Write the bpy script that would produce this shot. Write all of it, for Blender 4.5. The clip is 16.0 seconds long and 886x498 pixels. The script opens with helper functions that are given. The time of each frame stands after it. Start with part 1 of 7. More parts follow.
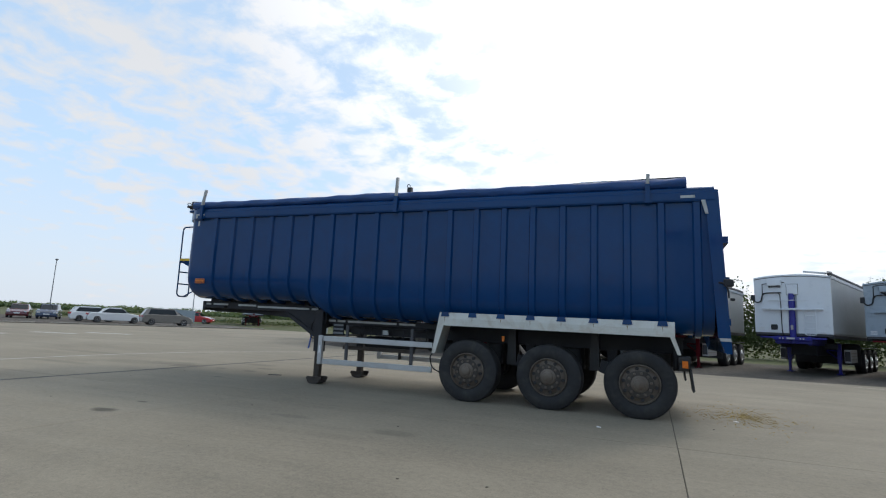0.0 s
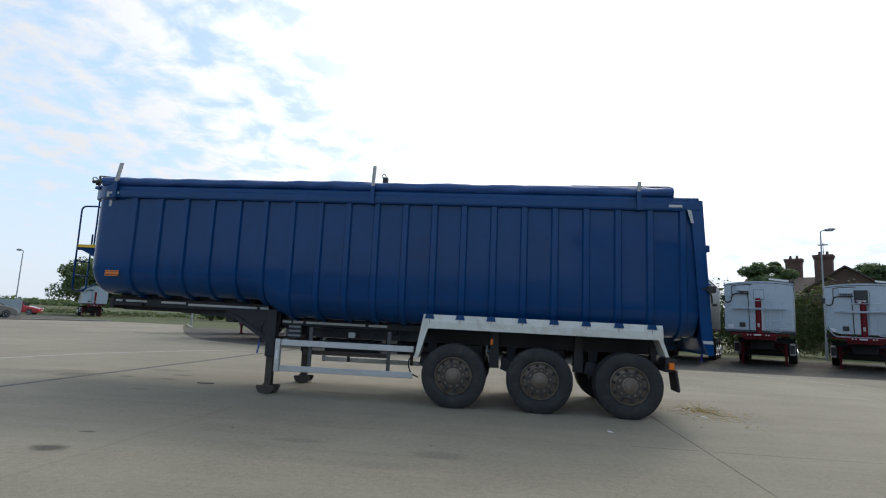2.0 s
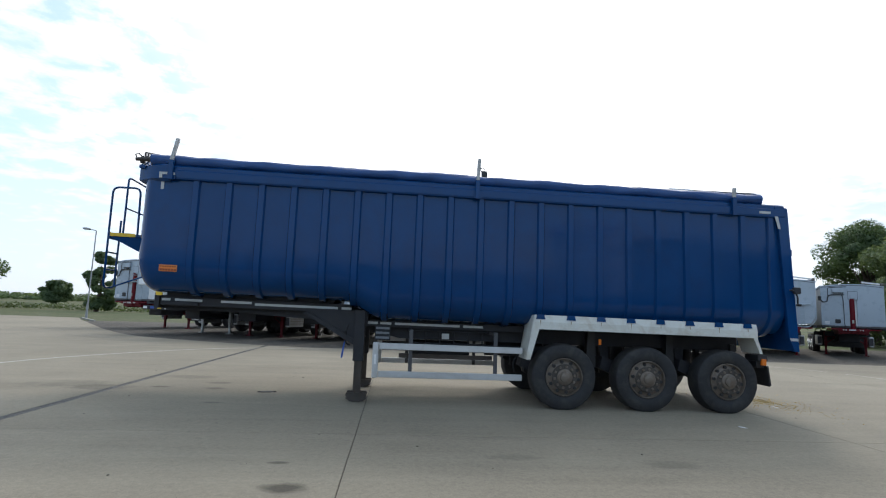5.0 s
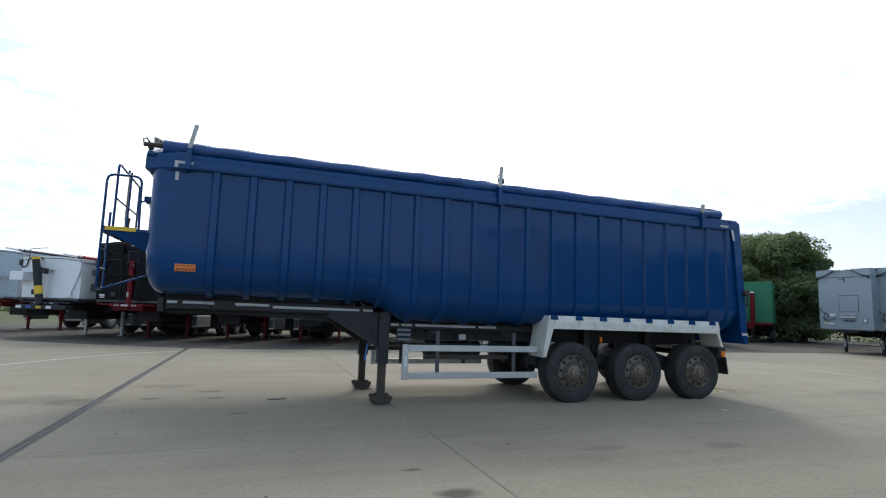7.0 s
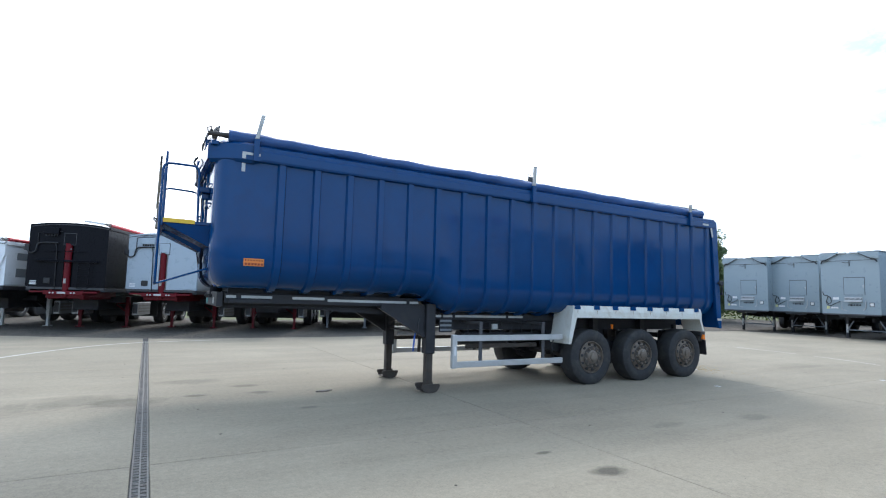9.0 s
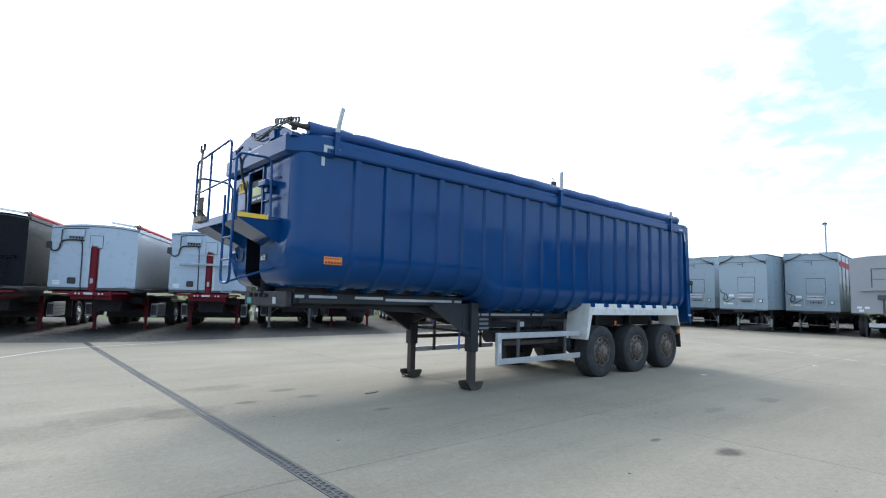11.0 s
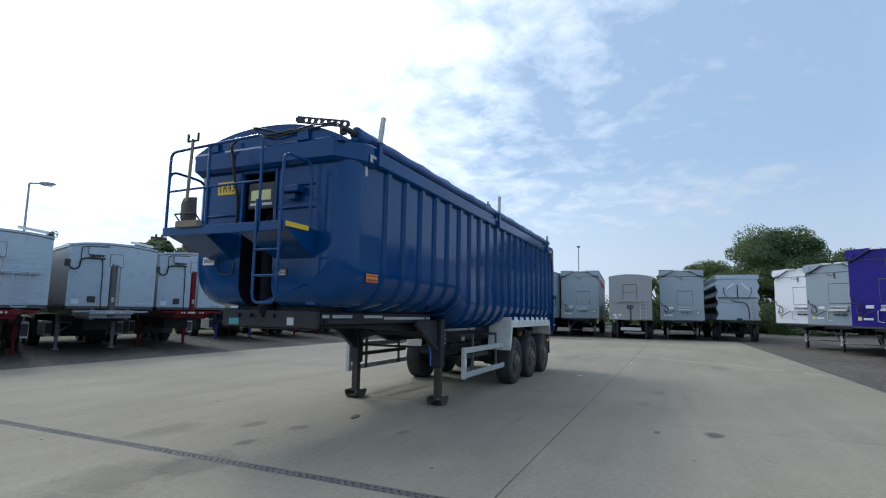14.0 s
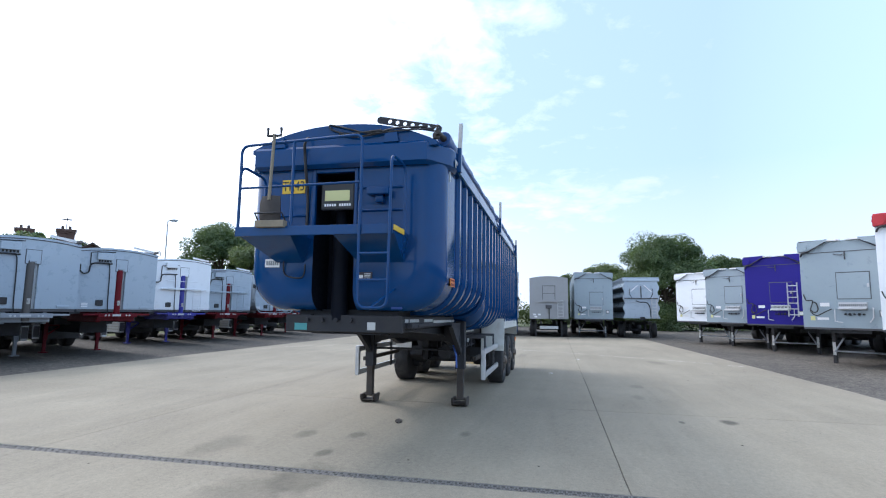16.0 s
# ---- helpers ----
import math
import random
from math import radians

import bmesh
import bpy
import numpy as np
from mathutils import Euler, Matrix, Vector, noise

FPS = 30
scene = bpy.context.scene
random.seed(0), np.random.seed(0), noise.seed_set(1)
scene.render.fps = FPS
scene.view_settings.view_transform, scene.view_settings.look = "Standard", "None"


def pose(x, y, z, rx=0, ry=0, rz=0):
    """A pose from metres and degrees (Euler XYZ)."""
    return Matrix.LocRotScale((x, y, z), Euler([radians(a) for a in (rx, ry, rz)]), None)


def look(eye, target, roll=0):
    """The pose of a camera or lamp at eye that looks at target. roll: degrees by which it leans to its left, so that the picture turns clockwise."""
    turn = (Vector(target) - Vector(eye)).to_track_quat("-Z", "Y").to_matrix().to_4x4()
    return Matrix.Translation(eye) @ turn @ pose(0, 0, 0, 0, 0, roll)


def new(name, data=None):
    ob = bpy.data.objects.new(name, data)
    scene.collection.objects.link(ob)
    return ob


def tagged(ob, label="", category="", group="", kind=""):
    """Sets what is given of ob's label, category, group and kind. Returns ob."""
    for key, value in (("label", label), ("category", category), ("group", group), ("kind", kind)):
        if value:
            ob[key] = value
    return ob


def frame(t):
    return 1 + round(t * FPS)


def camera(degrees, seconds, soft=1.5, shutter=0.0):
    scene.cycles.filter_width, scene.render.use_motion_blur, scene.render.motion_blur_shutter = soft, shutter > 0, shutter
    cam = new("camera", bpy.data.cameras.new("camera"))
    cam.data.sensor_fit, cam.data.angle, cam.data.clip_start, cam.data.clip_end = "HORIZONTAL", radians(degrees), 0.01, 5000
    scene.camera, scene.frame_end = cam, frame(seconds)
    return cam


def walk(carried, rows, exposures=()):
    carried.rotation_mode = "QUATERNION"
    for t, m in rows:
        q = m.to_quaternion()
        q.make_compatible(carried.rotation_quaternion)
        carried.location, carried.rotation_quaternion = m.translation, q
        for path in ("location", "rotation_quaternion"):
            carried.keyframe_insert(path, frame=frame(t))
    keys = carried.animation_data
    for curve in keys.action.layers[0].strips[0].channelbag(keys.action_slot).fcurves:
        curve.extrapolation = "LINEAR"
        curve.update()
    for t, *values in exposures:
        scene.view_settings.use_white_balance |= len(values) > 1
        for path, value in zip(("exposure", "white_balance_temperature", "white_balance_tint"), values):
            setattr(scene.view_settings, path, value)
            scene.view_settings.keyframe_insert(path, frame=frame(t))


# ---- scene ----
cam = camera(80.50, 16.0, 1.15)
PATH = [
    (0, (0.108, -0.268, 1.239), (-0.633, 1.568, 1.527), 2.59),
    (0.5, (-0.421, -0.293, 1.274), (-1.036, 1.589, 1.562), 2.57),
    (1, (-0.906, -0.314, 1.307), (-1.360, 1.615, 1.581), 2.59),
    (1.5, (-1.410, -0.255, 1.347), (-1.760, 1.695, 1.619), 2.53),
    (2, (-2.011, -0.262, 1.375), (-2.250, 1.705, 1.644), 2.51),
    (2.5, (-2.536, -0.160, 1.379), (-2.734, 1.812, 1.649), 2.48),
    (3, (-3.125, -0.138, 1.397), (-3.204, 1.843, 1.664), 2.45),
    (3.5, (-3.768, -0.107, 1.380), (-3.746, 1.877, 1.632), 2.29),
    (4, (-4.393, -0.049, 1.414), (-4.309, 1.934, 1.661), 2.20),
    (4.5, (-4.940, -0.009, 1.438), (-4.825, 1.973, 1.682), 2.13),
    (4.7, (-5.154, 0.006, 1.440), (-5.025, 1.987, 1.680), 2.16),
    (6.8, (-7.722, 0.313, 1.446), (-7.098, 2.196, 1.699), 1.80),
    (7, (-7.945, 0.359, 1.454), (-7.295, 2.235, 1.694), 1.82),
    (7.5, (-8.503, 0.473, 1.475), (-7.797, 2.331, 1.693), 1.68),
    (8, (-9.067, 0.582, 1.479), (-8.306, 2.422, 1.667), 1.58),
    (8.5, (-9.595, 0.759, 1.512), (-8.798, 2.585, 1.689), 1.39),
    (9, (-10.131, 0.927, 1.563), (-9.158, 2.666, 1.743), 1.54),
    (9.2, (-10.362, 1.026, 1.541), (-9.362, 2.748, 1.722), 1.51),
    (11.3, (-12.474, 2.483, 1.530), (-11.119, 3.944, 1.712), 1.41),
    (11.5, (-12.632, 2.640, 1.532), (-11.242, 4.066, 1.716), 1.39),
    (12, (-13.027, 3.027, 1.539), (-11.528, 4.338, 1.726), 1.33),
    (12.5, (-13.417, 3.408, 1.548), (-11.781, 4.543, 1.737), 1.22),
    (13, (-13.740, 3.893, 1.573), (-12.032, 4.912, 1.782), 1.13),
    (13.5, (-14.067, 4.391, 1.587), (-12.272, 5.241, 1.820), 1.03),
    (14, (-14.313, 4.910, 1.579), (-12.499, 5.718, 1.812), 0.97),
    (14.5, (-14.563, 5.454, 1.588), (-12.727, 6.212, 1.822), 0.96),
    (15, (-14.787, 6.012, 1.620), (-12.932, 6.721, 1.853), 0.89),
    (15.5, (-15.004, 6.513, 1.620), (-13.102, 7.085, 1.855), 0.79),
    (16, (-15.137, 7.002, 1.601), (-13.196, 7.425, 1.838), 0.72),
]
EXPOSURES = [(0.0, -0.84, 6400, 10), (2.5, -0.74, 6380, 10), (4.5, -0.56, 6350, 10), (7.2, -0.52, 6300, 10), (8.6, 0.12, 6080, 10), (11.5, 0.07, 5950, 9), (12.6, -0.14, 5880, 9), (13.4, -0.53, 5850, 9),
             (14.0, -0.64, 5900, 9), (14.6, -0.31, 5980, 11), (15.2, 0.0, 5950, 12), (16.0, 0.05, 5920, 13)]
walk(cam, [(t, look(eye, target, roll)) for t, eye, target, roll in PATH], EXPOSURES)
# ---- world, sun ----
SUN_AZ, SUN_EL = 30.0, 43.0     # degrees from +y towards +x, degrees up
SUN_DIR = Vector((math.sin(radians(SUN_AZ)) * math.cos(radians(SUN_EL)), math.cos(radians(SUN_AZ)) * math.cos(radians(SUN_EL)), math.sin(radians(SUN_EL))))


class Graph:
    """A short hand for node trees."""

    def __init__(self, tree):
        self.tree = tree
        tree.nodes.clear()

    def node(self, kind, operation="", clamp=False):
        n = self.tree.nodes.new(kind)
        if operation:
            n.operation = operation
        if clamp:
            n.use_clamp = True
        return n

    def link(self, a, b):
        self.tree.links.new(a, b)

    def put(self, value, socket):
        if isinstance(value, bpy.types.NodeSocket):
            self.tree.links.new(value, socket)
        else:
            socket.default_value = value

    def math(self, op, a, b=0.0, clamp=False):
        n = self.node("ShaderNodeMath", op, clamp)
        self.put(a, n.inputs[0])
        self.put(b, n.inputs[1])
        return n.outputs[0]

    def vmath(self, op, a, b=(0, 0, 0), out=0):
        n = self.node("ShaderNodeVectorMath", operation=op)
        self.put(a, n.inputs[0])
        self.put(b, n.inputs[1])
        return n.outputs[out]

    def noise(self, vec, scale, detail=4.0, rough=0.55, distort=0.0):
        n = self.node("ShaderNodeTexNoise")
        self.put(vec, n.inputs["Vector"])
        n.inputs["Scale"].default_value, n.inputs["Detail"].default_value = scale, detail
        n.inputs["Roughness"].default_value, n.inputs["Distortion"].default_value = rough, distort
        return n.outputs["Fac"]

    def span(self, value, a, b, c=0.0, d=1.0):
        n = self.node("ShaderNodeMapRange")
        self.put(value, n.inputs["Value"])
        for key, v in (("From Min", a), ("From Max", b), ("To Min", c), ("To Max", d)):
            n.inputs[key].default_value = v
        return n.outputs["Result"]

    def mix(self, fac, a, b, blend="MIX"):
        n = self.node("ShaderNodeMix")
        n.data_type, n.blend_type = "RGBA", blend
        self.put(fac, n.inputs["Factor"])
        for value, sock in ((a, n.inputs[6]), (b, n.inputs[7])):
            self.put(value if isinstance(value, bpy.types.NodeSocket) else (*value[:3], 1.0), sock)
        return n.outputs[2]


world = bpy.data.worlds.new("sky")
scene.world = world
world.use_nodes = True
g = Graph(world.node_tree)
sky = g.node("ShaderNodeTexSky")
sky.sky_type, sky.sun_disc, sky.sun_elevation, sky.sun_rotation = "NISHITA", False, radians(SUN_EL), radians(SUN_AZ)
sky.air_density, sky.dust_density, sky.ozone_density = 1.0, 1.6, 1.2
coord = g.node("ShaderNodeTexCoord").outputs["Generated"]
sep = g.node("ShaderNodeSeparateXYZ")
g.link(coord, sep.inputs[0])
lift = g.math("ADD", g.math("MAXIMUM", sep.outputs[2], 0.0), 0.16)
flat = g.node("ShaderNodeCombineXYZ")
g.link(g.math("DIVIDE", sep.outputs[0], lift), flat.inputs[0])
g.link(g.math("DIVIDE", sep.outputs[1], lift), flat.inputs[1])
puffs = g.noise(flat.outputs[0], 6.5, 6.0, 0.58, 0.25)
sheets = g.noise(flat.outputs[0], 0.55, 5.0, 0.5, 0.4)
toward = g.vmath("DOT_PRODUCT", coord, tuple(SUN_DIR), out=1)
glare = g.math("POWER", g.span(toward, 0.35, 1.0), 1.6, True)
cover = g.math("ADD", g.math("MULTIPLY", g.span(puffs, 0.36, 0.84), 0.7), g.span(sheets, 0.42, 0.72, -0.45, 0.35))
cover = g.math("ADD", cover, g.span(toward, 0.0, 0.5, -0.5, 0.28))
west = g.math("MULTIPLY", g.span(g.vmath("DOT_PRODUCT", coord, (-0.75, 0.66, 0.0), out=1), 0.42, 0.95), 1.0, True)
cover = g.math("ADD", cover, g.math("MULTIPLY", west, g.span(puffs, 0.40, 0.62, -0.04, 0.75)))
cover = g.math("ADD", cover, g.math("MULTIPLY", g.math("MULTIPLY", g.span(sep.outputs[0], 0.1, 0.7), 1.0, True), -0.46))
cover = g.math("ADD", cover, g.math("MULTIPLY", glare, 1.35), True)
haze = g.span(sep.outputs[2], 0.0, 0.26, 0.68, 0.0)
cover = g.math("MAXIMUM", cover, haze, True)
bright = g.node("ShaderNodeVectorMath", operation="SCALE")
bright.inputs[0].default_value = (9.0, 9.2, 9.5)
g.link(g.math("ADD", g.math("ADD", 1.0, g.math("MULTIPLY", west, 0.3)), g.math("MULTIPLY", glare, 2.2)), bright.inputs["Scale"])
clear = g.mix(0.75, g.vmath("MULTIPLY", sky.outputs[0], (1.6, 1.6, 1.6)), (5.8, 7.75, 10.0))
# Added: the unseen southern sky is raised to brighten the trailer's near side.
south = g.math("MULTIPLY", g.span(sep.outputs[1], -0.25, -0.9), 1.0, True)
open_sky = g.node("ShaderNodeVectorMath", operation="SCALE")
g.link(clear, open_sky.inputs[0])
g.link(g.math("ADD", g.math("ADD", 1.0, g.math("MULTIPLY", west, 0.64)), g.math("MULTIPLY", south, 0.55)), open_sky.inputs["Scale"])
both = g.mix(cover, open_sky.outputs[0], bright.outputs[0])
back = g.node("ShaderNodeBackground")
g.link(both, back.inputs["Color"])
back.inputs["Strength"].default_value = 0.12
g.link(back.outputs[0], g.node("ShaderNodeOutputWorld").inputs["Surface"])

sun = new("sun", bpy.data.lights.new("sun", "SUN"))
sun.data.energy, sun.data.angle, sun.data.color = 1.5, radians(9.0), (1.0, 0.95, 0.87)
sun.matrix_world = look(SUN_DIR * 80, (0, 0, 0))

# ---- materials ----


def surface(name, color, rough=0.5, metal=0.0, var=0.12, big=1.2, fine=18.0, bump=0.05, dirt=None, dirt_amount=0.0, coat=0.0, spec=0.5):
    """A paint, metal, rubber or stone surface: colour that drifts at two scales, dirt in patches, fine relief."""
    m = bpy.data.materials.new(name)
    m.use_nodes = True
    q = Graph(m.node_tree)
    place = q.node("ShaderNodeTexCoord").outputs["Object"]
    wide, small = q.noise(place, big, 5.0), q.noise(place, fine, 4.0, 0.65)
    drift = q.math("ADD", q.math("MULTIPLY", wide, 0.65), q.math("MULTIPLY", small, 0.35))
    tone = q.span(drift, 0.3, 0.7, 1.0 - var, 1.0 + var)
    scaled = q.node("ShaderNodeVectorMath", operation="SCALE")
    scaled.inputs[0].default_value = color
    q.link(tone, scaled.inputs["Scale"])
    base = scaled.outputs[0]
    if dirt:
        patch = q.span(q.noise(place, big * 1.7, 8.0, 0.7, 0.6), 0.48, 0.72, 0.0, dirt_amount)
        base = q.mix(patch, base, dirt)
    b = q.node("ShaderNodeBsdfPrincipled")
    q.put(base, b.inputs["Base Color"])
    b.inputs["Metallic"].default_value = metal
    b.inputs["Coat Weight"].default_value = coat
    b.inputs["Specular IOR Level"].default_value = spec
    b.inputs["Coat Roughness"].default_value = 0.12
    q.put(q.span(small, 0.3, 0.7, max(0.02, rough - 0.08), min(1.0, rough + 0.1)), b.inputs["Roughness"])
    if bump:
        n = q.node("ShaderNodeBump")
        n.inputs["Strength"].default_value, n.inputs["Distance"].default_value = bump, 0.01
        q.link(drift, n.inputs["Height"])
        q.link(n.outputs[0], b.inputs["Normal"])
    q.link(b.outputs[0], q.node("ShaderNodeOutputMaterial").inputs["Surface"])
    return m


def concrete_surface():
    """Brushed yard concrete with cloudy tone, fine aggregate, oil patches and faint tyre scuffs, in world metres."""
    m = bpy.data.materials.new("yard_concrete")
    m.use_nodes = True
    q = Graph(m.node_tree)
    place = q.node("ShaderNodeNewGeometry").outputs["Position"]
    cloud, mid, grit = q.noise(place, 0.22, 6.0, 0.6, 0.5), q.noise(place, 1.7, 7.0, 0.65), q.noise(place, 55.0, 3.0, 0.7)
    drag = q.noise(q.vmath("MULTIPLY", place, (0.12, 1.1, 1.0)), 1.3, 6.0, 0.6, 0.8)
    seed = q.node("ShaderNodeObjectInfo").outputs["Random"]
    tone = q.math("ADD", q.span(cloud, 0.3, 0.7, 0.83, 1.12), q.span(mid, 0.3, 0.7, -0.07, 0.07))
    tone = q.math("ADD", tone, q.span(drag, 0.35, 0.7, 0.05, -0.09))
    tone = q.math("ADD", tone, q.span(grit, 0.3, 0.7, -0.13, 0.13))
    pebble = q.noise(place, 17.0, 5.0, 0.75)
    tone = q.math("ADD", tone, q.span(pebble, 0.3, 0.7, -0.15, 0.15))
    tone = q.math("ADD", tone, q.span(seed, 0.0, 1.0, -0.03, 0.03))
    wobble = q.noise(place, 3.5, 5.0, 0.6)
    # oil and damp patches: x, y, half length, half width, darkness
    for x, y, a, b, dark in ((-6.33, 4.5, 0.2, 0.13, 0.62), (-6.5, 5.2, 0.1, 0.05, 0.5), (-9.4, 10.9, 0.5, 0.3, 0.22), (-10.3, 9.4, 0.5, 0.32, 0.3), (-10.9, 9.7, 0.7, 0.5, 0.24),
                             (-11.9, 9.3, 1.0, 0.5, 0.2), (-8.6, 10.2, 0.22, 0.14, 0.32), (-9.4, 9.6, 0.16, 0.09, 0.4), (-8.5, 9.55, 0.2, 0.12, 0.34), (3.6, 3.8, 0.7, 0.3, 0.22), (-4.2, 5.5, 0.3, 0.12, 0.2),
                             (-2.6, 5.3, 0.3, 0.16, 0.22), (-8.1, 8.2, 0.16, 0.08, 0.3), (-15.0, 10.5, 1.8, 0.25, 0.18), (-12.8, 8.1, 1.2, 0.2, 0.18), (4.8, 8.5, 1.1, 0.4, 0.14)):
        off = q.vmath("MULTIPLY", q.vmath("SUBTRACT", place, (x, y, 0.0)), (1 / a, 1 / b, 0.0))
        far = q.math("ADD", q.vmath("LENGTH", off, out=1), q.math("MULTIPLY", wobble, 1.4))
        tone = q.math("MULTIPLY", tone, q.span(far, 1.25, 1.85, 1.0 - dark, 1.0))
    scaled = q.node("ShaderNodeVectorMath", operation="SCALE")
    scaled.inputs[0].default_value = (0.268, 0.235, 0.178)
    q.link(tone, scaled.inputs["Scale"])
    speck = q.span(q.noise(place, 9.0, 2.0, 0.5), 0.70, 0.76)
    base = q.mix(q.math("MULTIPLY", speck, 0.35), scaled.outputs[0], (0.13, 0.115, 0.09))
    pits = q.span(q.noise(place, 34.0, 2.0, 0.5), 0.66, 0.72)
    base = q.mix(q.math("MULTIPLY", pits, 0.45), base, (0.12, 0.105, 0.085))
    b = q.node("ShaderNodeBsdfPrincipled")
    q.put(base, b.inputs["Base Color"])
    q.put(q.span(mid, 0.3, 0.7, 0.78, 0.94), b.inputs["Roughness"])
    b.inputs["Specular IOR Level"].default_value = 0.25
    n = q.node("ShaderNodeBump")
    n.inputs["Strength"].default_value, n.inputs["Distance"].default_value = 0.4, 0.008
    q.link(q.math("ADD", grit, q.math("MULTIPLY", mid, 1.5)), n.inputs["Height"])
    q.link(n.outputs[0], b.inputs["Normal"])
    q.link(b.outputs[0], q.node("ShaderNodeOutputMaterial").inputs["Surface"])
    return m


def ground_surface(name, tones, scales=(0.05, 0.6, 14.0), rough=0.95, bump=0.4, gritty=0.4):
    """Grass, field, planings: three tones mixed by noise at three scales in world metres."""
    m = bpy.data.materials.new(name)
    m.use_nodes = True
    q = Graph(m.node_tree)
    place = q.node("ShaderNodeNewGeometry").outputs["Position"]
    a, b2, c = (q.noise(place, s, 6.0, 0.62, 0.3) for s in scales)
    base = q.mix(q.span(a, 0.38, 0.62), tones[0], tones[1])
    base = q.mix(q.span(b2, 0.45, 0.7, 0.0, 0.6), base, tones[2])
    shade = q.node("ShaderNodeVectorMath", operation="SCALE")
    q.link(base, shade.inputs[0])
    q.link(q.span(c, 0.3, 0.7, 1.0 - gritty, 1.0 + gritty), shade.inputs["Scale"])
    b = q.node("ShaderNodeBsdfPrincipled")
    q.put(shade.outputs[0], b.inputs["Base Color"])
    b.inputs["Roughness"].default_value = rough
    b.inputs["Specular IOR Level"].default_value = 0.2
    n = q.node("ShaderNodeBump")
    n.inputs["Strength"].default_value, n.inputs["Distance"].default_value = bump, 0.02
    q.link(c, n.inputs["Height"])
    q.link(n.outputs[0], b.inputs["Normal"])
    q.link(b.outputs[0], q.node("ShaderNodeOutputMaterial").inputs["Surface"])
    return m


def leaf_surface(name, dark, light):
    """Leaves that differ one from another and let some light through."""
    m = bpy.data.materials.new(name)
    m.use_nodes = True
    q = Graph(m.node_tree)
    island = q.node("ShaderNodeNewGeometry").outputs["Random Per Island"]
    base = q.mix(island, dark, light)
    b = q.node("ShaderNodeBsdfPrincipled")
    q.put(base, b.inputs["Base Color"])
    b.inputs["Roughness"].default_value = 0.65
    t = q.node("ShaderNodeBsdfTranslucent")
    q.put(q.mix(0.4, base, (0.2, 0.26, 0.03)), t.inputs["Color"])
    both = q.node("ShaderNodeMixShader")
    both.inputs[0].default_value = 0.42
    q.link(b.outputs[0], both.inputs[1])
    q.link(t.outputs[0], both.inputs[2])
    q.link(both.outputs[0], q.node("ShaderNodeOutputMaterial").inputs["Surface"])
    return m


CONCRETE = concrete_surface()
JOINT = surface("joint_filler", (0.06, 0.055, 0.05), 0.9)
PLANINGS = ground_surface("asphalt_planings", ((0.084, 0.075, 0.065), (0.115, 0.102, 0.088), (0.15, 0.133, 0.11)), (0.25, 2.5, 13.0), 0.95, 1.0, 0.65)
GRASS = ground_surface("grass_and_fields", ((0.065, 0.085, 0.034), (0.115, 0.115, 0.055), (0.165, 0.145, 0.085)), (0.012, 0.09, 2.5))
LINE_PAINT = surface("worn_line_paint", (0.47, 0.45, 0.40), 0.8, var=0.2, big=4.0, dirt=(0.272, 0.246, 0.205), dirt_amount=0.9)
BLUE = surface("blue_gloss_paint", (0.005, 0.049, 0.162), 0.11, var=0.12, big=0.8, fine=3.0, bump=0.10, dirt=(0.011, 0.036, 0.105), dirt_amount=0.5, spec=0.26)
BLUE_TARP = surface("blue_tarpaulin", (0.010, 0.058, 0.20), 0.36, var=0.2, big=2.5, fine=14.0, bump=0.5)
CHASSIS = surface("dark_grey_chassis_paint", (0.026, 0.027, 0.032), 0.55, var=0.3, big=2.0, dirt=(0.05, 0.045, 0.04), dirt_amount=0.4, spec=0.3)
RUBBER = surface("tyre_rubber", (0.022, 0.022, 0.024), 0.75, var=0.3, big=3.0, dirt=(0.07, 0.065, 0.055), dirt_amount=0.5)
RIM = surface("dull_wheel_steel", (0.165, 0.135, 0.108), 0.5, 0.25, var=0.3, big=5.0, dirt=(0.10, 0.06, 0.035), dirt_amount=0.7)
RIM_DARK = surface("oily_hub_steel", (0.06, 0.05, 0.042), 0.7, var=0.3, big=5.0)
ALLOY = surface("bright_alloy_wheel", (0.6, 0.6, 0.6), 0.28, 0.9)
GUARD_WHITE = surface("weathered_white_paint", (0.66, 0.66, 0.61), 0.45, var=0.08, big=2.0, dirt=(0.36, 0.25, 0.14), dirt_amount=0.45)
ALUMINIUM = surface("brushed_aluminium", (0.52, 0.53, 0.54), 0.42, 0.55, var=0.1, big=2.0, dirt=(0.3, 0.29, 0.27), dirt_amount=0.4)
GALV = surface("galvanised_steel", (0.42, 0.41, 0.39), 0.5, 0.5, var=0.2, big=4.0, dirt=(0.25, 0.2, 0.14), dirt_amount=0.5)
BLACK = surface("black_plastic", (0.022, 0.022, 0.024), 0.5, var=0.2)
HOSE = surface("black_hose", (0.012, 0.012, 0.014), 0.45)
REFLECT_WHITE = surface("white_reflective_tape", (0.50, 0.51, 0.50), 0.4, var=0.1, big=3.0, dirt=(0.3, 0.28, 0.24), dirt_amount=0.5)
ORANGE = surface("orange_plate", (0.72, 0.22, 0.03), 0.4, var=0.06)
ORANGE_INK = surface("dark_orange_ink", (0.24, 0.03, 0.01), 0.5)
YELLOW = surface("yellow_plate", (0.75, 0.48, 0.03), 0.45, var=0.08, dirt=(0.35, 0.25, 0.08), dirt_amount=0.4)
PALE_YELLOW = surface("pale_yellow_sticker", (0.62, 0.6, 0.27), 0.5, var=0.06)
INK = surface("black_ink", (0.012, 0.01, 0.02), 0.5)
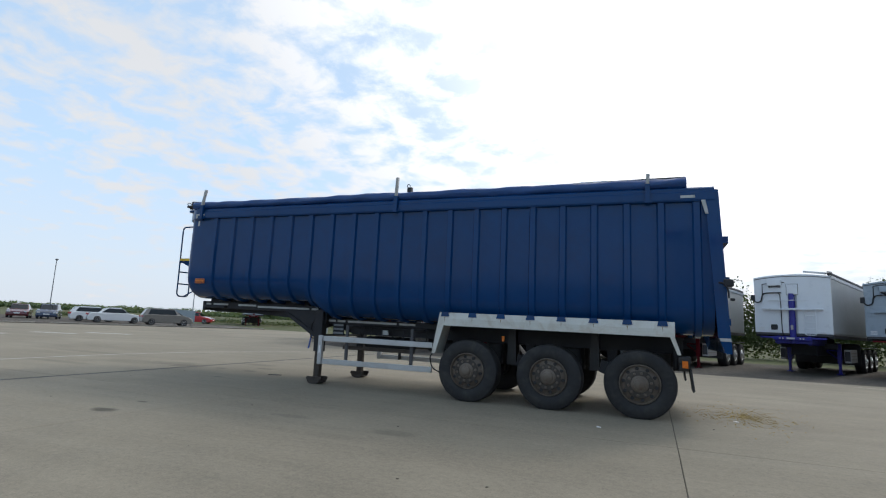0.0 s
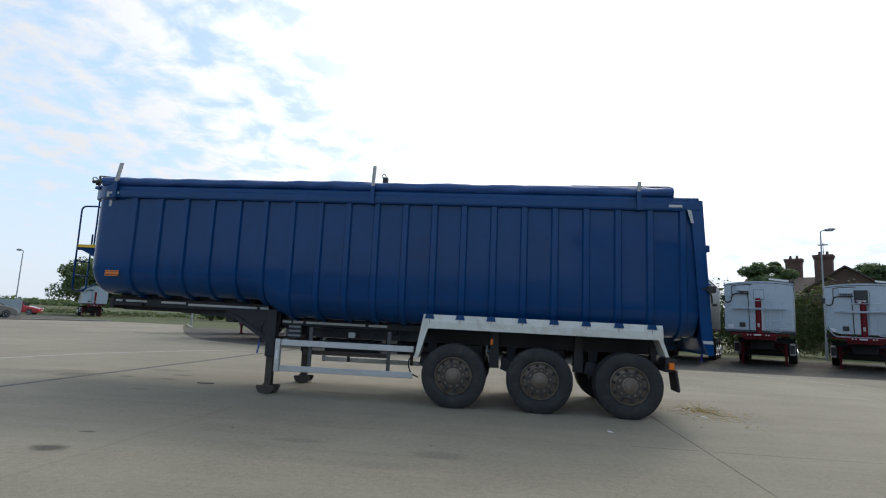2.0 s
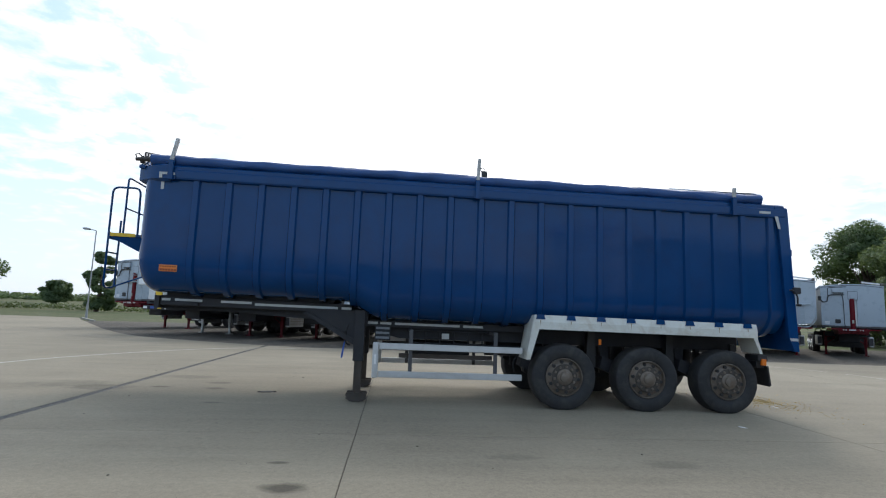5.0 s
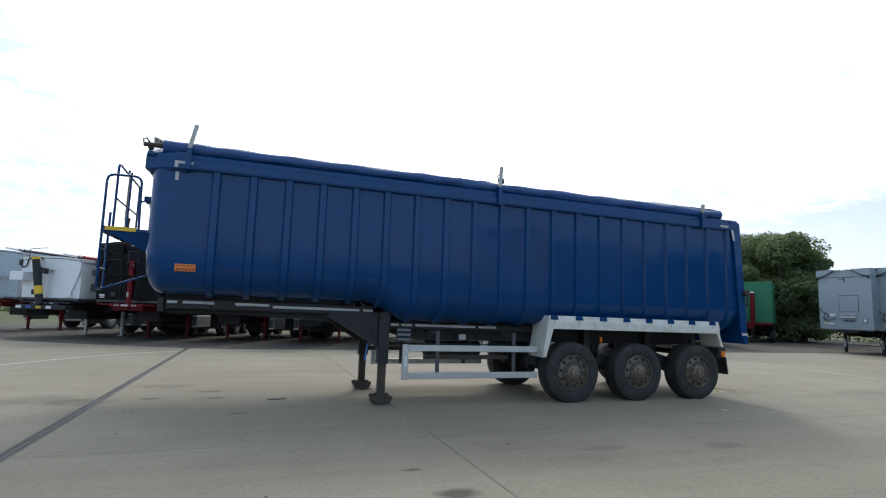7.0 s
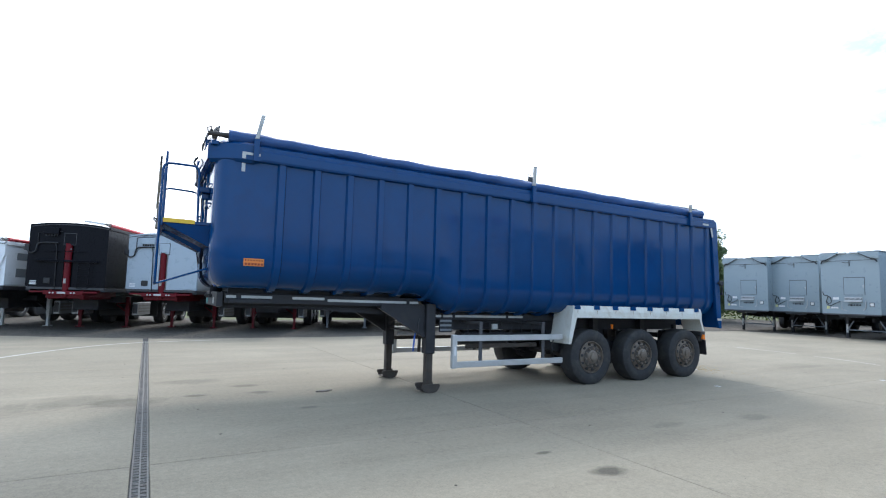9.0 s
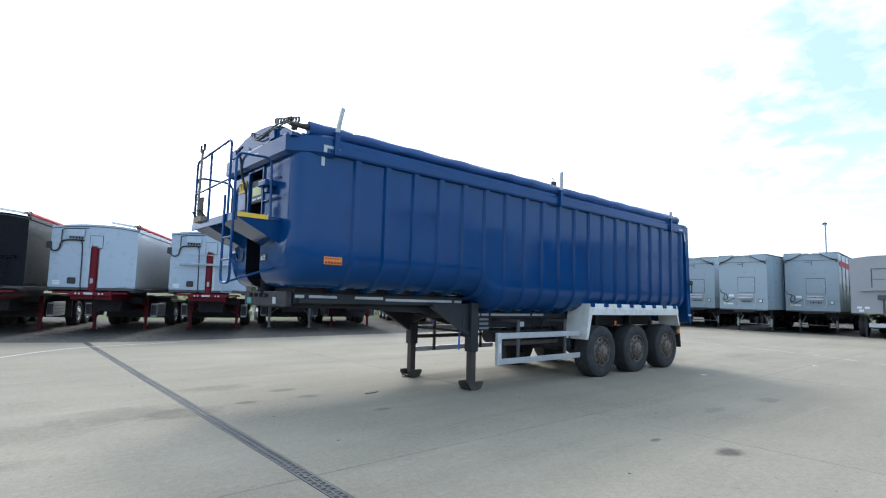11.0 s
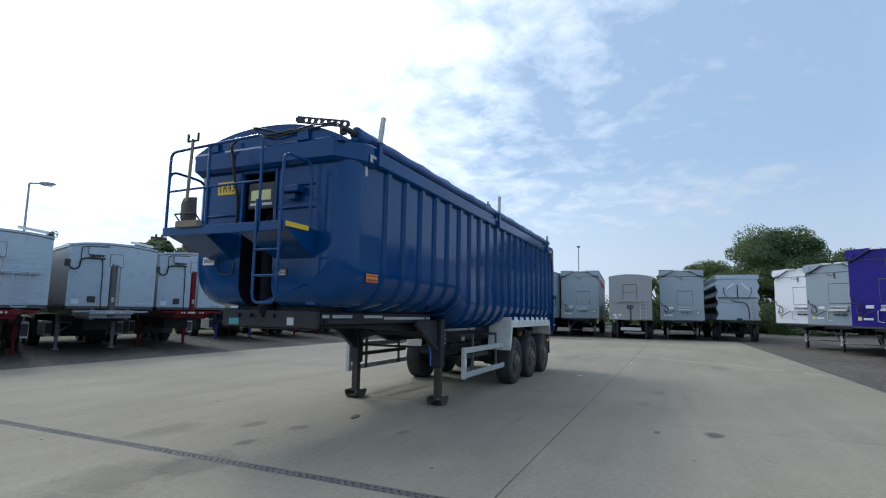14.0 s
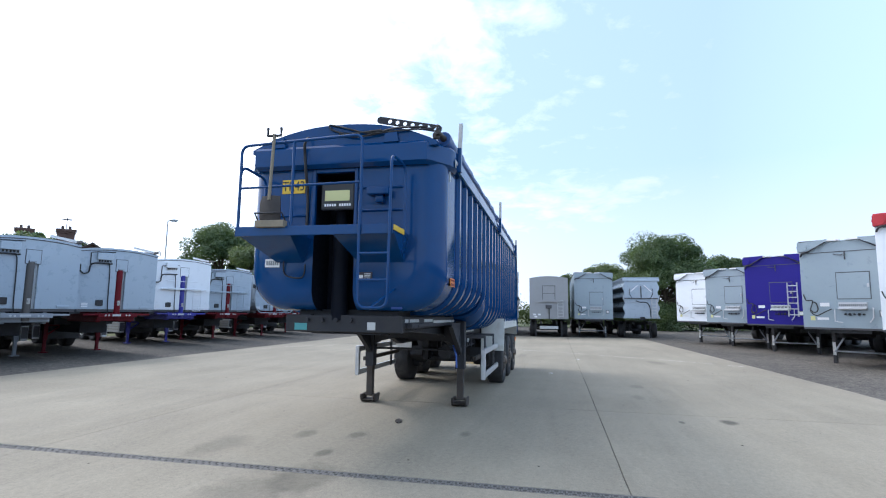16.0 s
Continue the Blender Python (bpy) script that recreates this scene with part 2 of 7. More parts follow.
WHITE_INK = surface("white_ink", (0.75, 0.75, 0.75), 0.5)
TEAL = surface("teal_sticker", (0.06, 0.27, 0.28), 0.5)
AMBER = surface("amber_lens", (0.75, 0.18, 0.02), 0.2)
WOOD = surface("weathered_wood", (0.23, 0.195, 0.14), 0.75, var=0.25, big=3.0, fine=40.0, bump=0.2)
SHOVEL = surface("worn_shovel_steel", (0.045, 0.038, 0.034), 0.55, 0.3, var=0.4, big=6.0)
# Near-black puts the shade of the front recess into its walls and ram.
RECESS_SHADE = surface("dark_recess_shade", (0.004, 0.006, 0.012), 0.7, var=0.3, spec=0.15)
RUSTY_LEG = surface("rust_brown_steel", (0.06, 0.05, 0.042), 0.7, 0.2, var=0.35, big=5.0, bump=0.2, dirt=(0.085, 0.05, 0.03), dirt_amount=0.6)
CRATE_BLUE = surface("bright_blue_handle", (0.03, 0.09, 0.36), 0.4)
GREY_BODY = surface("pale_blue_grey_paint", (0.283, 0.345, 0.382), 0.32, var=0.025, big=0.7, fine=4.0, bump=0.012, coat=0.3, dirt=(0.22, 0.27, 0.305), dirt_amount=0.2)
SILVER_BODY = surface("silver_white_paint", (0.36, 0.425, 0.49), 0.30, var=0.025, big=0.7, fine=4.0, bump=0.012, coat=0.3, dirt=(0.30, 0.345, 0.39), dirt_amount=0.15)
WHITE_BODY = surface("white_trailer_paint", (0.78, 0.80, 0.83), 0.32, var=0.04, big=0.7, fine=4.0, bump=0.012, coat=0.3, dirt=(0.66, 0.67, 0.68), dirt_amount=0.2)
BLACK_BODY = surface("black_trailer_paint", (0.006, 0.0065, 0.010), 0.3, var=0.2, big=0.8, bump=0.01, spec=0.10)
PURPLE_BODY = surface("violet_blue_paint", (0.020, 0.013, 0.21), 0.4, var=0.06, big=0.5, fine=3.0, bump=0.0, spec=0.2)
TAUPE_BODY = surface("warm_grey_paint", (0.30, 0.305, 0.31), 0.4, var=0.06, big=0.7, dirt=(0.25, 0.245, 0.24), dirt_amount=0.4)
GREEN_BODY = surface("green_trailer_paint", (0.015, 0.17, 0.08), 0.4, var=0.12)
MILL = surface("mill_finish_aluminium_side", (0.56, 0.58, 0.60), 0.36, 0.6, var=0.08, big=0.5, fine=5.0, bump=0.04)
STRIPE_GREY = surface("grey_stripe_paint", (0.20, 0.22, 0.24), 0.4)
RED_CHASSIS = surface("red_chassis_paint", (0.125, 0.004, 0.010), 0.42, var=0.15, spec=0.22)
BLUE_CHASSIS = surface("blue_chassis_paint", (0.022, 0.022, 0.26), 0.35, var=0.12, coat=0.3)
GREY_CHASSIS = surface("grey_chassis_paint", (0.26, 0.28, 0.31), 0.4, var=0.12)
STEEL_RAM = surface("steel_ram", (0.095, 0.09, 0.088), 0.35, 0.35, var=0.12)
RED_CLOTH = surface("red_tarpaulin", (0.45, 0.02, 0.03), 0.5, var=0.15, bump=0.3)
NAVY_CLOTH = surface("dark_navy_tarpaulin", (0.02, 0.022, 0.04), 0.5, var=0.2, bump=0.3)
GREY_TRIM = surface("dark_grey_sill", (0.065, 0.065, 0.07), 0.55, var=0.1)
DOOR_EDGE = surface("dark_door_seal", (0.07, 0.078, 0.085), 0.6)
POLE = surface("grey_lamp_post_paint", (0.30, 0.31, 0.32), 0.5, 0.3)
LAMP_GLASS = surface("frosted_lamp_cover", (0.55, 0.57, 0.58), 0.3)
BRICK = surface("red_brown_brickwork", (0.105, 0.062, 0.048), 0.9, var=0.25, big=1.5, fine=9.0, bump=0.3)
ROOF_TILE = surface("brown_roof_tile", (0.095, 0.066, 0.056), 0.85, var=0.25, big=1.2, fine=6.0, bump=0.3)
BARK = surface("tree_bark", (0.085, 0.065, 0.048), 0.95, var=0.3, big=3.0, bump=0.6)
LEAF_OAK = leaf_surface("oak_leaves", (0.054, 0.092, 0.044), (0.145, 0.205, 0.092))
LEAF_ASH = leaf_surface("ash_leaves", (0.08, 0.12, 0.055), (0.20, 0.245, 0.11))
LEAF_HEDGE = leaf_surface("hedge_leaves", (0.030, 0.052, 0.022), (0.085, 0.115, 0.048))
GLASS = surface("dark_car_glass", (0.015, 0.018, 0.02), 0.06, var=0.05, bump=0.0)
GRAIN = surface("spilt_grain", (0.42, 0.30, 0.10), 0.9, var=0.3)
CLOD = surface("dry_soil_crumbs", (0.10, 0.085, 0.065), 0.95, var=0.3)
PAPER = surface("scrap_of_paper", (0.7, 0.7, 0.68), 0.8)
KERB = surface("kerb_stone", (0.33, 0.31, 0.27), 0.9, var=0.15)

# ---- mesh helpers ----


def part(name, bm, material, parent=None, label="", smooth=0.0):
    """Links a bmesh as one mesh object under a thing or a part."""
    bmesh.ops.recalc_face_normals(bm, faces=bm.faces)
    me = bpy.data.meshes.new(name)
    if smooth:
        for f in bm.faces:
            f.smooth = True
        for e in bm.edges:
            if len(e.link_faces) == 2 and e.calc_face_angle(0.0) > radians(smooth):
                e.smooth = False
    bm.to_mesh(me)
    bm.free()
    mats = material if isinstance(material, (list, tuple)) else [material]
    for m in mats:
        me.materials.append(m)
    ob = new(name, me)
    if parent:
        ob.parent = parent
    if label:
        ob["label"] = label
    return ob


def thing(name, m, label, category, group="", kind=""):
    """An Empty at the base of a thing."""
    ob = new(name)
    ob.matrix_basis = m
    return tagged(ob, label, category, group, kind)


def B():
    return bmesh.new()


def box(bm, x0, x1, y0, y1, z0, z1, mi=0):
    vs = [bm.verts.new((x, y, z)) for z in (z0, z1) for y in (y0, y1) for x in (x0, x1)]
    for idx in ((0, 1, 3, 2), (4, 6, 7, 5), (0, 4, 5, 1), (2, 3, 7, 6), (0, 2, 6, 4), (1, 5, 7, 3)):
        bm.faces.new([vs[i] for i in idx]).material_index = mi
    return bm


def soft_box(bm, x0, x1, y0, y1, z0, z1, r=0.01, seg=2):
    t = bmesh.new()
    box(t, x0, x1, y0, y1, z0, z1)
    bmesh.ops.bevel(t, geom=list(t.edges), offset=r, segments=seg, affect="EDGES", profile=0.5)
    me = bpy.data.meshes.new("t")
    t.to_mesh(me)
    t.free()
    bm.from_mesh(me)
    bpy.data.meshes.remove(me)
    return bm


def prism(bm, poly, axis, a, b, mi=0):
    """A polygon pushed along an axis: (y, z) along x, (x, z) along y, (x, y) along z."""
    put = {"x": lambda p, w: (w, p[0], p[1]), "y": lambda p, w: (p[0], w, p[1]), "z": lambda p, w: (p[0], p[1], w)}[axis]
    lo, hi = [bm.verts.new(put(p, a)) for p in poly], [bm.verts.new(put(p, b)) for p in poly]
    n = len(poly)
    bm.faces.new(lo[::-1]).material_index = mi
    bm.faces.new(hi).material_index = mi
    for i in range(n):
        bm.faces.new((lo[i], lo[(i + 1) % n], hi[(i + 1) % n], hi[i])).material_index = mi
    return bm


def rod(bm, p0, p1, r0, r1=None, seg=10, cap=True):
    p0, p1 = Vector(p0), Vector(p1)
    r1 = r0 if r1 is None else r1
    d = (p1 - p0).normalized()
    u = d.orthogonal().normalized()
    v = d.cross(u)
    rings = []
    for p, r in ((p0, r0), (p1, r1)):
        rings.append([bm.verts.new(p + (u * math.cos(a) + v * math.sin(a)) * r) for a in (2 * math.pi * i / seg for i in range(seg))])
    for i in range(seg):
        bm.faces.new((rings[0][i], rings[0][(i + 1) % seg], rings[1][(i + 1) % seg], rings[1][i]))
    if cap:
        bm.faces.new(rings[0][::-1])
        bm.faces.new(rings[1])
    return bm


def smooth_path(pts, steps=6):
    """A curve through the points."""
    pts = [Vector(p) for p in pts]
    out = []
    for i in range(len(pts) - 1):
        p0, p1, p2, p3 = pts[max(i - 1, 0)], pts[i], pts[i + 1], pts[min(i + 2, len(pts) - 1)]
        for k in range(steps):
            t = k / steps
            out.append(0.5 * (2 * p1 + (p2 - p0) * t + (2 * p0 - 5 * p1 + 4 * p2 - p3) * t * t + (3 * p1 - p0 - 3 * p2 + p3) * t ** 3))
    return out + [pts[-1]]


def pipe(bm, pts, r, seg=8, round_corners=0.0):
    """A tube along a line; corners can be rounded by a radius."""
    pts = [Vector(p) for p in pts]
    if round_corners:
        out = [pts[0]]
        for a, b, c in zip(pts, pts[1:], pts[2:]):
            q = min(round_corners, (a - b).length * 0.49, (c - b).length * 0.49)
            s, e = b + (a - b).normalized() * q, b + (c - b).normalized() * q
            for k in range(5):
                t = k / 4
                out.append(s * (1 - t) ** 2 + b * 2 * t * (1 - t) + e * t * t)
        pts = out + [pts[-1]]
    rings, side = [], None
    for i, p in enumerate(pts):
        d = (pts[min(i + 1, len(pts) - 1)] - pts[max(i - 1, 0)]).normalized()
        side = d.orthogonal().normalized() if side is None else (side - d * side.dot(d)).normalized()
        v = d.cross(side)
        rings.append([bm.verts.new(p + (side * math.cos(a) + v * math.sin(a)) * r) for a in (2 * math.pi * k / seg for k in range(seg))])
    for a, b in zip(rings, rings[1:]):
        for k in range(seg):
            bm.faces.new((a[k], a[(k + 1) % seg], b[(k + 1) % seg], b[k]))
    bm.faces.new(rings[0][::-1])
    bm.faces.new(rings[-1])
    return bm


def loft(bm, rings, closed=True, caps=True, mi=0):
    rows = [[bm.verts.new(p) for p in r] for r in rings]
    n = len(rows[0])
    for a, b in zip(rows, rows[1:]):
        for i in range(n if closed else n - 1):
            bm.faces.new((a[i], a[(i + 1) % n], b[(i + 1) % n], b[i])).material_index = mi
    if caps:
        bm.faces.new(rows[0][::-1]).material_index = mi
        bm.faces.new(rows[-1]).material_index = mi
    return bm


def lathe(bm, profile, centre, axis="y", seg=40, mi=0):
    """A profile of (radius, offset along the axis) turned about the axis through centre."""
    c = Vector(centre)
    rings = []
    for r, h in profile:
        ring = []
        for i in range(seg):
            a = 2 * math.pi * i / seg
            q = Vector((r * math.cos(a), h, r * math.sin(a))) if axis == "y" else Vector((r * math.cos(a), r * math.sin(a), h)) if axis == "z" else Vector((h, r * math.cos(a), r * math.sin(a)))
            ring.append(bm.verts.new(c + q))
        rings.append(ring)
    for a, b in zip(rings, rings[1:]):
        for i in range(seg):
            bm.faces.new((a[i], a[(i + 1) % seg], b[(i + 1) % seg], b[i])).material_index = mi
    bm.faces.new(rings[0][::-1]).material_index = mi
    bm.faces.new(rings[-1]).material_index = mi
    return bm


def label_text(name, words, m, size, material, parent, depth=0.002):
    """Raised letters from the built-in font, as a mesh."""
    cu = bpy.data.curves.new("t", "FONT")
    cu.body, cu.size, cu.extrude, cu.align_x, cu.align_y = words, size, depth, "CENTER", "CENTER"
    tmp = bpy.data.objects.new("t", cu)
    me = bpy.data.meshes.new_from_object(tmp)
    bpy.data.objects.remove(tmp)
    me.name = name
    me.materials.clear()
    me.materials.append(material)
    me.transform(m)
    ob = new(name, me)
    ob.parent = parent
    return ob

# ---- ground ----


def field_height(x, y):
    """The land lies level round the yard and rises gently far off."""
    r = math.hypot(x + 5, y - 10)
    far = max(0.0, min(1.0, (r - 220) / 1500))
    roll = noise.noise(Vector((x * 0.0016, y * 0.0016, 3.0))) * 10 + noise.noise(Vector((x * 0.006, y * 0.006, 7.0))) * 2.5
    return -0.07 + far * (7 + roll)


def build_ground():
    bm = B()
    rings = [0, 12, 25, 45, 70, 100, 140, 190, 260, 340, 450, 600, 800, 1050, 1400, 1900, 2600, 3600]
    seg, rows = 72, []
    for r in rings[1:]:
        rows.append([bm.verts.new((-5 + r * math.cos(a), 10 + r * math.sin(a), field_height(-5 + r * math.cos(a), 10 + r * math.sin(a)))) for a in (2 * math.pi * i / seg for i in range(seg))])
    mid = bm.verts.new((-5, 10, -0.07))
    for i in range(seg):
        bm.faces.new((mid, rows[0][i], rows[0][(i + 1) % seg]))
    for a, b in zip(rows, rows[1:]):
        for i in range(seg):
            bm.faces.new((a[i], b[i], b[(i + 1) % seg], a[(i + 1) % seg]))
    tagged(part("ground", bm, GRASS, smooth=60), "rough grass and arable fields rising gently to the horizon", "ground", kind="structure")
    bm = B()
    prism(bm, [(-16.6, 20.6), (-26.2, 36.8), (-25.0, 38.2), (-21.0, 40.0), (-13, 39.0), (-7, 32.2), (-4, 31.2), (22, 32.2), (44, 36), (46, 30), (46, -22), (-80, -22), (-80, 2.0), (-15.3, 2.0)], "z", -0.3, -0.02)
    tagged(part("asphalt_yard", bm, PLANINGS), "dark grey loose asphalt planings beside the concrete", "yard", kind="structure")
    bm = B()
    prism(bm, [(-36.0, 42.5), (-44.0, 26.0), (-47.0, 10.0), (-90.0, 10.0), (-90.0, 42.0), (-48.0, 50.0)], "z", -0.3, 0.045)
    tagged(part("car_park", bm, PLANINGS), "worn grey tarmac car park behind a low kerb", "car park", kind="structure")


def clip(poly, axis, limit, keep_above):
    out = []
    for i, p in enumerate(poly):
        q = poly[(i + 1) % len(poly)]
        a, b = p[axis] - limit, q[axis] - limit
        if not keep_above:
            a, b = -a, -b
        if a >= 0:
            out.append(p)
        if a * b < 0:
            t = a / (a - b)
            out.append((p[0] + (q[0] - p[0]) * t, p[1] + (q[1] - p[1]) * t))
    return out


PAD = [(21.6, 1.6), (20.6, 19.4), (-8.6, 19.55), (-10.3, 19.95), (-12.0, 20.7), (-14.1, 21.75), (-15.4, 22.45), (-16.4, 23.3), (-17.7, 24.8), (-20.0, 27.9), (-27.0, 38.6), (-29.3, 42.4), (-36.0, 42.5), (-44.0, 26.0), (-47.0, 10.0), (-80.0, 10.0), (-80.0, 0.6), (-2.0, 0.85)]


def build_concrete():
    """Poured slabs with open joints; the drain runs in the joint at x = -10.1."""
    top = 0.0
    bm = B()
    prism(bm, PAD, "z", -0.3, -0.012)
    base = tagged(part("concrete_pavement", bm, JOINT), "pale grey-brown poured concrete yard in large jointed slabs", "pavement", kind="structure")
    xs = [-80, -66, -54, -47, -41, -35, -28.7, -22.5, -16.3, -10.155, -10.015, -5.88, 0.35, 6.6, 12.9, 21.8]
    ys = [0.5, 6.38, 12.85, 19.6, 26, 32.5, 43]
    for i in range(len(xs) - 1):
        if xs[i] == -10.155:
            continue
        for j in range(len(ys) - 1):
            gap = 0.0035
            cell = PAD
            for axis, limit, above in ((0, xs[i] + gap, True), (0, xs[i + 1] - gap, False), (1, ys[j] + gap, True), (1, ys[j + 1] - gap, False)):
                cell = clip(cell, axis, limit, above)
                if len(cell) < 3:
                    break
            if len(cell) < 3:
                continue
            clean = [p for k, p in enumerate(cell) if math.dist(p, cell[k - 1]) > 0.02]
            if len(clean) < 3:
                continue
            bm = B()
            # a small chamfer, wandering a little like a worn saw-cut
            cx, cy = sum(p[0] for p in clean) / len(clean), sum(p[1] for p in clean) / len(clean)
            fine = []
            for k, p in enumerate(clean):
                q = clean[(k + 1) % len(clean)]
                steps = max(1, int(math.dist(p, q) / 0.5))
                for s in range(steps):
                    t = s / steps
                    x, y = p[0] + (q[0] - p[0]) * t, p[1] + (q[1] - p[1]) * t
                    w = 0.006 * noise.noise(Vector((x * 2.3, y * 2.3, 1.0)))
                    fine.append((x + w, y + w))
            inner = [(x + (0.004 if x < cx else -0.004), y + (0.004 if y < cy else -0.004)) for x, y in fine]
            loft(bm, [[(x, y, -0.011) for x, y in fine], [(x, y, top - 0.005) for x, y in fine], [(x, y, top) for x, y in inner]])
            part("slab", bm, CONCRETE, base)


def build_drain():
    drain = thing("drain_channel", pose(-10.085, 0, 0), "long rusty slotted steel drain channel set in concrete", "drain", kind="structure")
    bm = B()
    box(bm, -0.066, 0.066, 0.96, 19.4, -0.11, -0.10)
    part("trough", bm, BLACK, drain)
    bm = B()
    box(bm, -0.065, -0.052, 0, 0.996, -0.06, -0.001)
    box(bm, 0.052, 0.065, 0, 0.996, -0.06, -0.001)
    box(bm, -0.006, 0.006, 0, 0.996, -0.03, -0.004)
    for i in range(25):
        y = 0.012 + i * 0.04
        d = 0.007 if i % 2 else -0.007
        box(bm, -0.052, -0.006, y + d, y + d + 0.015, -0.03, -0.003)
        box(bm, 0.006, 0.052, y - d, y - d + 0.015, -0.03, -0.003)
    grate = part("grate", bm, GALV_RUST, drain)
    grate.location = (0, 0.95, 0)
    for k in range(1, 18):
        ob = new("grate", grate.data)
        ob.parent, ob.location = drain, (0, 0.95 + k, 0)


GALV_RUST = surface("rusty_drain_iron", (0.19, 0.18, 0.165), 0.75, 0.25, var=0.3, big=3.0, dirt=(0.13, 0.085, 0.055), dirt_amount=0.5)


def build_lines():
    def ribbon(name, pts, width, label, breaks=()):
        bm = B()
        path = smooth_path([(x, y, 0) for x, y in pts], 10)
        row = []
        for i, p in enumerate(path):
            d = (path[min(i + 1, len(path) - 1)] - path[max(i - 1, 0)]).normalized()
            n = Vector((-d.y, d.x, 0)) * width / 2
            row.append((bm.verts.new((p.x + n.x, p.y + n.y, 0.004)), bm.verts.new((p.x - n.x, p.y - n.y, 0.004))))
        for i, (a, b) in enumerate(zip(row, row[1:])):
            if i % 9 not in breaks:
                bm.faces.new((a[0], a[1], b[1], b[0]))
        tagged(part(name, bm, LINE_PAINT), label, "road marking", kind="structure")

    ribbon("painted_line", [(-13.2, 4.0), (-13.9, 7.4), (-14.1, 10.0), (-13.85, 12.7), (-13.1, 14.8), (-11.7, 17.2), (-10.2, 18.5), (-8.0, 18.9)], 0.09, "worn white curved line painted on the concrete")
    ribbon("painted_line", [(4.6, 18.9), (6.6, 18.0), (8.3, 16.2), (8.7, 13.5), (8.3, 10.0), (7.2, 7.2), (6.0, 5.3), (4.6, 3.1), (3.1, 1.3)], 0.06, "broken worn white curved line painted on the concrete", (3, 4))
    for x, y, w in ((-27.6, 17.2, 2.2), (-26.9, 19.6, 2.4), (-27.5, 14.3, 1.6)):
        bm = B()
        for k in range(4):
            box(bm, -w / 2 + k * w / 4, -w / 2 + k * w / 4 + w / 5, -0.35, 0.35, 0.001, 0.004)
        ob = part("painted_marking", bm, LINE_PAINT)
        ob.matrix_basis = pose(x, y, 0, 0, 0, 20)
        tagged(ob, "faded white lettering blocks painted on the concrete", "road marking", kind="structure")


def build_kerbs():
    def run(a, b, z0=-0.2, z1=0.11, w=0.14):
        a, b = Vector((*a, 0)), Vector((*b, 0))
        d = (b - a).normalized()
        n = int((b - a).length / 0.915)
        return [(a + d * (0.915 * (k + 0.5)), math.degrees(math.atan2(d.y, d.x))) for k in range(n)], z0, z1, w

    kerb = thing("kerb", pose(0, 0, 0), "low pale concrete kerb edging the yard entrance", "kerb", kind="structure")
    bm = B()
    soft_box(bm, -0.452, 0.452, -0.07, 0.07, -0.2, 0.11, 0.015, 2)
    stone = None
    for a, b in (((-25.4, 37.3), (-29.2, 42.6)), ((-36.2, 42.5), (-44.1, 26.0)), ((-44.1, 26.0), (-47.1, 10.0))):
        for p, yaw in run(a, b)[0]:
            if stone is None:
                stone = ob = part("kerb_stone", bm, KERB, kerb)
            else:
                ob = new("kerb_stone", stone.data)
                ob.parent = kerb
            low = 0.0 if p.x < -30 else -0.07
            ob.matrix_basis = pose(p.x, p.y, low, 0, 0, yaw)


def build_litter():
    """Crumbs, grain and scraps on the concrete."""
    rnd = random.Random(5)
    bm = B()
    for k in range(200):
        x, y = rnd.uniform(-14, 10), rnd.uniform(1.2, 17)
        r = rnd.choice((0.005, 0.006, 0.008, 0.013))
        prism(bm, [(x + r * rnd.uniform(0.6, 1.3) * math.cos(a), y + r * rnd.uniform(0.6, 1.3) * math.sin(a)) for a in (0, 1.3, 2.5, 3.8, 5.0)], "z", 0.0, r * 0.35)
    tagged(part("soil_crumbs", bm, CLOD), "dark soil crumbs and bits scattered over concrete", "debris", kind="stuff")
    bm = B()
    for k in range(900):
        a, d = rnd.uniform(0, 6.28), abs(rnd.gauss(0, 1))
        x, y = 1.45 + d * 0.42 * math.cos(a), 9.6 + d * 0.75 * math.sin(a)
        r = rnd.uniform(0.006, 0.013)
        prism(bm, [(x + r * math.cos(b), y + r * math.sin(b)) for b in (a, a + 2.1, a + 4.2)], "z", 0.0, 0.006)
    tagged(part("spilt_grain", bm, GRAIN), "thin yellow scatter of spilt grain on the concrete", "grain", kind="stuff")
    bm = B()
    prism(bm, smooth_blob(rnd, 0.13, 0.05), "z", 0.0, 0.015)
    ob = part("flattened_rag", bm, SHOVEL)
    ob.matrix_basis = pose(-7.57, 9.28, 0, 0, 0, 15)
    tagged(ob, "small dark flattened rag lying on the concrete", "rag")
    for x, y, s in ((-0.57, 7.18, 0.055), (1.25, 8.95, 0.05), (3.9, 6.3, 0.06)):
        bm = B()
        prism(bm, smooth_blob(rnd, s, s * 0.5), "z", 0.0, 0.005)
        ob = part("paper_scrap", bm, PAPER)
        ob.matrix_basis = pose(x, y, 0, 0, 0, rnd.uniform(0, 180))
        tagged(ob, "tiny pale scrap of paper on the concrete", "litter")


def smooth_blob(rnd, a, b):
    return [(a * rnd.uniform(0.75, 1.2) * math.cos(t), b * rnd.uniform(0.75, 1.2) * math.sin(t)) for t in (k * math.pi / 6 for k in range(12))]


build_ground()
build_drain()
build_lines()
build_kerbs()

# ---- the blue tipping trailer ----
HALF, RIB = 1.226, 0.042


def floor_height(x):
    """The underside of the tipping body: shallow over the neck, deeper behind the legs."""
    t = max(0.0, min(1.0, (x + 6.35) / 0.65))
    return 1.56 - 0.27 * (t * t * (3 - 2 * t))


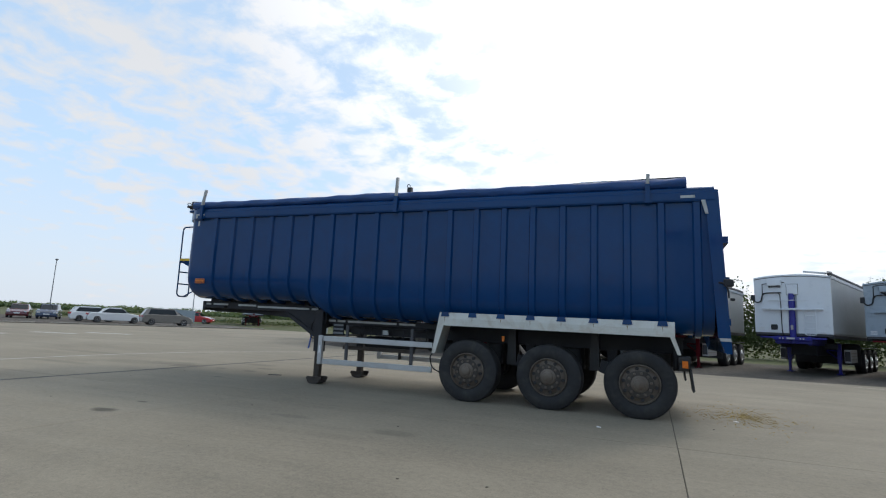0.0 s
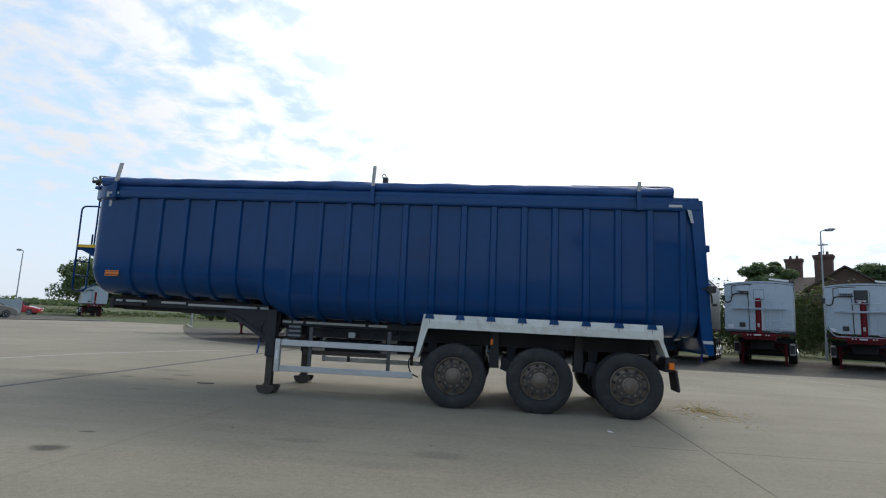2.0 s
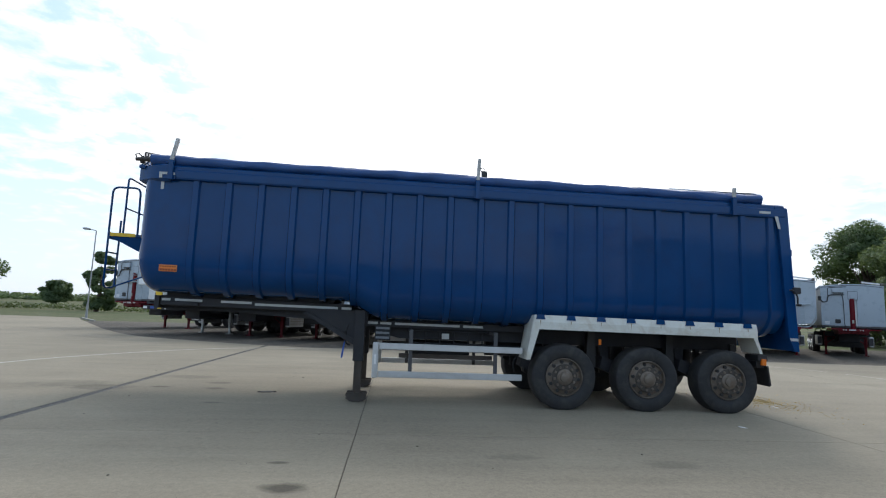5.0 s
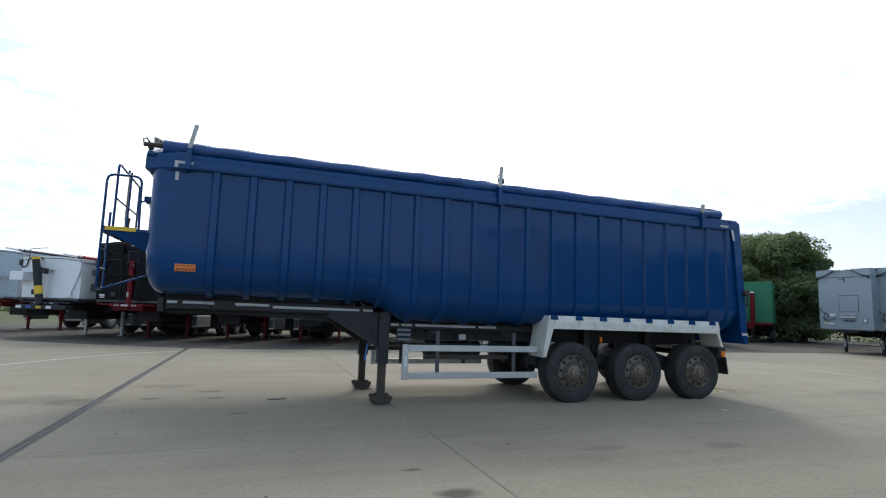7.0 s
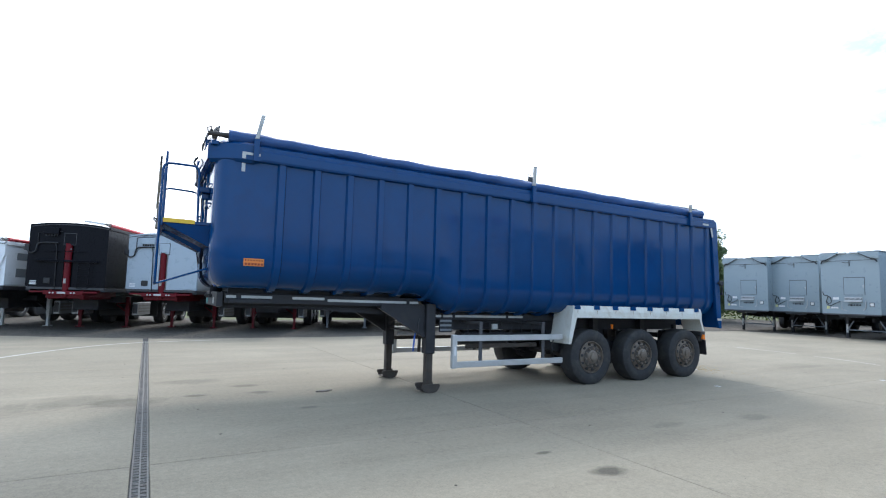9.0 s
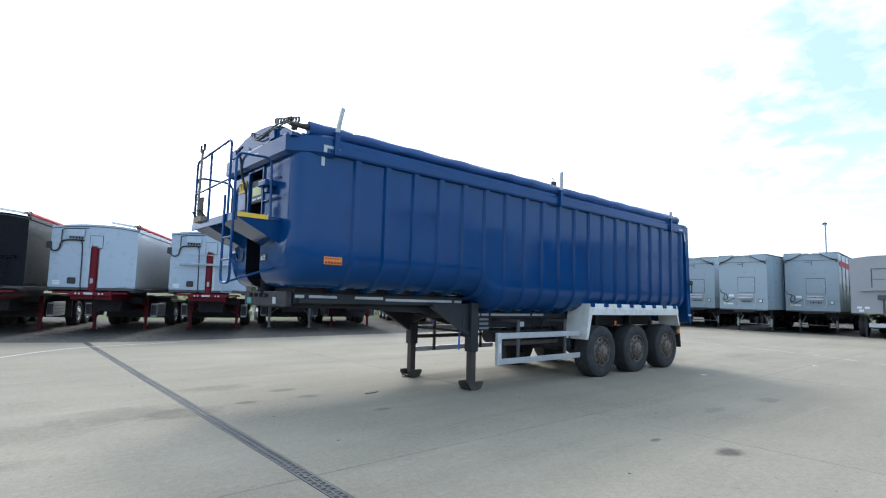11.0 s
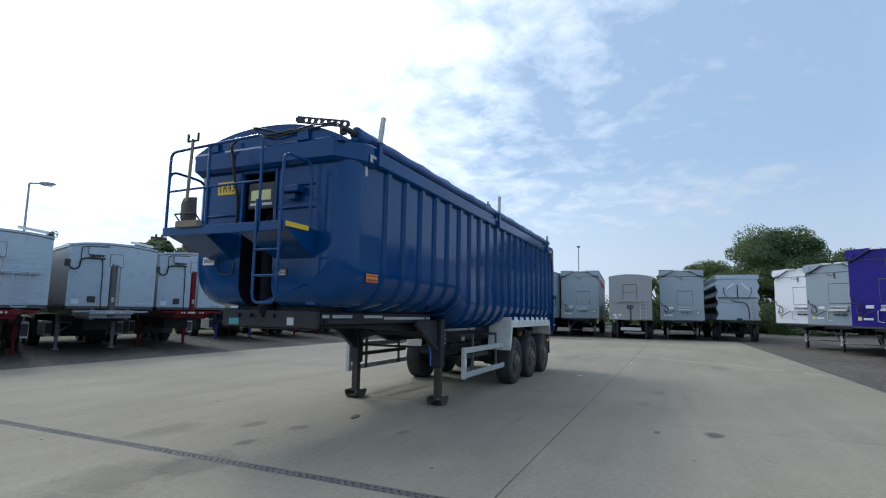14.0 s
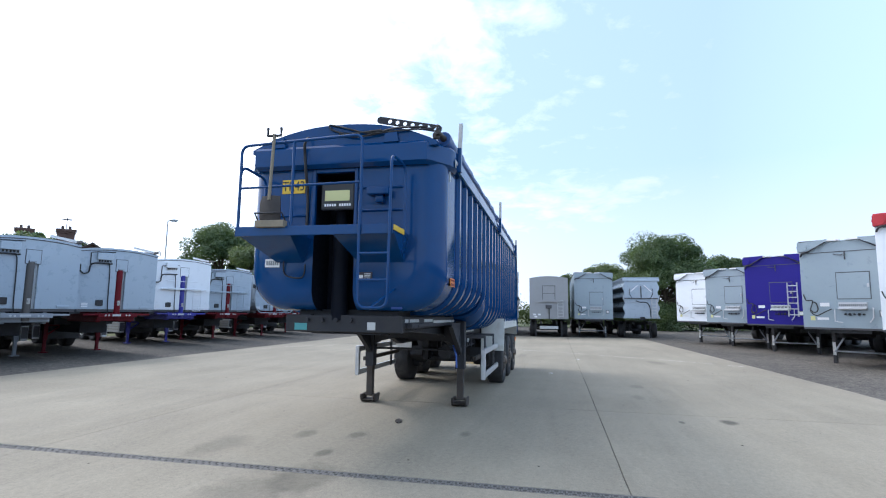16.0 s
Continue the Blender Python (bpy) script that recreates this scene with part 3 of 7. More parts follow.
def side_profile(hw, zb, r, zt, n=8):
    arc = [(math.cos(a), math.sin(a)) for a in (math.pi / 2 * k / n for k in range(n + 1))]
    left = [(-hw, zt)] + [(-hw + r - r * c, zb + r - r * s) for c, s in arc]
    return left + [(-y, z) for y, z in reversed(left)]


def wheel(owner, x, side, r=0.52, zc=0.505, bright=False, wide=0.37):
    """A tyre, rim and hub; side -1 faces the near side."""
    yo = side * 1.262
    s = side
    w = part("wheel", lathe(B(), [(0.28, -wide * s), (r * 0.86, -wide * s), (r * 0.97, -(wide - 0.03) * s), (r, -(wide - 0.07) * s), (r, -0.075 * s), (r * 0.975, -0.03 * s), (r * 0.90, -0.004 * s), (r * 0.75, 0.0), (r * 0.62, -0.012 * s), (r * 0.575, -0.03 * s), (r * 0.55, -0.06 * s)], (x, yo, zc), "y", 48), RUBBER, owner, "worn black lorry tyre", 40)
    for v in w.data.vertices:
        v.co.z = max(v.co.z, 0.001)
    bm = B()
    lathe(bm, [(0.29, -0.10 * s), (r * 0.575, -0.035 * s), (r * 0.565, -0.010 * s), (r * 0.545, -0.008 * s), (r * 0.53, -0.040 * s), (r * 0.515, -0.058 * s), (r * 0.47, -0.050 * s), (r * 0.40, -0.032 * s), (r * 0.36, -0.012 * s), (r * 0.27, -0.010 * s), (0.128, -0.014 * s), (0.125, 0.010 * s), (0.105, 0.026 * s), (0.05, 0.034 * s)], (x, yo, zc), "y", 44)
    rim = part("rim", bm, ALLOY if bright else RIM, w, "dusty steel disc wheel" if not bright else "polished alloy rim", 30)
    for k in range(10):
        a = 2 * math.pi * (k + 0.25) / 10
        ca, sa = math.cos(a), math.sin(a)
        bm = B()
        rod(bm, (x + 0.163 * ca, yo - 0.015 * s, zc + 0.163 * sa), (x + 0.163 * ca, yo + 0.022 * s, zc + 0.163 * sa), 0.023, 0.019, 8)
        part("wheel_nut", bm, ALLOY if bright else RIM, w)
        a += math.pi / 10
        ca, sa = math.cos(a), math.sin(a)
        # Raised black discs stand in for the shade in the vent holes.
        bm = B()
        rod(bm, (x + 0.236 * ca, yo - 0.07 * s, zc + 0.236 * sa), (x + 0.233 * ca, yo - 0.026 * s, zc + 0.233 * sa), 0.027, 0.027, 12)
        part("vent_hole", bm, BLACK, w)
    part("hub_face", lathe(B(), [(0.205, -0.010 * s), (0.20, -0.002 * s), (0.118, 0.002 * s), (0.11, -0.004 * s)], (x, yo, zc), "y", 36), RIM_DARK if not bright else ALLOY, w, "", 30)
    part("hub_cap", lathe(B(), [(0.085, 0.02 * s), (0.08, 0.05 * s), (0.06, 0.058 * s), (0.02, 0.06 * s)], (x, yo, zc), "y", 24), RIM if not bright else ALLOY, w, "", 40)
    return w


def build_blue_trailer():
    top = thing("tipping_trailer", pose(0, 9.466, 0), "blue ribbed steel three-axle tipping trailer standing on its landing legs", "trailer")
    xf, rr = -9.46, 0.26
    # body shell
    bm = B()
    rings = []
    for k in range(9):
        f = math.pi / 2 * k / 8
        d = rr * (1 - math.sin(f))
        x = xf + rr * (1 - math.cos(f))
        rings.append([(x, y, z) for y, z in side_profile(HALF - d, floor_height(x) + d, 0.45, 3.40)])
    for x in [-8.0, -7.0, -6.35, -6.22, -6.09, -5.96, -5.83, -5.7, -4.0, -2.0, 0.0, 0.95]:
        rings.append([(x, y, z) for y, z in side_profile(HALF, floor_height(x), 0.45, 3.40)])
    loft(bm, rings)
    ya, yb, zt = -0.17, 0.345, 3.20
    for co, no in (((0, ya, 0), (0, 1, 0)), ((0, yb, 0), (0, 1, 0))):
        geo = [f for f in bm.faces if f.calc_center_median().x < xf + rr - 0.01]
        geo += list({v for f in geo for v in f.verts}) + list({e for f in geo for e in f.edges})
        bmesh.ops.bisect_plane(bm, geom=geo, plane_co=co, plane_no=no)
    geo = [f for f in bm.faces if f.calc_center_median().x < -9.455]
    geo += list({v for f in geo for v in f.verts}) + list({e for f in geo for e in f.edges})
    bmesh.ops.bisect_plane(bm, geom=geo, plane_co=(0, 0, zt), plane_no=(0, 0, 1))
    gone = [f for f in bm.faces if f.calc_center_median().x < xf + rr - 0.01 and ya < f.calc_center_median().y < yb and f.calc_center_median().z < zt]
    bmesh.ops.delete(bm, geom=gone, context="FACES")
    shell = part("body", bm, BLUE, top, "", 35)
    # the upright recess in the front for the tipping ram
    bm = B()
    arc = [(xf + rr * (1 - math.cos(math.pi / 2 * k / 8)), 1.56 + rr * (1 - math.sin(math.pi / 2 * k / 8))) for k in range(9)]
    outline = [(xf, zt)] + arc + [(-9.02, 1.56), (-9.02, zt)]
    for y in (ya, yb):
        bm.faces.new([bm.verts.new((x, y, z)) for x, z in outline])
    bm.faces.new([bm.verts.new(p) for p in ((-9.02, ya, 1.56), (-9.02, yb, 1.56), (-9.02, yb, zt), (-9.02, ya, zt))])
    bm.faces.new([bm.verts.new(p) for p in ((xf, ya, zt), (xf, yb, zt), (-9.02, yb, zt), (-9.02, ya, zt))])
    part("ram_recess", bm, RECESS_SHADE, shell, "upright recess for the tipping ram, its shade coloured in")
    bm = B()
    for a, b in ((ya - 0.03, ya + 0.012), (yb - 0.012, yb + 0.03)):
        soft_box(bm, xf - 0.022, xf + 0.03, a, b, 2.44, 3.235, 0.008)
    soft_box(bm, xf - 0.022, xf + 0.03, ya + 0.012, yb - 0.012, 3.19, 3.235, 0.008)
    part("recess_frame", bm, BLUE, shell)
    bm = B()
    rod(bm, (-9.22, 0.09, 1.45), (-9.22, 0.09, 2.45), 0.10, 0.10, 18)
    rod(bm, (-9.22, 0.09, 2.45), (-9.22, 0.09, 3.0), 0.075, 0.075, 18)
    part("tipping_ram", bm, RECESS_SHADE, top, "hydraulic tipping ram, black for the shade of the recess", 40)
    # side ribs
    cache = {}
    for k in range(20):
        x = -8.62 + 0.4925 * k
        zb = round(floor_height(x), 3)
        for side in (-1, 1):
            if (zb, side) not in cache:
                prof = [p for p in side_profile(HALF, zb, 0.45, 3.30) if p[0] <= -HALF + 0.451]
                prof.append((-0.62, zb))
                bm = B()
                rows = []
                for i, (y, z) in enumerate(prof):
                    if y <= -HALF + 1e-6:
                        n = Vector((-1, 0))
                    else:
                        n = (Vector((y, z)) - Vector((-HALF + 0.45, zb + 0.45))).normalized() if y < -HALF + 0.449 else Vector((0, -1))
                    lo = (y + n.x * -0.004, z + n.y * -0.004)
                    hi = (y + n.x * RIB, z + n.y * RIB)
                    ring = [(-0.066, lo), (-0.042, hi), (0.042, hi), (0.066, lo)]
                    rows.append([(dx, p[0] * -side, p[1]) for dx, p in ring])
                loft(bm, rows)
                cache[(zb, side)] = part("rib", bm, BLUE, top, "", 30)
                ob = cache[(zb, side)]
            else:
                ob = new("rib", cache[(zb, side)].data)
                ob.parent = top
            ob.location = (x, 0, 0)
    # top rails, front cap, head board, cover
    for side in (-1, 1):
        bm = B()
        prism(bm, [(side * y, z) for y, z in ((-1.20, 3.26), (-1.285, 3.275), (-1.295, 3.30), (-1.295, 3.405), (-1.275, 3.425), (-1.275, 3.475), (-1.24, 3.50), (-1.1, 3.51), (-1.1, 3.26))], "x", -9.14, 0.98)
        part("top_rail", bm, BLUE, top)
    bm = B()
    plan = [(-9.12, -1.297), (-9.26, -1.26), (-9.56, -1.05), (-9.57, 1.10), (-9.30, 1.285), (-9.12, 1.297), (-9.0, 1.297), (-9.0, -1.297)]
    loft(bm, [[(x + 0.05 if x < -9.1 else x, y * 0.97, 3.235) for x, y in plan], [(x, y, 3.275) for x, y in plan], [(x, y, 3.475) for x, y in plan], [(x + 0.02 if x < -9.1 else x, y * 0.985, 3.505) for x, y in plan]])
    part("front_cap", bm, BLUE, top, "", 25)
    bm = B()
    dome = lambda y: 3.49 + 0.265 * max(0.0, 1 - (abs(y) / 1.17) ** 2.3)
    ys = [-1.16 + 2.32 * i / 24 for i in range(25)]
    prism(bm, [(y, dome(y)) for y in ys] + [(1.16, 3.45), (-1.16, 3.45)], "x", -9.53, -9.44)
    part("head_board", bm, BLUE, top, "", 30)
    bm = B()
    rows = []
    for i in range(90):
        x = -9.45 + 10.35 * i / 89
        fade = min(1.0, (0.95 - x) / 0.5)
        sag = 0.02 * noise.noise(Vector((x * 1.6, 0, 0))) - 0.012 * math.cos(x * 5.2)
        rows.append([(x, y, 3.47 + (dome(y) - 3.485 + sag * max(0, 1 - abs(y)) + 0.012 * noise.noise(Vector((x * 3, y * 3, 2)))) * (0.25 + 0.75 * fade)) for y in ys])
    loft(bm, rows, closed=False, caps=False)
    part("cover_sheet", bm, BLUE_TARP, top, "blue tarpaulin cover pulled over the load space", 60)
    bm = B()
    rows = []
    for i in range(150):
        x = -9.33 + 9.94 * i / 149
        ring = []
        for k in range(14):
            a = 2 * math.pi * k / 14
            r = 0.082 + 0.006 * math.sin(2 * a + x * 7.0 + 3 * noise.noise(Vector((x * 1.3, 0, 1)))) + 0.014 * noise.noise(Vector((x * 0.9 + a * 0.6, a * 1.3, 0))) + 0.008 * noise.noise(Vector((x * 4, a * 2.0, 5)))
            ring.append((x, -1.195 + r * math.cos(a), 3.575 + r * math.sin(a)))
        rows.append(ring)
    loft(bm, rows)
    part("rolled_sheet", bm, BLUE_TARP, top, "blue cover sheet rolled along the top edge", 60)
    bm = B()
    pipe(bm, [(-3.3, -1.10, 3.64), (-1.0, -1.10, 3.675), (0.60, -1.11, 3.69)], 0.022, 8)
    part("cover_tube", bm, CHASSIS, top, "", 40)
    for k in range(7):
        bm = B()
        box(bm, -0.96 + k * 0.062, -0.915 + k * 0.062, -1.133, -1.122, 3.655, 3.70)
        part("lettering_bar", bm, WHITE_INK, top)
    # uprights on the rail
    for x, z1 in ((-8.99, 3.90), (-4.27, 3.91), (0.06, 3.72)):
        bm = B()
        soft_box(bm, x - 0.036, x + 0.036, -1.345, -1.296, 3.26, 3.56, 0.004)
        box(bm, x - 0.06, x + 0.07, -1.312, -1.294, 3.27, 3.33)
        post = part("sheet_post", bm, BLUE, top)
        bm = B()
        soft_box(bm, x - 0.026, x + 0.026, -1.345, -1.298, 3.56, z1, 0.005)
        for v in bm.verts:
            v.co.x += max(0.0, v.co.z - 3.56) * (0.2 if x < -8 else 0.05)
        part("post_bar", bm, GALV, post, "bare galvanised upper end")
    bm = B()
    soft_box(bm, -4.17, -4.08, -1.08, -1.0, 3.6, 3.79, 0.01)
    pipe(bm, smooth_path([(-4.17, -1.04, 3.78), (-4.19, -1.04, 3.83), (-4.15, -1.04, 3.85), (-4.12, -1.04, 3.81)], 4), 0.008, 6)
    part("sheet_hook", bm, BLACK, top, "black sheet hook")
    # roller gear at the front corner
    bm = B()
    rod(bm, (-9.58, -1.17, 3.58), (-9.3, -1.19, 3.58), 0.028, 0.04, 12)
    soft_box(bm, -9.53, -9.46, -1.18, -1.10, 3.52, 3.60, 0.02)
    pipe(bm, [(-9.58, -1.16, 3.6), (-9.59, -1.18, 3.65), (-9.55, -1.17, 3.67), (-9.52, -1.10, 3.63)], 0.010, 6)
    part("roller_gear", bm, SHOVEL, top, "dark rusty roller gear", 40)
    cu = bpy.data.curves.new("t", "CURVE")
    cu.dimensions, cu.fill_mode, cu.extrude = "2D", "BOTH", 0.006
    outline = [(-0.37, -0.042), (0.37, -0.042), (0.40, -0.02), (0.40, 0.02), (0.37, 0.042), (-0.37, 0.042), (-0.40, 0.02), (-0.40, -0.02)]
    loops = [outline] + [[(c + 0.026 * math.cos(a), 0.026 * math.sin(a)) for a in (2 * math.pi * k / 10 for k in range(10))] for c in (-0.33, -0.235, -0.14, -0.045, 0.05, 0.145, 0.24)]
    for pts in loops:
        sp = cu.splines.new("POLY")
        sp.points.add(len(pts) - 1)
        for q, p in zip(sp.points, pts):
            q.co = (*p, 0, 1)
        sp.use_cyclic_u = True
    tmp = bpy.data.objects.new("t", cu)
    me = bpy.data.meshes.new_from_object(tmp)
    bpy.data.objects.remove(tmp)
    me.materials.clear()
    me.materials.append(CHASSIS)
    me.transform(Matrix.Translation((-9.45, -0.80, 3.735)) @ Euler((radians(90), 0, radians(90))).to_matrix().to_4x4() @ Euler((0, 0, radians(12.0))).to_matrix().to_4x4())
    arm = new("perforated_arm", me)
    arm.parent = top
    bm = B()
    pipe(bm, smooth_path([(-9.54, -1.05, 3.66), (-9.565, -0.7, 3.66), (-9.56, -0.35, 3.62), (-9.555, -0.05, 3.70), (-9.55, 0.15, 3.75), (-9.555, 0.1, 3.68), (-9.56, -0.1, 3.63), (-9.56, -0.5, 3.65)], 6), 0.011, 6)
    pipe(bm, smooth_path([(-9.54, -1.1, 3.64), (-9.57, -0.6, 3.62), (-9.57, -0.2, 3.58), (-9.56, 0.02, 3.63)], 6), 0.011, 6)
    part("cable", bm, HOSE, top, "black looped cable", 60)
    for y in (-0.62, 0.80):
        bm = B()
        prism(bm, [(y - 0.09, 3.50), (y + 0.09, 3.50), (y + 0.07, 3.62), (y - 0.07, 3.62)], "x", -9.57, -9.53)
        part("hinge_plate", bm, BLUE, top)
    # tailgate and rear corner
    for side in (-1, 1):
        bm = B()
        prism(bm, [(0.80, 3.47), (1.03, 3.44), (1.145, 1.05), (1.065, 1.05), (0.975, 1.28), (0.86, 3.2)], "y", side * 1.285 - 0.0 if side < 0 else 1.225, -1.225 if side < 0 else 1.285)
        part("tailgate_post", bm, BLUE, top)
    bm = B()
    prism(bm, [(0.93, 3.45), (1.0, 3.45), (1.11, 1.06), (1.05, 1.06)], "y", -1.22, 1.22)
    for z in (1.5, 2.1, 2.7):
        box(bm, 1.02, 1.15, -1.2, 1.2, z - 0.05, z + 0.05)
    part("tailgate", bm, BLUE, top, "blue top-hung tailgate, shut")
    for kind, pts, y in (("a", [(0.982, 1.27), (1.134, 1.27), (1.137, 1.225), (1.0, 1.225)], -1.2855), ("a", [(0.52, 3.365), (0.72, 3.365), (0.72, 3.325), (0.52, 3.325)], -1.2955), ("a", [(0.79, 3.32), (0.85, 3.32), (0.895, 3.08), (0.85, 3.08)], -1.2855),
                         ("a", [(-9.16, 3.372), (-8.93, 3.372), (-8.93, 3.337), (-9.16, 3.337)], -1.2985), ("a", [(-9.16, 3.337), (-9.115, 3.337), (-9.115, 3.28), (-9.16, 3.28)], -1.2985), ("a", [(-9.15, 3.262), (-9.105, 3.262), (-9.105, 3.12), (-9.15, 3.12)], -1.2265)):
        bm = B()
        prism(bm, pts, "y", y - 0.006, y)
        part("reflective_tape", bm, REFLECT_WHITE, top, "white reflective corner tape")
    bm = B()
    soft_box(bm, 1.06, 1.19, -1.33, -1.22, 2.0, 2.11, 0.02)
    pipe(bm, smooth_path([(1.0, -1.30, 2.06), (1.06, -1.33, 2.04), (1.11, -1.33, 1.95), (1.12, -1.32, 1.84)], 5), 0.014, 6)
    soft_box(bm, 1.14, 1.2, -1.31, -1.25, 1.80, 1.84, 0.01)
    part("tailgate_latch", bm, CHASSIS, top, "dark tailgate latch")
    # side plate and front plates
    bm = B()
    soft_box(bm, -9.055, -8.795, -1.236, -1.2285, 1.865, 1.965, 0.003)
    plate = part("maker_plate", bm, ORANGE, top, "orange maker plate")
    for n, step, w, z0, z1 in ((6, 0.041, 0.030, 1.875, 1.905), (7, 0.035, 0.020, 1.93, 1.95)):
        for k in range(n):
            bm = B()
            box(bm, -9.04 + k * step, -9.04 + w + k * step, -1.239, -1.236, z0, z1)
            part("lettering_bar", bm, ORANGE_INK, plate)
    bm = B()
    soft_box(bm, xf - 0.012, xf - 0.002, 0.475, 0.775, 2.955, 3.125, 0.003)
    fleet = part("fleet_plate", bm, YELLOW, top, "yellow fleet number plate")
    label_text("lettering", "TR43", Matrix.Translation((xf - 0.013, 0.625, 3.04)) @ Euler((radians(90), 0, radians(-90))).to_matrix().to_4x4() @ Matrix.Diagonal((0.8, 1.0, 1.0, 1.0)), 0.165, INK, fleet)
    bm = B()
    soft_box(bm, xf - 0.012, xf - 0.002, 0.765, 0.955, 2.065, 2.165, 0.003)
    white = part("number_plate", bm, WHITE_INK, top, "small white plate with dark characters blocked out")
    for k in range(6):
        bm = B()
        box(bm, xf - 0.0145, xf - 0.012, 0.782 + k * 0.027, 0.801 + k * 0.027, 2.09, 2.14)
        part("lettering_bar", bm, STRIPE_GREY, white)
    bm = B()
    soft_box(bm, xf - 0.012, xf - 0.002, -0.405, -0.22, 1.91, 2.005, 0.003)
    black = part("data_plate", bm, INK, top, "small black data plate")
    for z in (1.925, 1.943, 1.961, 1.979):
        bm = B()
        box(bm, xf - 0.0145, xf - 0.012, -0.385, -0.31, z, z + 0.008)
        part("lettering_bar", bm, ALUMINIUM, black)
    bm = B()
    box(bm, xf - 0.0145, xf - 0.012, -0.295, -0.24, 1.92, 1.97)
    part("data_panel", bm, ALUMINIUM, black)
    bm = B()
    soft_box(bm, xf - 0.004, xf + 0.02, -0.15, 0.265, 2.74, 3.075, 0.02)
    sign = part("mud_flap_sign", bm, BLACK, top, "black flap hung in the recess with a pale yellow label")
    bm = B()
    box(bm, xf - 0.0075, xf - 0.0042, -0.095, 0.215, 2.85, 2.975)
    part("yellow_label", bm, PALE_YELLOW, sign)
    for k in range(11):
        if k != 5:
            bm = B()
            box(bm, xf - 0.0075, xf - 0.0042, -0.112 + k * 0.031, -0.091 + k * 0.031, 2.785, 2.815)
            part("lettering_bar", bm, WHITE_INK, sign)
    bm = B()
    prism(bm, [(-9.365, 1.645), (-9.375, 1.64), (-9.335, 1.585), (-9.325, 1.59)], "y", -0.73, -0.60)
    part("blue_sticker", bm, CRATE_BLUE, top)
    # fittings on the front
    bm = B()
    soft_box(bm, xf - 0.16, xf + 0.0, -0.62, -0.36, 2.88, 2.96, 0.012)
    soft_box(bm, xf - 0.10, xf + 0.0, -0.54, -0.44, 2.80, 2.88, 0.012)
    part("step_box", bm, BLUE, top)
    bm = B()
    pipe(bm, smooth_path([(-9.58, 0.40, 3.60), (-9.63, 0.42, 3.52), (-9.58, 0.44, 3.4), (-9.56, 0.43, 3.2), (-9.48, 0.43, 2.9), (-9.48, 0.43, 2.46)], 6), 0.017, 8)
    pipe(bm, smooth_path([(-9.46, 0.70, 2.30), (-9.49, 0.70, 2.15), (-9.47, 0.70, 2.0), (-9.47, 0.62, 1.95), (-9.47, 0.48, 1.94), (-9.47, 0.44, 2.0), (-9.46, 0.44, 2.1)], 6), 0.009, 6)
    part("hydraulic_hose", bm, HOSE, top, "black hydraulic hose", 60)
    for y0, y1, z in ((-0.75, -0.2, 2.99), (-0.75, -0.2, 2.72), (0.45, 0.95, 2.68)):
        bm = B()
        pipe(bm, [(xf, y0, z), (xf - 0.035, y0 + 0.04, z), (xf - 0.035, y1 - 0.04, z), (xf, y1, z)], 0.011, 6)
        part("grab_bar", bm, BLUE, top, "", 60)
    # platform, guard rail, ladder
    px = -10.03
    bm = B()
    soft_box(bm, px, xf, -0.82, -0.12, 2.395, 2.44, 0.006)
    soft_box(bm, px, xf, 0.40, 1.0, 2.395, 2.44, 0.006)
    soft_box(bm, px, px + 0.22, -0.12, 0.40, 2.395, 2.44, 0.006)
    soft_box(bm, px - 0.015, px + 0.01, -0.82, 1.0, 2.355, 2.46, 0.006)
    deck = part("platform", bm, BLUE, top)
    for y0, y1, y2, y3 in ((-0.82, -0.12, -0.78, -0.24), (0.36, 1.0, 0.46, 0.78)):
        bm = B()
        loft(bm, [[(px + 0.01, y0, 2.39), (px + 0.01, y1, 2.39), (xf, y1, 2.39), (xf, y0, 2.39)], [(xf - 0.05, y2, 2.14), (xf - 0.05, y3, 2.14), (xf + 0.03, y3, 2.10), (xf + 0.03, y2, 2.10)]])
        part("platform_bracket", bm, BLUE, deck)
    bm = B()
    box(bm, px + 0.01, -9.64, -0.827, -0.82, 2.40, 2.455)
    part("yellow_edge", bm, YELLOW, deck, "yellow edge strip")
    rail = B()
    r = 0.0165
    gx = px + 0.015
    pipe(rail, [(xf - 0.03, 0.985, 2.44), (xf - 0.03, 0.985, 3.14), (gx, 0.985, 3.16), (gx, 0.985, 2.43)], r, 8, 0.12)
    pipe(rail, [(gx, 0.985, 2.42), (gx, 0.985, 3.385), (gx, -0.45, 3.44), (gx, -0.45, 2.4)], r, 8, 0.09)
    pipe(rail, [(gx, 0.985, 2.90), (gx, -0.45, 2.92)], r * 0.85, 8)
    pipe(rail, [(gx, 0.345, 2.43), (gx, 0.345, 3.415)], r, 8)
    part("guard_rail", rail, BLUE, top, "blue tubular guard rail", 60)
    lad = B()
    lx = px - 0.03
    pipe(lad, [(lx, -0.46, 2.7), (lx, -0.46, 1.59), (lx, -0.78, 1.59), (lx, -0.80, 3.19), (px + 0.40, -0.82, 3.19), (px + 0.42, -0.82, 2.44)], r, 8, 0.10)
    for z in (2.15, 1.875):
        pipe(lad, [(lx, -0.46, z), (lx, -0.785, z)], r * 0.9, 8)
    pipe(lad, [(lx, -0.60, 1.59), (xf + 0.04, -0.68, 1.83)], r * 0.8, 8)
    part("ladder", lad, BLUE, top, "blue tubular ladder", 60)
    # chassis
    bm = B()
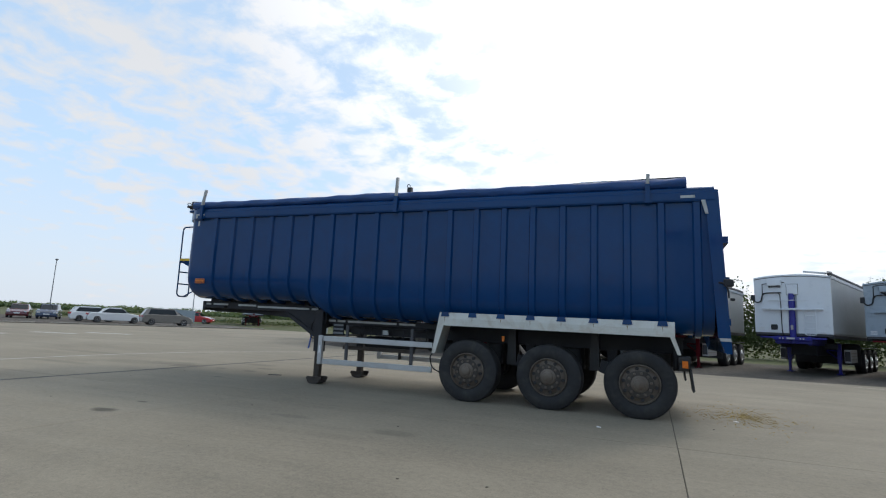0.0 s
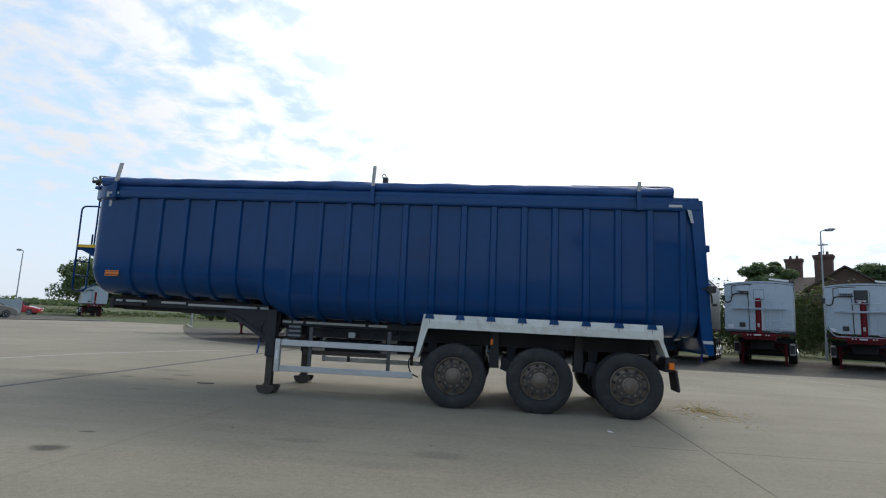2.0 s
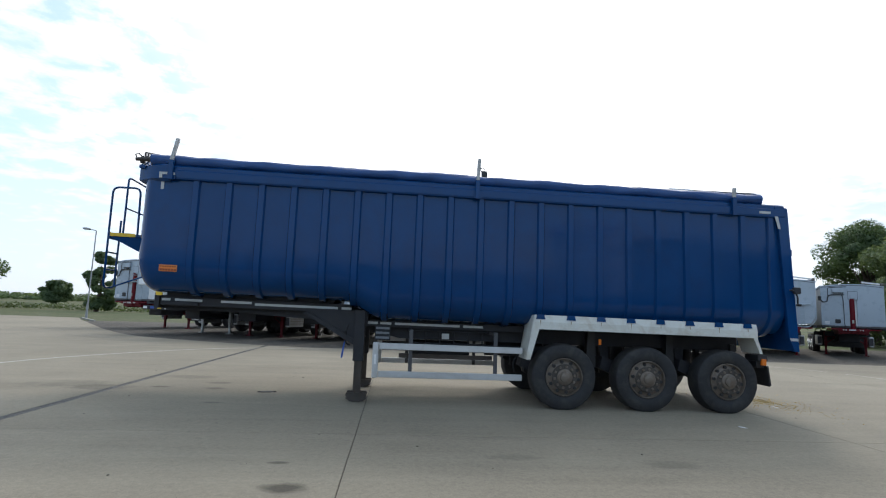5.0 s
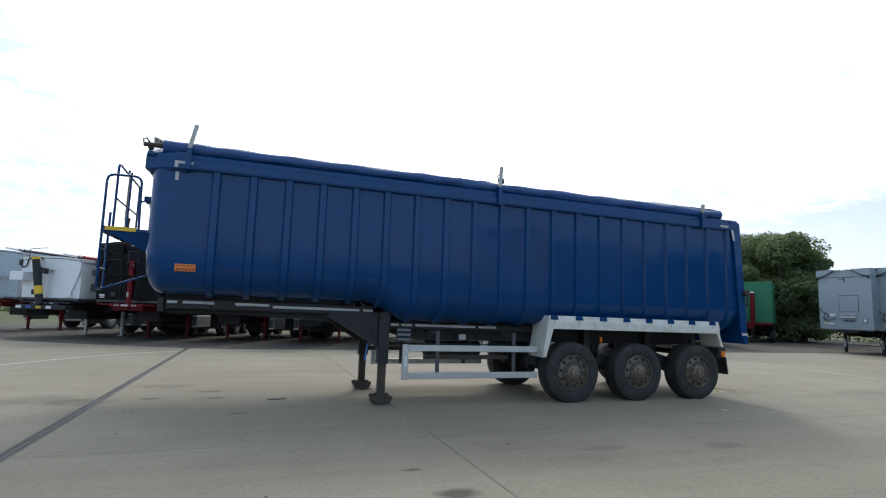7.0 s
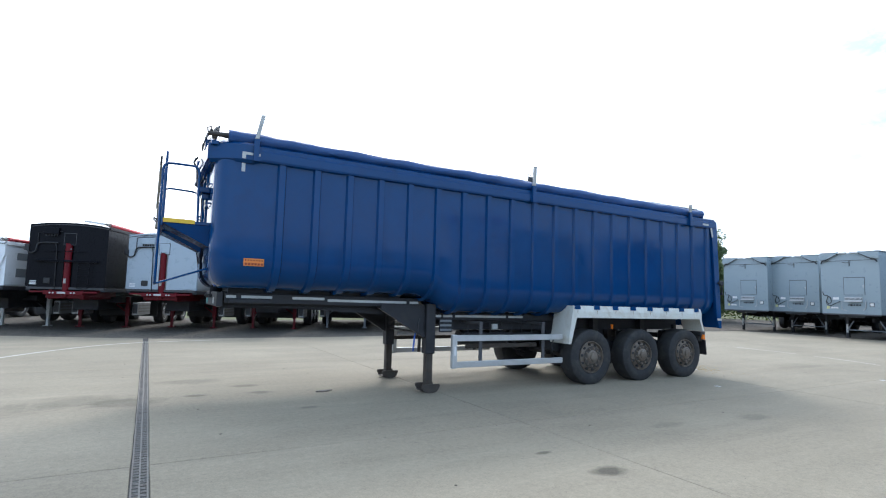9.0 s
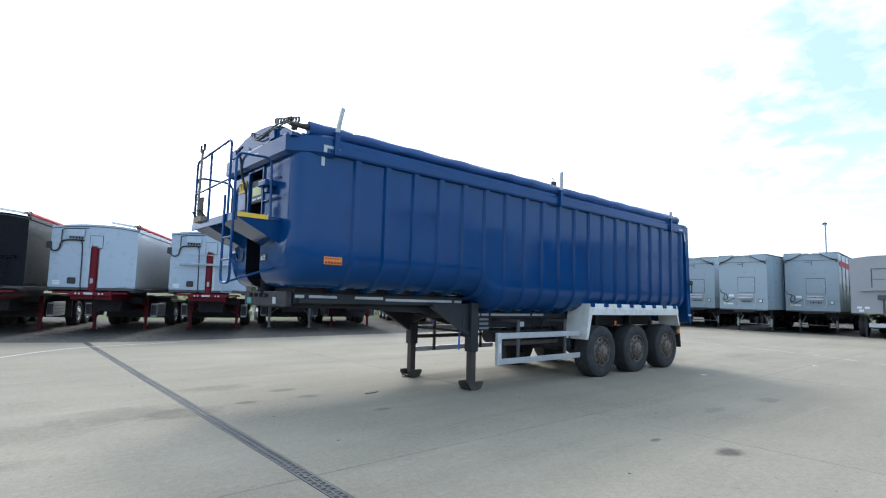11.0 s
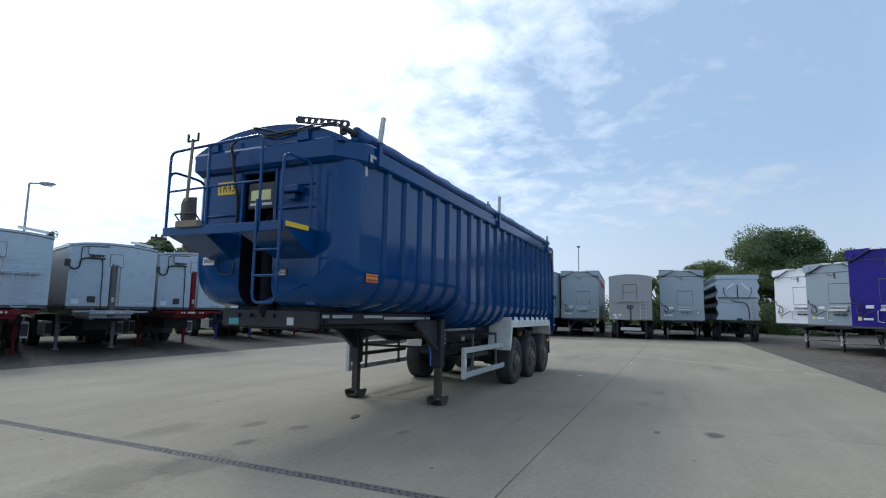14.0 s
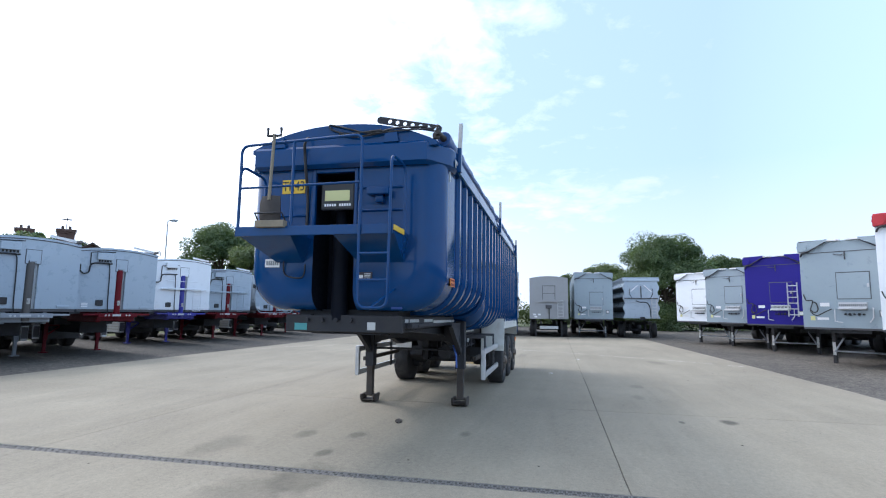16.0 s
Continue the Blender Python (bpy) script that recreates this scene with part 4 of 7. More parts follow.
    for s in (-1, 1):
        prism(bm, [(-9.22, 1.30), (-9.22, 1.52), (-6.35, 1.50), (-5.6, 1.27), (0.55, 1.25), (0.55, 0.98), (-5.4, 0.98), (-6.3, 1.20), (-8.3, 1.30)], "y", s * 0.50 - 0.05, s * 0.50 + 0.05)
        for z in (1.5, 1.31):
            box(bm, -9.22, -6.5, s * 0.50 - 0.085, s * 0.50 + 0.085, z - 0.008, z + 0.008)
    for x in (-9.0, -8.0, -7.2, -6.4, -5.0, -4.0, -3.5, -2.1, -0.7, 0.45):
        zc = 1.38 if x < -6.3 else 1.1
        box(bm, x - 0.05, x + 0.05, -0.45, 0.45, zc - 0.08, zc + 0.08)
    box(bm, -9.22, -7.5, -0.44, 0.44, 1.285, 1.30)
    frame_ob = part("chassis", bm, CHASSIS, top)
    bm = B()
    soft_box(bm, -9.30, -9.22, -0.72, 0.74, 1.31, 1.51, 0.01)
    for y in (-0.1, 0.08, 0.26, 0.45):
        rod(bm, (-9.35, y, 1.45), (-9.29, y, 1.45), 0.026, 0.026, 10)
    part("front_beam", bm, CHASSIS, top)
    bm = B()
    box(bm, -9.306, -9.301, 0.46, 0.62, 1.33, 1.41)
    part("teal_sticker", bm, TEAL, top)
    bm = B()
    box(bm, -9.306, -9.301, -0.40, -0.30, 1.34, 1.43)
    part("white_sticker", bm, REFLECT_WHITE, top)
    for side in (-1, 1):
        bm = B()
        soft_box(bm, -9.20, -6.2, min(side * 0.72, side * 0.64), max(side * 0.72, side * 0.64), 1.36, 1.50, 0.008)
        part("neck_rail", bm, CHASSIS, top)
        bm = B()
        soft_box(bm, -6.0, -3.3, min(side * 0.72, side * 0.64), max(side * 0.72, side * 0.64), 1.16, 1.27, 0.008)
        part("side_rail", bm, CHASSIS, top)
    for a, b, z in ((-9.18, -9.05, 1.45), (-8.98, -8.56, 1.45), (-8.27, -7.79, 1.45), (-7.74, -6.42, 1.43), (-6.36, -6.2, 1.43), (-5.97, -5.76, 1.22), (-5.72, -5.54, 1.22), (-5.48, -4.41, 1.22), (-4.35, -4.02, 1.22)):
        bm = B()
        box(bm, a, b, -0.727, -0.7205, z - 0.019, z + 0.019)
        part("reflective_strip", bm, REFLECT_WHITE, top, "white reflective strip")
    bm = B()
    soft_box(bm, -9.15, -8.6, -0.80, -0.725, 1.36, 1.42, 0.01)
    box(bm, -8.86, -8.7, -0.807, -0.80, 1.375, 1.405)
    part("side_bracket", bm, CHASSIS, top)
    # Added box, closes the gap between neck and body so it reads dark.
    bm = B()
    soft_box(bm, -9.15, -6.5, -0.64, 0.64, 1.50, 1.575, 0.006)
    part("tipping_subframe", bm, CHASSIS, top)
    # landing legs
    for s in (-1, 1):
        y = s * 0.819
        bm = B()
        soft_box(bm, -6.125, -5.955, y - 0.08, y + 0.08, 0.62, 1.42, 0.012)
        leg = part("landing_leg", bm, CHASSIS, top)
        bm = B()
        soft_box(bm, -6.10, -5.98, y - 0.055, y + 0.055, 0.10, 0.64, 0.008)
        rod(bm, (-6.04, y - 0.10, 0.115), (-6.04, y + 0.10, 0.115), 0.024, 0.024, 10)
        part("inner_tube", bm, RUSTY_LEG, leg, "rust-brown worn inner tube")
        bm = B()
        rock = [(-0.165, 0.075), (-0.15, 0.11), (0.15, 0.11), (0.165, 0.075), (0.11, 0.02), (0.04, 0.001), (-0.04, 0.001), (-0.11, 0.02)]
        for a, b in ((-0.13, -0.105), (0.105, 0.13)):
            prism(bm, [(-6.04 + p, q + 0.03 if q > 0.05 else q) for p, q in rock], "y", y + a, y + b)
        prism(bm, [(-6.04 + p, min(q, 0.05)) for p, q in rock], "y", y - 0.105, y + 0.105)
        part("foot", bm, RUSTY_LEG, leg, "rusty rocker foot plate")
        bm = B()
        prism(bm, [(-6.12, 0.86), (-6.12, 0.95), (-6.84, 1.34), (-6.96, 1.34)], "y", y - 0.035, y + 0.035)
        prism(bm, [(-6.12, 0.93), (-6.12, 1.40), (-6.90, 1.40), (-6.90, 1.34)], "y", y - 0.006, y + 0.006)
        box(bm, -6.15, -5.92, min(y, s * 0.5), max(y, s * 0.5), 1.16, 1.4)
        part("brace", bm, CHASSIS, leg)
    bm = B()
    prism(bm, [(-0.75, 1.36), (0.75, 1.36), (0.75, 0.98), (0.62, 1.06), (0.35, 1.12), (-0.35, 1.12), (-0.62, 1.06), (-0.75, 0.98)], "x", -6.09, -6.04)
    rod(bm, (-6.04, -0.75, 0.93), (-6.04, 0.75, 0.93), 0.02, 0.02, 8)
    part("leg_cross_beam", bm, CHASSIS, top)
    bm = B()
    pipe(bm, [(-6.22, -0.72, 1.02), (-6.26, -0.76, 0.92), (-6.28, -0.78, 0.88), (-6.31, -0.80, 0.66)], 0.015, 8)
    part("crank_handle", bm, CRATE_BLUE, top, "bright blue crank handle", 60)
    bm = B()
    pipe(bm, smooth_path([(-6.17, -0.78, 1.28), (-6.25, -0.84, 1.1), (-6.25, -0.84, 0.9), (-6.18, -0.82, 0.86)], 5), 0.012, 6)
    part("air_line", bm, HOSE, top, "", 60)
    # side guards
    for s in (-1, 1):
        y = s * 1.17
        bm = B()
        for z in (0.465, 0.885):
            soft_box(bm, -5.71, -3.46, y - 0.02, y + 0.02, z - 0.048, z + 0.048, 0.006)
        guard = part("side_guard", bm, ALUMINIUM, top, "aluminium side guard with two rails")
        bm = B()
        soft_box(bm, -5.805, -5.715, y - 0.045 if s < 0 else y - 0.03, y + 0.03 if s < 0 else y + 0.045, 0.41, 0.94, 0.012)
        part("end_profile", bm, ALUMINIUM, guard)
        bm = B()
        box(bm, -5.775, -5.745, y + s * 0.045, y + s * 0.050, 0.62, 0.76)
        part("end_reflector", bm, WHITE_INK, guard)
        for x in (-5.22, -3.88):
            bm = B()
            soft_box(bm, x - 0.03, x + 0.03, y - s * 0.055, y - s * 0.022, 0.42, 1.15, 0.005)
            soft_box(bm, x - 0.03, x + 0.03, min(y - s * 0.05, s * 0.55), max(y - s * 0.05, s * 0.55), 1.10, 1.15, 0.005)
            part("guard_upright", bm, GREY_TRIM, guard)
        bm = B()
        soft_box(bm, -5.4 if s < 0 else -6.0, -3.9, s * 0.96 - 0.025, s * 0.96 + 0.025, 0.70, 0.77, 0.005)
        part("guard_stay", bm, RUSTY_LEG, guard, "brown weathered bar")
    # rack and tanks between the legs and wheels
    bm = B()
    for z in (0.92, 1.13):
        rod(bm, (-5.25, -0.70, z), (-3.75, -0.70, z), 0.012, 0.012, 6)
    for k in range(7):
        x = -5.2 + k * 0.235
        rod(bm, (x, -0.70, 0.92), (x, -0.70, 1.13), 0.01, 0.01, 6)
    box(bm, -5.25, -3.75, -0.70, -0.55, 0.91, 0.925)
    part("tool_rack", bm, CHASSIS, top)
    for x0, z, y in ((-5.2, 0.83, -0.36), (-3.9, 0.86, -0.25)):
        bm = B()
        rod(bm, (x0, y, z), (x0 + 1.0, y, z), 0.13, 0.13, 16)
        part("air_tank", bm, CHASSIS, top, "", 40)
    bm = B()
    soft_box(bm, -4.70, -4.58, -0.72, -0.69, 1.0, 1.09, 0.005)
    part("valve_plate", bm, REFLECT_WHITE, top)
    bm = B()
    soft_box(bm, -5.80, -5.55, -0.742, -0.725, 0.95, 1.18, 0.005)
    board = part("warning_board", bm, CHASSIS, top)
    for z in (0.985, 1.06, 1.135):
        bm = B()
        box(bm, -5.785, -5.565, -0.747, -0.742, z - 0.012, z + 0.022)
        part("warning_label", bm, STRIPE_GREY, board)
    bm = B()
    soft_box(bm, -6.40, -6.24, -0.742, -0.724, 1.22, 1.38, 0.004)
    part("makers_card", bm, REFLECT_WHITE, top)
    # mudguards
    for s in (-1, 1):
        bm = B()
        y0 = s * 1.30
        inn = s * 0.80
        prism(bm, [(s * 1.306, 1.245), (s * 1.306, 1.36), (s * 1.275, 1.468), (s * 1.267, 1.468), (s * 1.298, 1.355), (s * 1.298, 1.245)], "x", -3.30, 0.41)
        prism(bm, [(s * 1.298, 1.245), (s * 1.298, 1.262), (inn, 1.262), (inn, 1.245)], "x", -3.30, 0.41)
        guard = part("mudguard", bm, GUARD_WHITE, top, "weathered white metal mudguard with rust runs")
        bm = B()
        prism(bm, [(-3.30, 1.463), (-3.28, 1.463), (-3.28, 1.25), (-3.40, 0.76), (-3.425, 0.765)], "y", min(inn, y0), max(inn, y0))
        part("front_plate", bm, GUARD_WHITE, guard)
        bm = B()
        prism(bm, [(-3.292, 1.25), (-3.422, 0.765), (-3.36, 0.765), (-3.22, 1.25)], "y", s * 1.30 - 0.004, s * 1.30 + 0.004)
        part("front_lip", bm, GUARD_WHITE, guard)
        bm = B()
        prism(bm, [(0.405, 1.25), (0.49, 0.99), (0.44, 0.99), (0.34, 1.25)], "y", s * 1.30 - 0.004, s * 1.30 + 0.004)
        prism(bm, [(0.385, 1.25), (0.405, 1.25), (0.49, 0.99), (0.47, 0.99)], "y", min(inn, y0), max(inn, y0))
        part("rear_lip", bm, GUARD_WHITE, guard)
        for k in range(8):
            x = -8.62 + 0.4925 * (11 + k)
            if not -3.22 < x < 0.36:
                continue
            bm = B()
            prism(bm, [(x - 0.075, 1.40), (x - 0.055, 1.475), (x + 0.055, 1.475), (x + 0.075, 1.40)], "y", min(s * 1.27, s * 1.309), max(s * 1.27, s * 1.309))
            part("rib_notch", bm, BLUE, guard)
            bm = B()
            prism(bm, [(x - 0.008, 1.385), (x + 0.006, 1.385), (x + 0.003, 1.34), (x - 0.001, 1.30 + 0.05 * ((k * 7) % 3) / 3)], "y", s * 1.3075 - 0.0012, s * 1.3075 + 0.0012)
            part("rust_run", bm, RUST_RUN, guard)
    # wheels, axles, rear end
    for x in (-2.794, -1.437, -0.08):
        for s in (-1, 1):
            wheel(top, x, s)
        bm = B()
        rod(bm, (x, -0.95, 0.505), (x, 0.95, 0.505), 0.07, 0.07, 12)
        for s in (-1, 1):
            rod(bm, (x, s * 0.72, 0.505), (x, s * 0.88, 0.505), 0.21, 0.21, 20)
            soft_box(bm, x - 0.5, x + 0.08, s * 0.50 - 0.04, s * 0.50 + 0.04, 0.50, 0.62, 0.01)
            rod(bm, (x + 0.25, s * 0.5, 0.55), (x + 0.25, s * 0.5, 0.95), 0.13, 0.11, 14)
            prism(bm, [(x - 0.52, 0.98), (x - 0.36, 0.98), (x - 0.40, 0.5), (x - 0.48, 0.5)], "y", s * 0.50 - 0.06, s * 0.50 + 0.06)
        part("axle", bm, CHASSIS, top, "", 40)
        # Unseen suspension arms and air bags, added to darken gaps between the wheels.
        for s in (-1, 1):
            bm = B()
            prism(bm, [(x - 0.62, 0.62), (x - 0.58, 0.82), (x - 0.1, 0.66), (x + 0.16, 0.60), (x + 0.16, 0.40), (x - 0.1, 0.40)], "y", min(s * 0.56, s * 0.84), max(s * 0.56, s * 0.84))
            part("suspension_arm", bm, CHASSIS, top)
            bm = B()
            rod(bm, (x + 0.30, s * 0.62, 0.62), (x + 0.30, s * 0.62, 0.97), 0.15, 0.15, 14)
            part("air_bag", bm, RUBBER, top, "", 40)
    for x0, x1 in ((-2.22, -2.10), (-0.83, -0.72)):
        bm = B()
        prism(bm, [(x0, 1.24), (x1, 1.24), (x1 + 0.02, 0.62), (x0 - 0.03, 0.62)], "y", -0.72, -0.60)
        part("inner_flap", bm, BLACK, top)
    bm = B()
    soft_box(bm, -2.215, -2.175, -1.20, -1.17, 1.03, 1.12, 0.006)
    part("marker_lamp", bm, AMBER, top, "amber side marker lamp")
    bm = B()
    soft_box(bm, 0.46, 0.60, -1.18, 1.18, 0.74, 0.86, 0.015)
    soft_box(bm, 0.40, 0.50, -0.6, -0.5, 0.7, 1.1, 0.01)
    soft_box(bm, 0.40, 0.50, 0.5, 0.6, 0.7, 1.1, 0.01)
    soft_box(bm, 0.45, 0.62, -1.24, -0.9, 0.86, 0.97, 0.015)
    bumper = part("rear_bumper", bm, BLACK, top)
    bm = B()
    soft_box(bm, 0.50, 0.58, -1.262, -1.22, 0.79, 0.90, 0.008)
    part("rear_marker", bm, AMBER, bumper)
    for s in (-1, 1):
        bm = B()
        prism(bm, [(0.60, 0.78), (0.625, 0.78), (0.665, 0.46), (0.64, 0.44)], "y", min(s * 0.85, s * 1.24), max(s * 0.85, s * 1.24))
        part("rear_flap", bm, BLACK, top)
    bm = B()
    pipe(bm, smooth_path([(-3.4, -0.9, 0.86), (-3.56, -1.0, 0.7), (-3.52, -1.0, 0.5), (-3.4, -0.95, 0.42)], 5), 0.012, 6)
    part("brake_hose", bm, HOSE, top, "", 60)
    set_stance(top)
    return top


def set_stance(top):
    """On its legs the body and chassis stand nose-up by 0.4 degrees; wheels and feet stay on the ground."""
    done = set()
    for ob in top.children_recursive:
        home = ob.location.x
        if home:
            ob.location.z += -0.03 - 0.0068 * home
        elif ob.data.name not in done:
            done.add(ob.data.name)
            for v in ob.data.vertices:
                v.co.z += max(0.0, min(1.0, (v.co.z - 0.6) / 0.5)) * (-0.03 - 0.0068 * v.co.x)


RUST_RUN = surface("rust_run", (0.30, 0.21, 0.12), 0.8, var=0.3)
build_blue_trailer()

# ---- the shovel on the platform ----


def build_shovel():
    top = thing("shovel", pose(-10.05, 9.466 + 0.575, 2.50), "old steel shovel with a wooden shaft stood against the guard rail", "shovel")
    bm = B()
    rod(bm, (-0.04, 0.0, 0.28), (-0.03, -0.02, 1.02), 0.018, 0.018, 8)
    part("shaft", bm, WOOD, top, "grey weathered wooden shaft", 60)
    bm = B()
    pipe(bm, [(-0.03, 0.06, 1.09), (-0.03, 0.06, 1.0), (-0.03, -0.1, 1.0), (-0.03, -0.1, 1.09)], 0.016, 6)
    part("grip", bm, BLACK, top, "dark forked grip", 60)
    bm = B()
    rows = []
    for z, w, d in ((0.0, 0.10, 0.0), (0.10, 0.125, 0.01), (0.26, 0.12, 0.015), (0.33, 0.105, 0.0)):
        rows.append([(-0.03 - d + 0.03 * (y * y), y * w, z) for y in (-1, -0.5, 0, 0.5, 1)] + [(-0.018 - d + 0.03 * (y * y), y * w, z) for y in (1, 0.5, 0, -0.5, -1)])
    loft(bm, rows)
    part("blade", bm, SHOVEL, top, "", 50)
    block = thing("wooden_block", pose(-10.06, 9.466 + 0.56, 2.481), "weathered wooden toe block lying on the blue platform", "block")
    bm = B()
    soft_box(bm, -0.04, 0.05, -0.17, 0.17, 0.0, 0.075, 0.006)
    part("board", bm, WOOD, block)
    bm = B()
    pipe(bm, [(0.02, 0.16, 0.07), (-0.06, 0.16, 0.15), (-0.06, -0.16, 0.15), (0.02, -0.16, 0.07)], 0.01, 6)
    part("retaining_hoop", bm, CHASSIS, block)


build_shovel()

# ---- parked trailers ----


def running_gear(top, axles, chassis, bright=True, zc=0.505, rail_z=(0.98, 1.25), x0=0.3):
    """Main rails, axles and wheels of a parked trailer that runs along +x."""
    last = axles[-1]
    for s in (-1, 1):
        bm = B()
        prism(bm, [(x0, rail_z[1] - 0.14), (x0, rail_z[1]), (last + 0.8, rail_z[1]), (last + 0.8, rail_z[0]), (2.8, rail_z[0]), (2.2, rail_z[1] - 0.16)], "y", s * 0.5 - 0.05, s * 0.5 + 0.05)
        part("chassis_rail", bm, chassis, top)
    for x in axles:
        for s in (-1, 1):
            wheel(top, x, s, 0.505, 0.50, bright)
        bm = B()
        rod(bm, (x, -0.95, zc), (x, 0.95, zc), 0.08, 0.08, 10)
        box(bm, x - 0.45, x + 0.05, -0.56, -0.46, 0.5, 1.0)
        box(bm, x - 0.45, x + 0.05, 0.46, 0.56, 0.5, 1.0)
        part("axle", bm, CHASSIS, top)
    bm = B()
    prism(bm, [(axles[0] - 0.62, 1.06), (axles[0] - 0.60, 1.09), (last + 0.6, 1.09), (last + 0.62, 1.06)], "y", -1.25, -0.85)
    part("mudguard", bm, BLACK, top)
    bm = B()
    prism(bm, [(axles[0] - 0.62, 1.06), (axles[0] - 0.60, 1.09), (last + 0.6, 1.09), (last + 0.62, 1.06)], "y", 0.85, 1.25)
    part("mudguard", bm, BLACK, top)
    bm = B()
    soft_box(bm, last + 0.75, last + 0.9, -1.15, 1.15, 0.55, 0.7, 0.02)
    part("rear_bumper", bm, BLACK, top)


def landing_leg(top, x, s, mat, foot=True, wide=0.07, zt=1.2):
    bm = B()
    soft_box(bm, x - wide, x + wide, s * 0.86 - wide, s * 0.86 + wide, 0.45, zt, 0.01)
    leg = part("landing_leg", bm, mat, top)
    bm = B()
    soft_box(bm, x - wide * 0.7, x + wide * 0.7, s * 0.86 - wide * 0.7, s * 0.86 + wide * 0.7, 0.03, 0.47, 0.008)
    soft_box(bm, x - 0.14, x + 0.14, s * 0.86 - 0.11, s * 0.86 + 0.11, -0.018, 0.035, 0.01)
    part("foot", bm, mat, leg)
    bm = B()
    rod(bm, (x, s * 0.86, 0.95), (x + 0.7, s * 0.55, 1.15), 0.03, 0.03, 8)
    part("brace", bm, mat, leg)


def tipper(x, y, yaw, label, body, side, chassis, ram, cover, ladder=False, sign=False, rounded=False, steel_ram=False, length=9.4, stripes=False, wedge=False, zt=3.50):
    """A bulk tipper seen from its front: dome-topped front board, ram in a slot, hoses, coloured chassis."""
    top = thing("tipper_trailer", pose(x, y, -0.018, 0, 0, 90 + yaw), label, "trailer", "row of parked tipping trailers")
    zb = 1.55
    r = 0.55 if rounded else 0.07
    # load body
    bm = B()
    prof = side_profile(1.235, zb - 0.02, r, zt, 6)
    loft(bm, [[(xx, p, q) for p, q in prof] for xx in (0.10, length * 0.5, length)])
    hull = part("body", bm, side, top, "", 35)
    if stripes:
        for s in (-1, 1):
            for z0, z1 in ((2.45, 2.70), (1.85, 2.15)):
                bm2 = B()
                box(bm2, 0.6, length - 0.2, min(s * 1.236, s * 1.240), max(s * 1.236, s * 1.240), z0, z1)
                part("stripe", bm2, STRIPE_GREY, hull, "dark grey painted stripe")
    for s in (-1, 1):
        bm = B()
        soft_box(bm, 0.05, length, min(s * 1.22, s * 1.275), max(s * 1.22, s * 1.275), zt - 0.09, zt + 0.03, 0.012)
        part("top_rail", bm, body, hull)
        bm = B()
        soft_box(bm, 0.05, length, min(s * 1.10, s * 1.25), max(s * 1.10, s * 1.25), zb - 0.15, zb - 0.02, 0.01)
        part("side_sill", bm, CHASSIS, hull)
    # front board, in two leaves either side of the ram slot
    dome = lambda p: zt + 0.11 * max(0.0, 1 - (abs(p) / 1.25) ** 2.2)
    ya, yb = -0.19, 0.11
    for a, b in ((-1.25, ya), (yb, 1.25)):
        n = 12
        ys = [a + (b - a) * k / n for k in range(n + 1)]
        if rounded:
            low = lambda p: zb + max(0.0, 0.5 - math.sqrt(max(0.0, 0.25 - max(0.0, abs(p) - 0.75) ** 2))) if abs(p) > 0.75 else zb
        else:
            low = lambda p: zb
        bm = B()
        pinch = (lambda p: p * 0.70) if wedge else (lambda p: p)
        planked = ladder and body is SILVER_BODY and not rounded
        prism(bm, [(pinch(p), low(p)) for p in ys] + [(p, zt - 0.42) for p in reversed(ys)], "x", 0.003 if planked else 0.0, 0.12)
        leaf = part("front_leaf", bm, body, top)
        if planked:
            # extruded planks with a shallow joint between them
            count = 11
            pitch = (zt - 0.42 - zb) / count
            for k in range(count):
                bm = B()
                z0, z1 = zb + k * pitch + 0.002, zb + (k + 1) * pitch - 0.002
                prism(bm, [(0.004, z0), (0.0, z0 + 0.004), (-0.001, (z0 + z1) / 2), (0.0, z1 - 0.004), (0.004, z1)], "y", a, b)
                part("plank", bm, body, leaf)
    n = 24
    ys = [-1.25 + 2.5 * k / n for k in range(n + 1)]
    bm = B()
    prism(bm, [(p, dome(p)) for p in ys] + [(1.25, zt - 0.42), (-1.25, zt - 0.42)], "x", 0.0, 0.12)
    part("front_header", bm, body, top)
    bm = B()
    pipe(bm, [(-0.01, p, dome(p) - 0.075) for p in ys], 0.012, 6)
    part("header_bead", bm, GREY_TRIM, top)
    if not rounded:
        bm = B()
        soft_box(bm, 0.02, 0.16, -1.22, 1.22, zb - 0.09, zb - 0.004, 0.01)
        part("front_sill", bm, GREY_TRIM, top)
    # Except on the wedge, black puts the slot's shade into this lining.
    bm = B()
    box(bm, 0.16, 0.2, ya, yb, zb - 0.1, zt - 0.42)
    part("slot_lining", bm, body if wedge else BLACK, top)
    if wedge:
        bm = B()
        rod(bm, (-0.28, 0.04, 1.3), (-0.40, 0.30, zt - 0.02), 0.13, 0.13, 18)
        ram_ob = part("tipping_ram", bm, CHASSIS, top, "dark leaning tipping ram", 40)
        for a, b in ((0.98, 1.03), (0.22, 0.40)):
            bm = B()
            lo, hi = Vector((-0.28, 0.04, 1.3)), Vector((-0.40, 0.30, zt - 0.02))
            rod(bm, lo.lerp(hi, a), lo.lerp(hi, b), 0.136, 0.136, 18)
            part("yellow_band", bm, YELLOW, ram_ob, "yellow warning band", 40)
        bm = B()
        soft_box(bm, -0.42, -0.24, -0.16, 0.04, 2.45, 2.66, 0.02)
        part("ram_bracket", bm, CHASSIS, ram_ob)
        bm = B()
        soft_box(bm, -0.45, -0.05, 0.72, 1.28, 2.18, 2.52, 0.02)
        part("white_case", bm, WHITE_BODY, top)
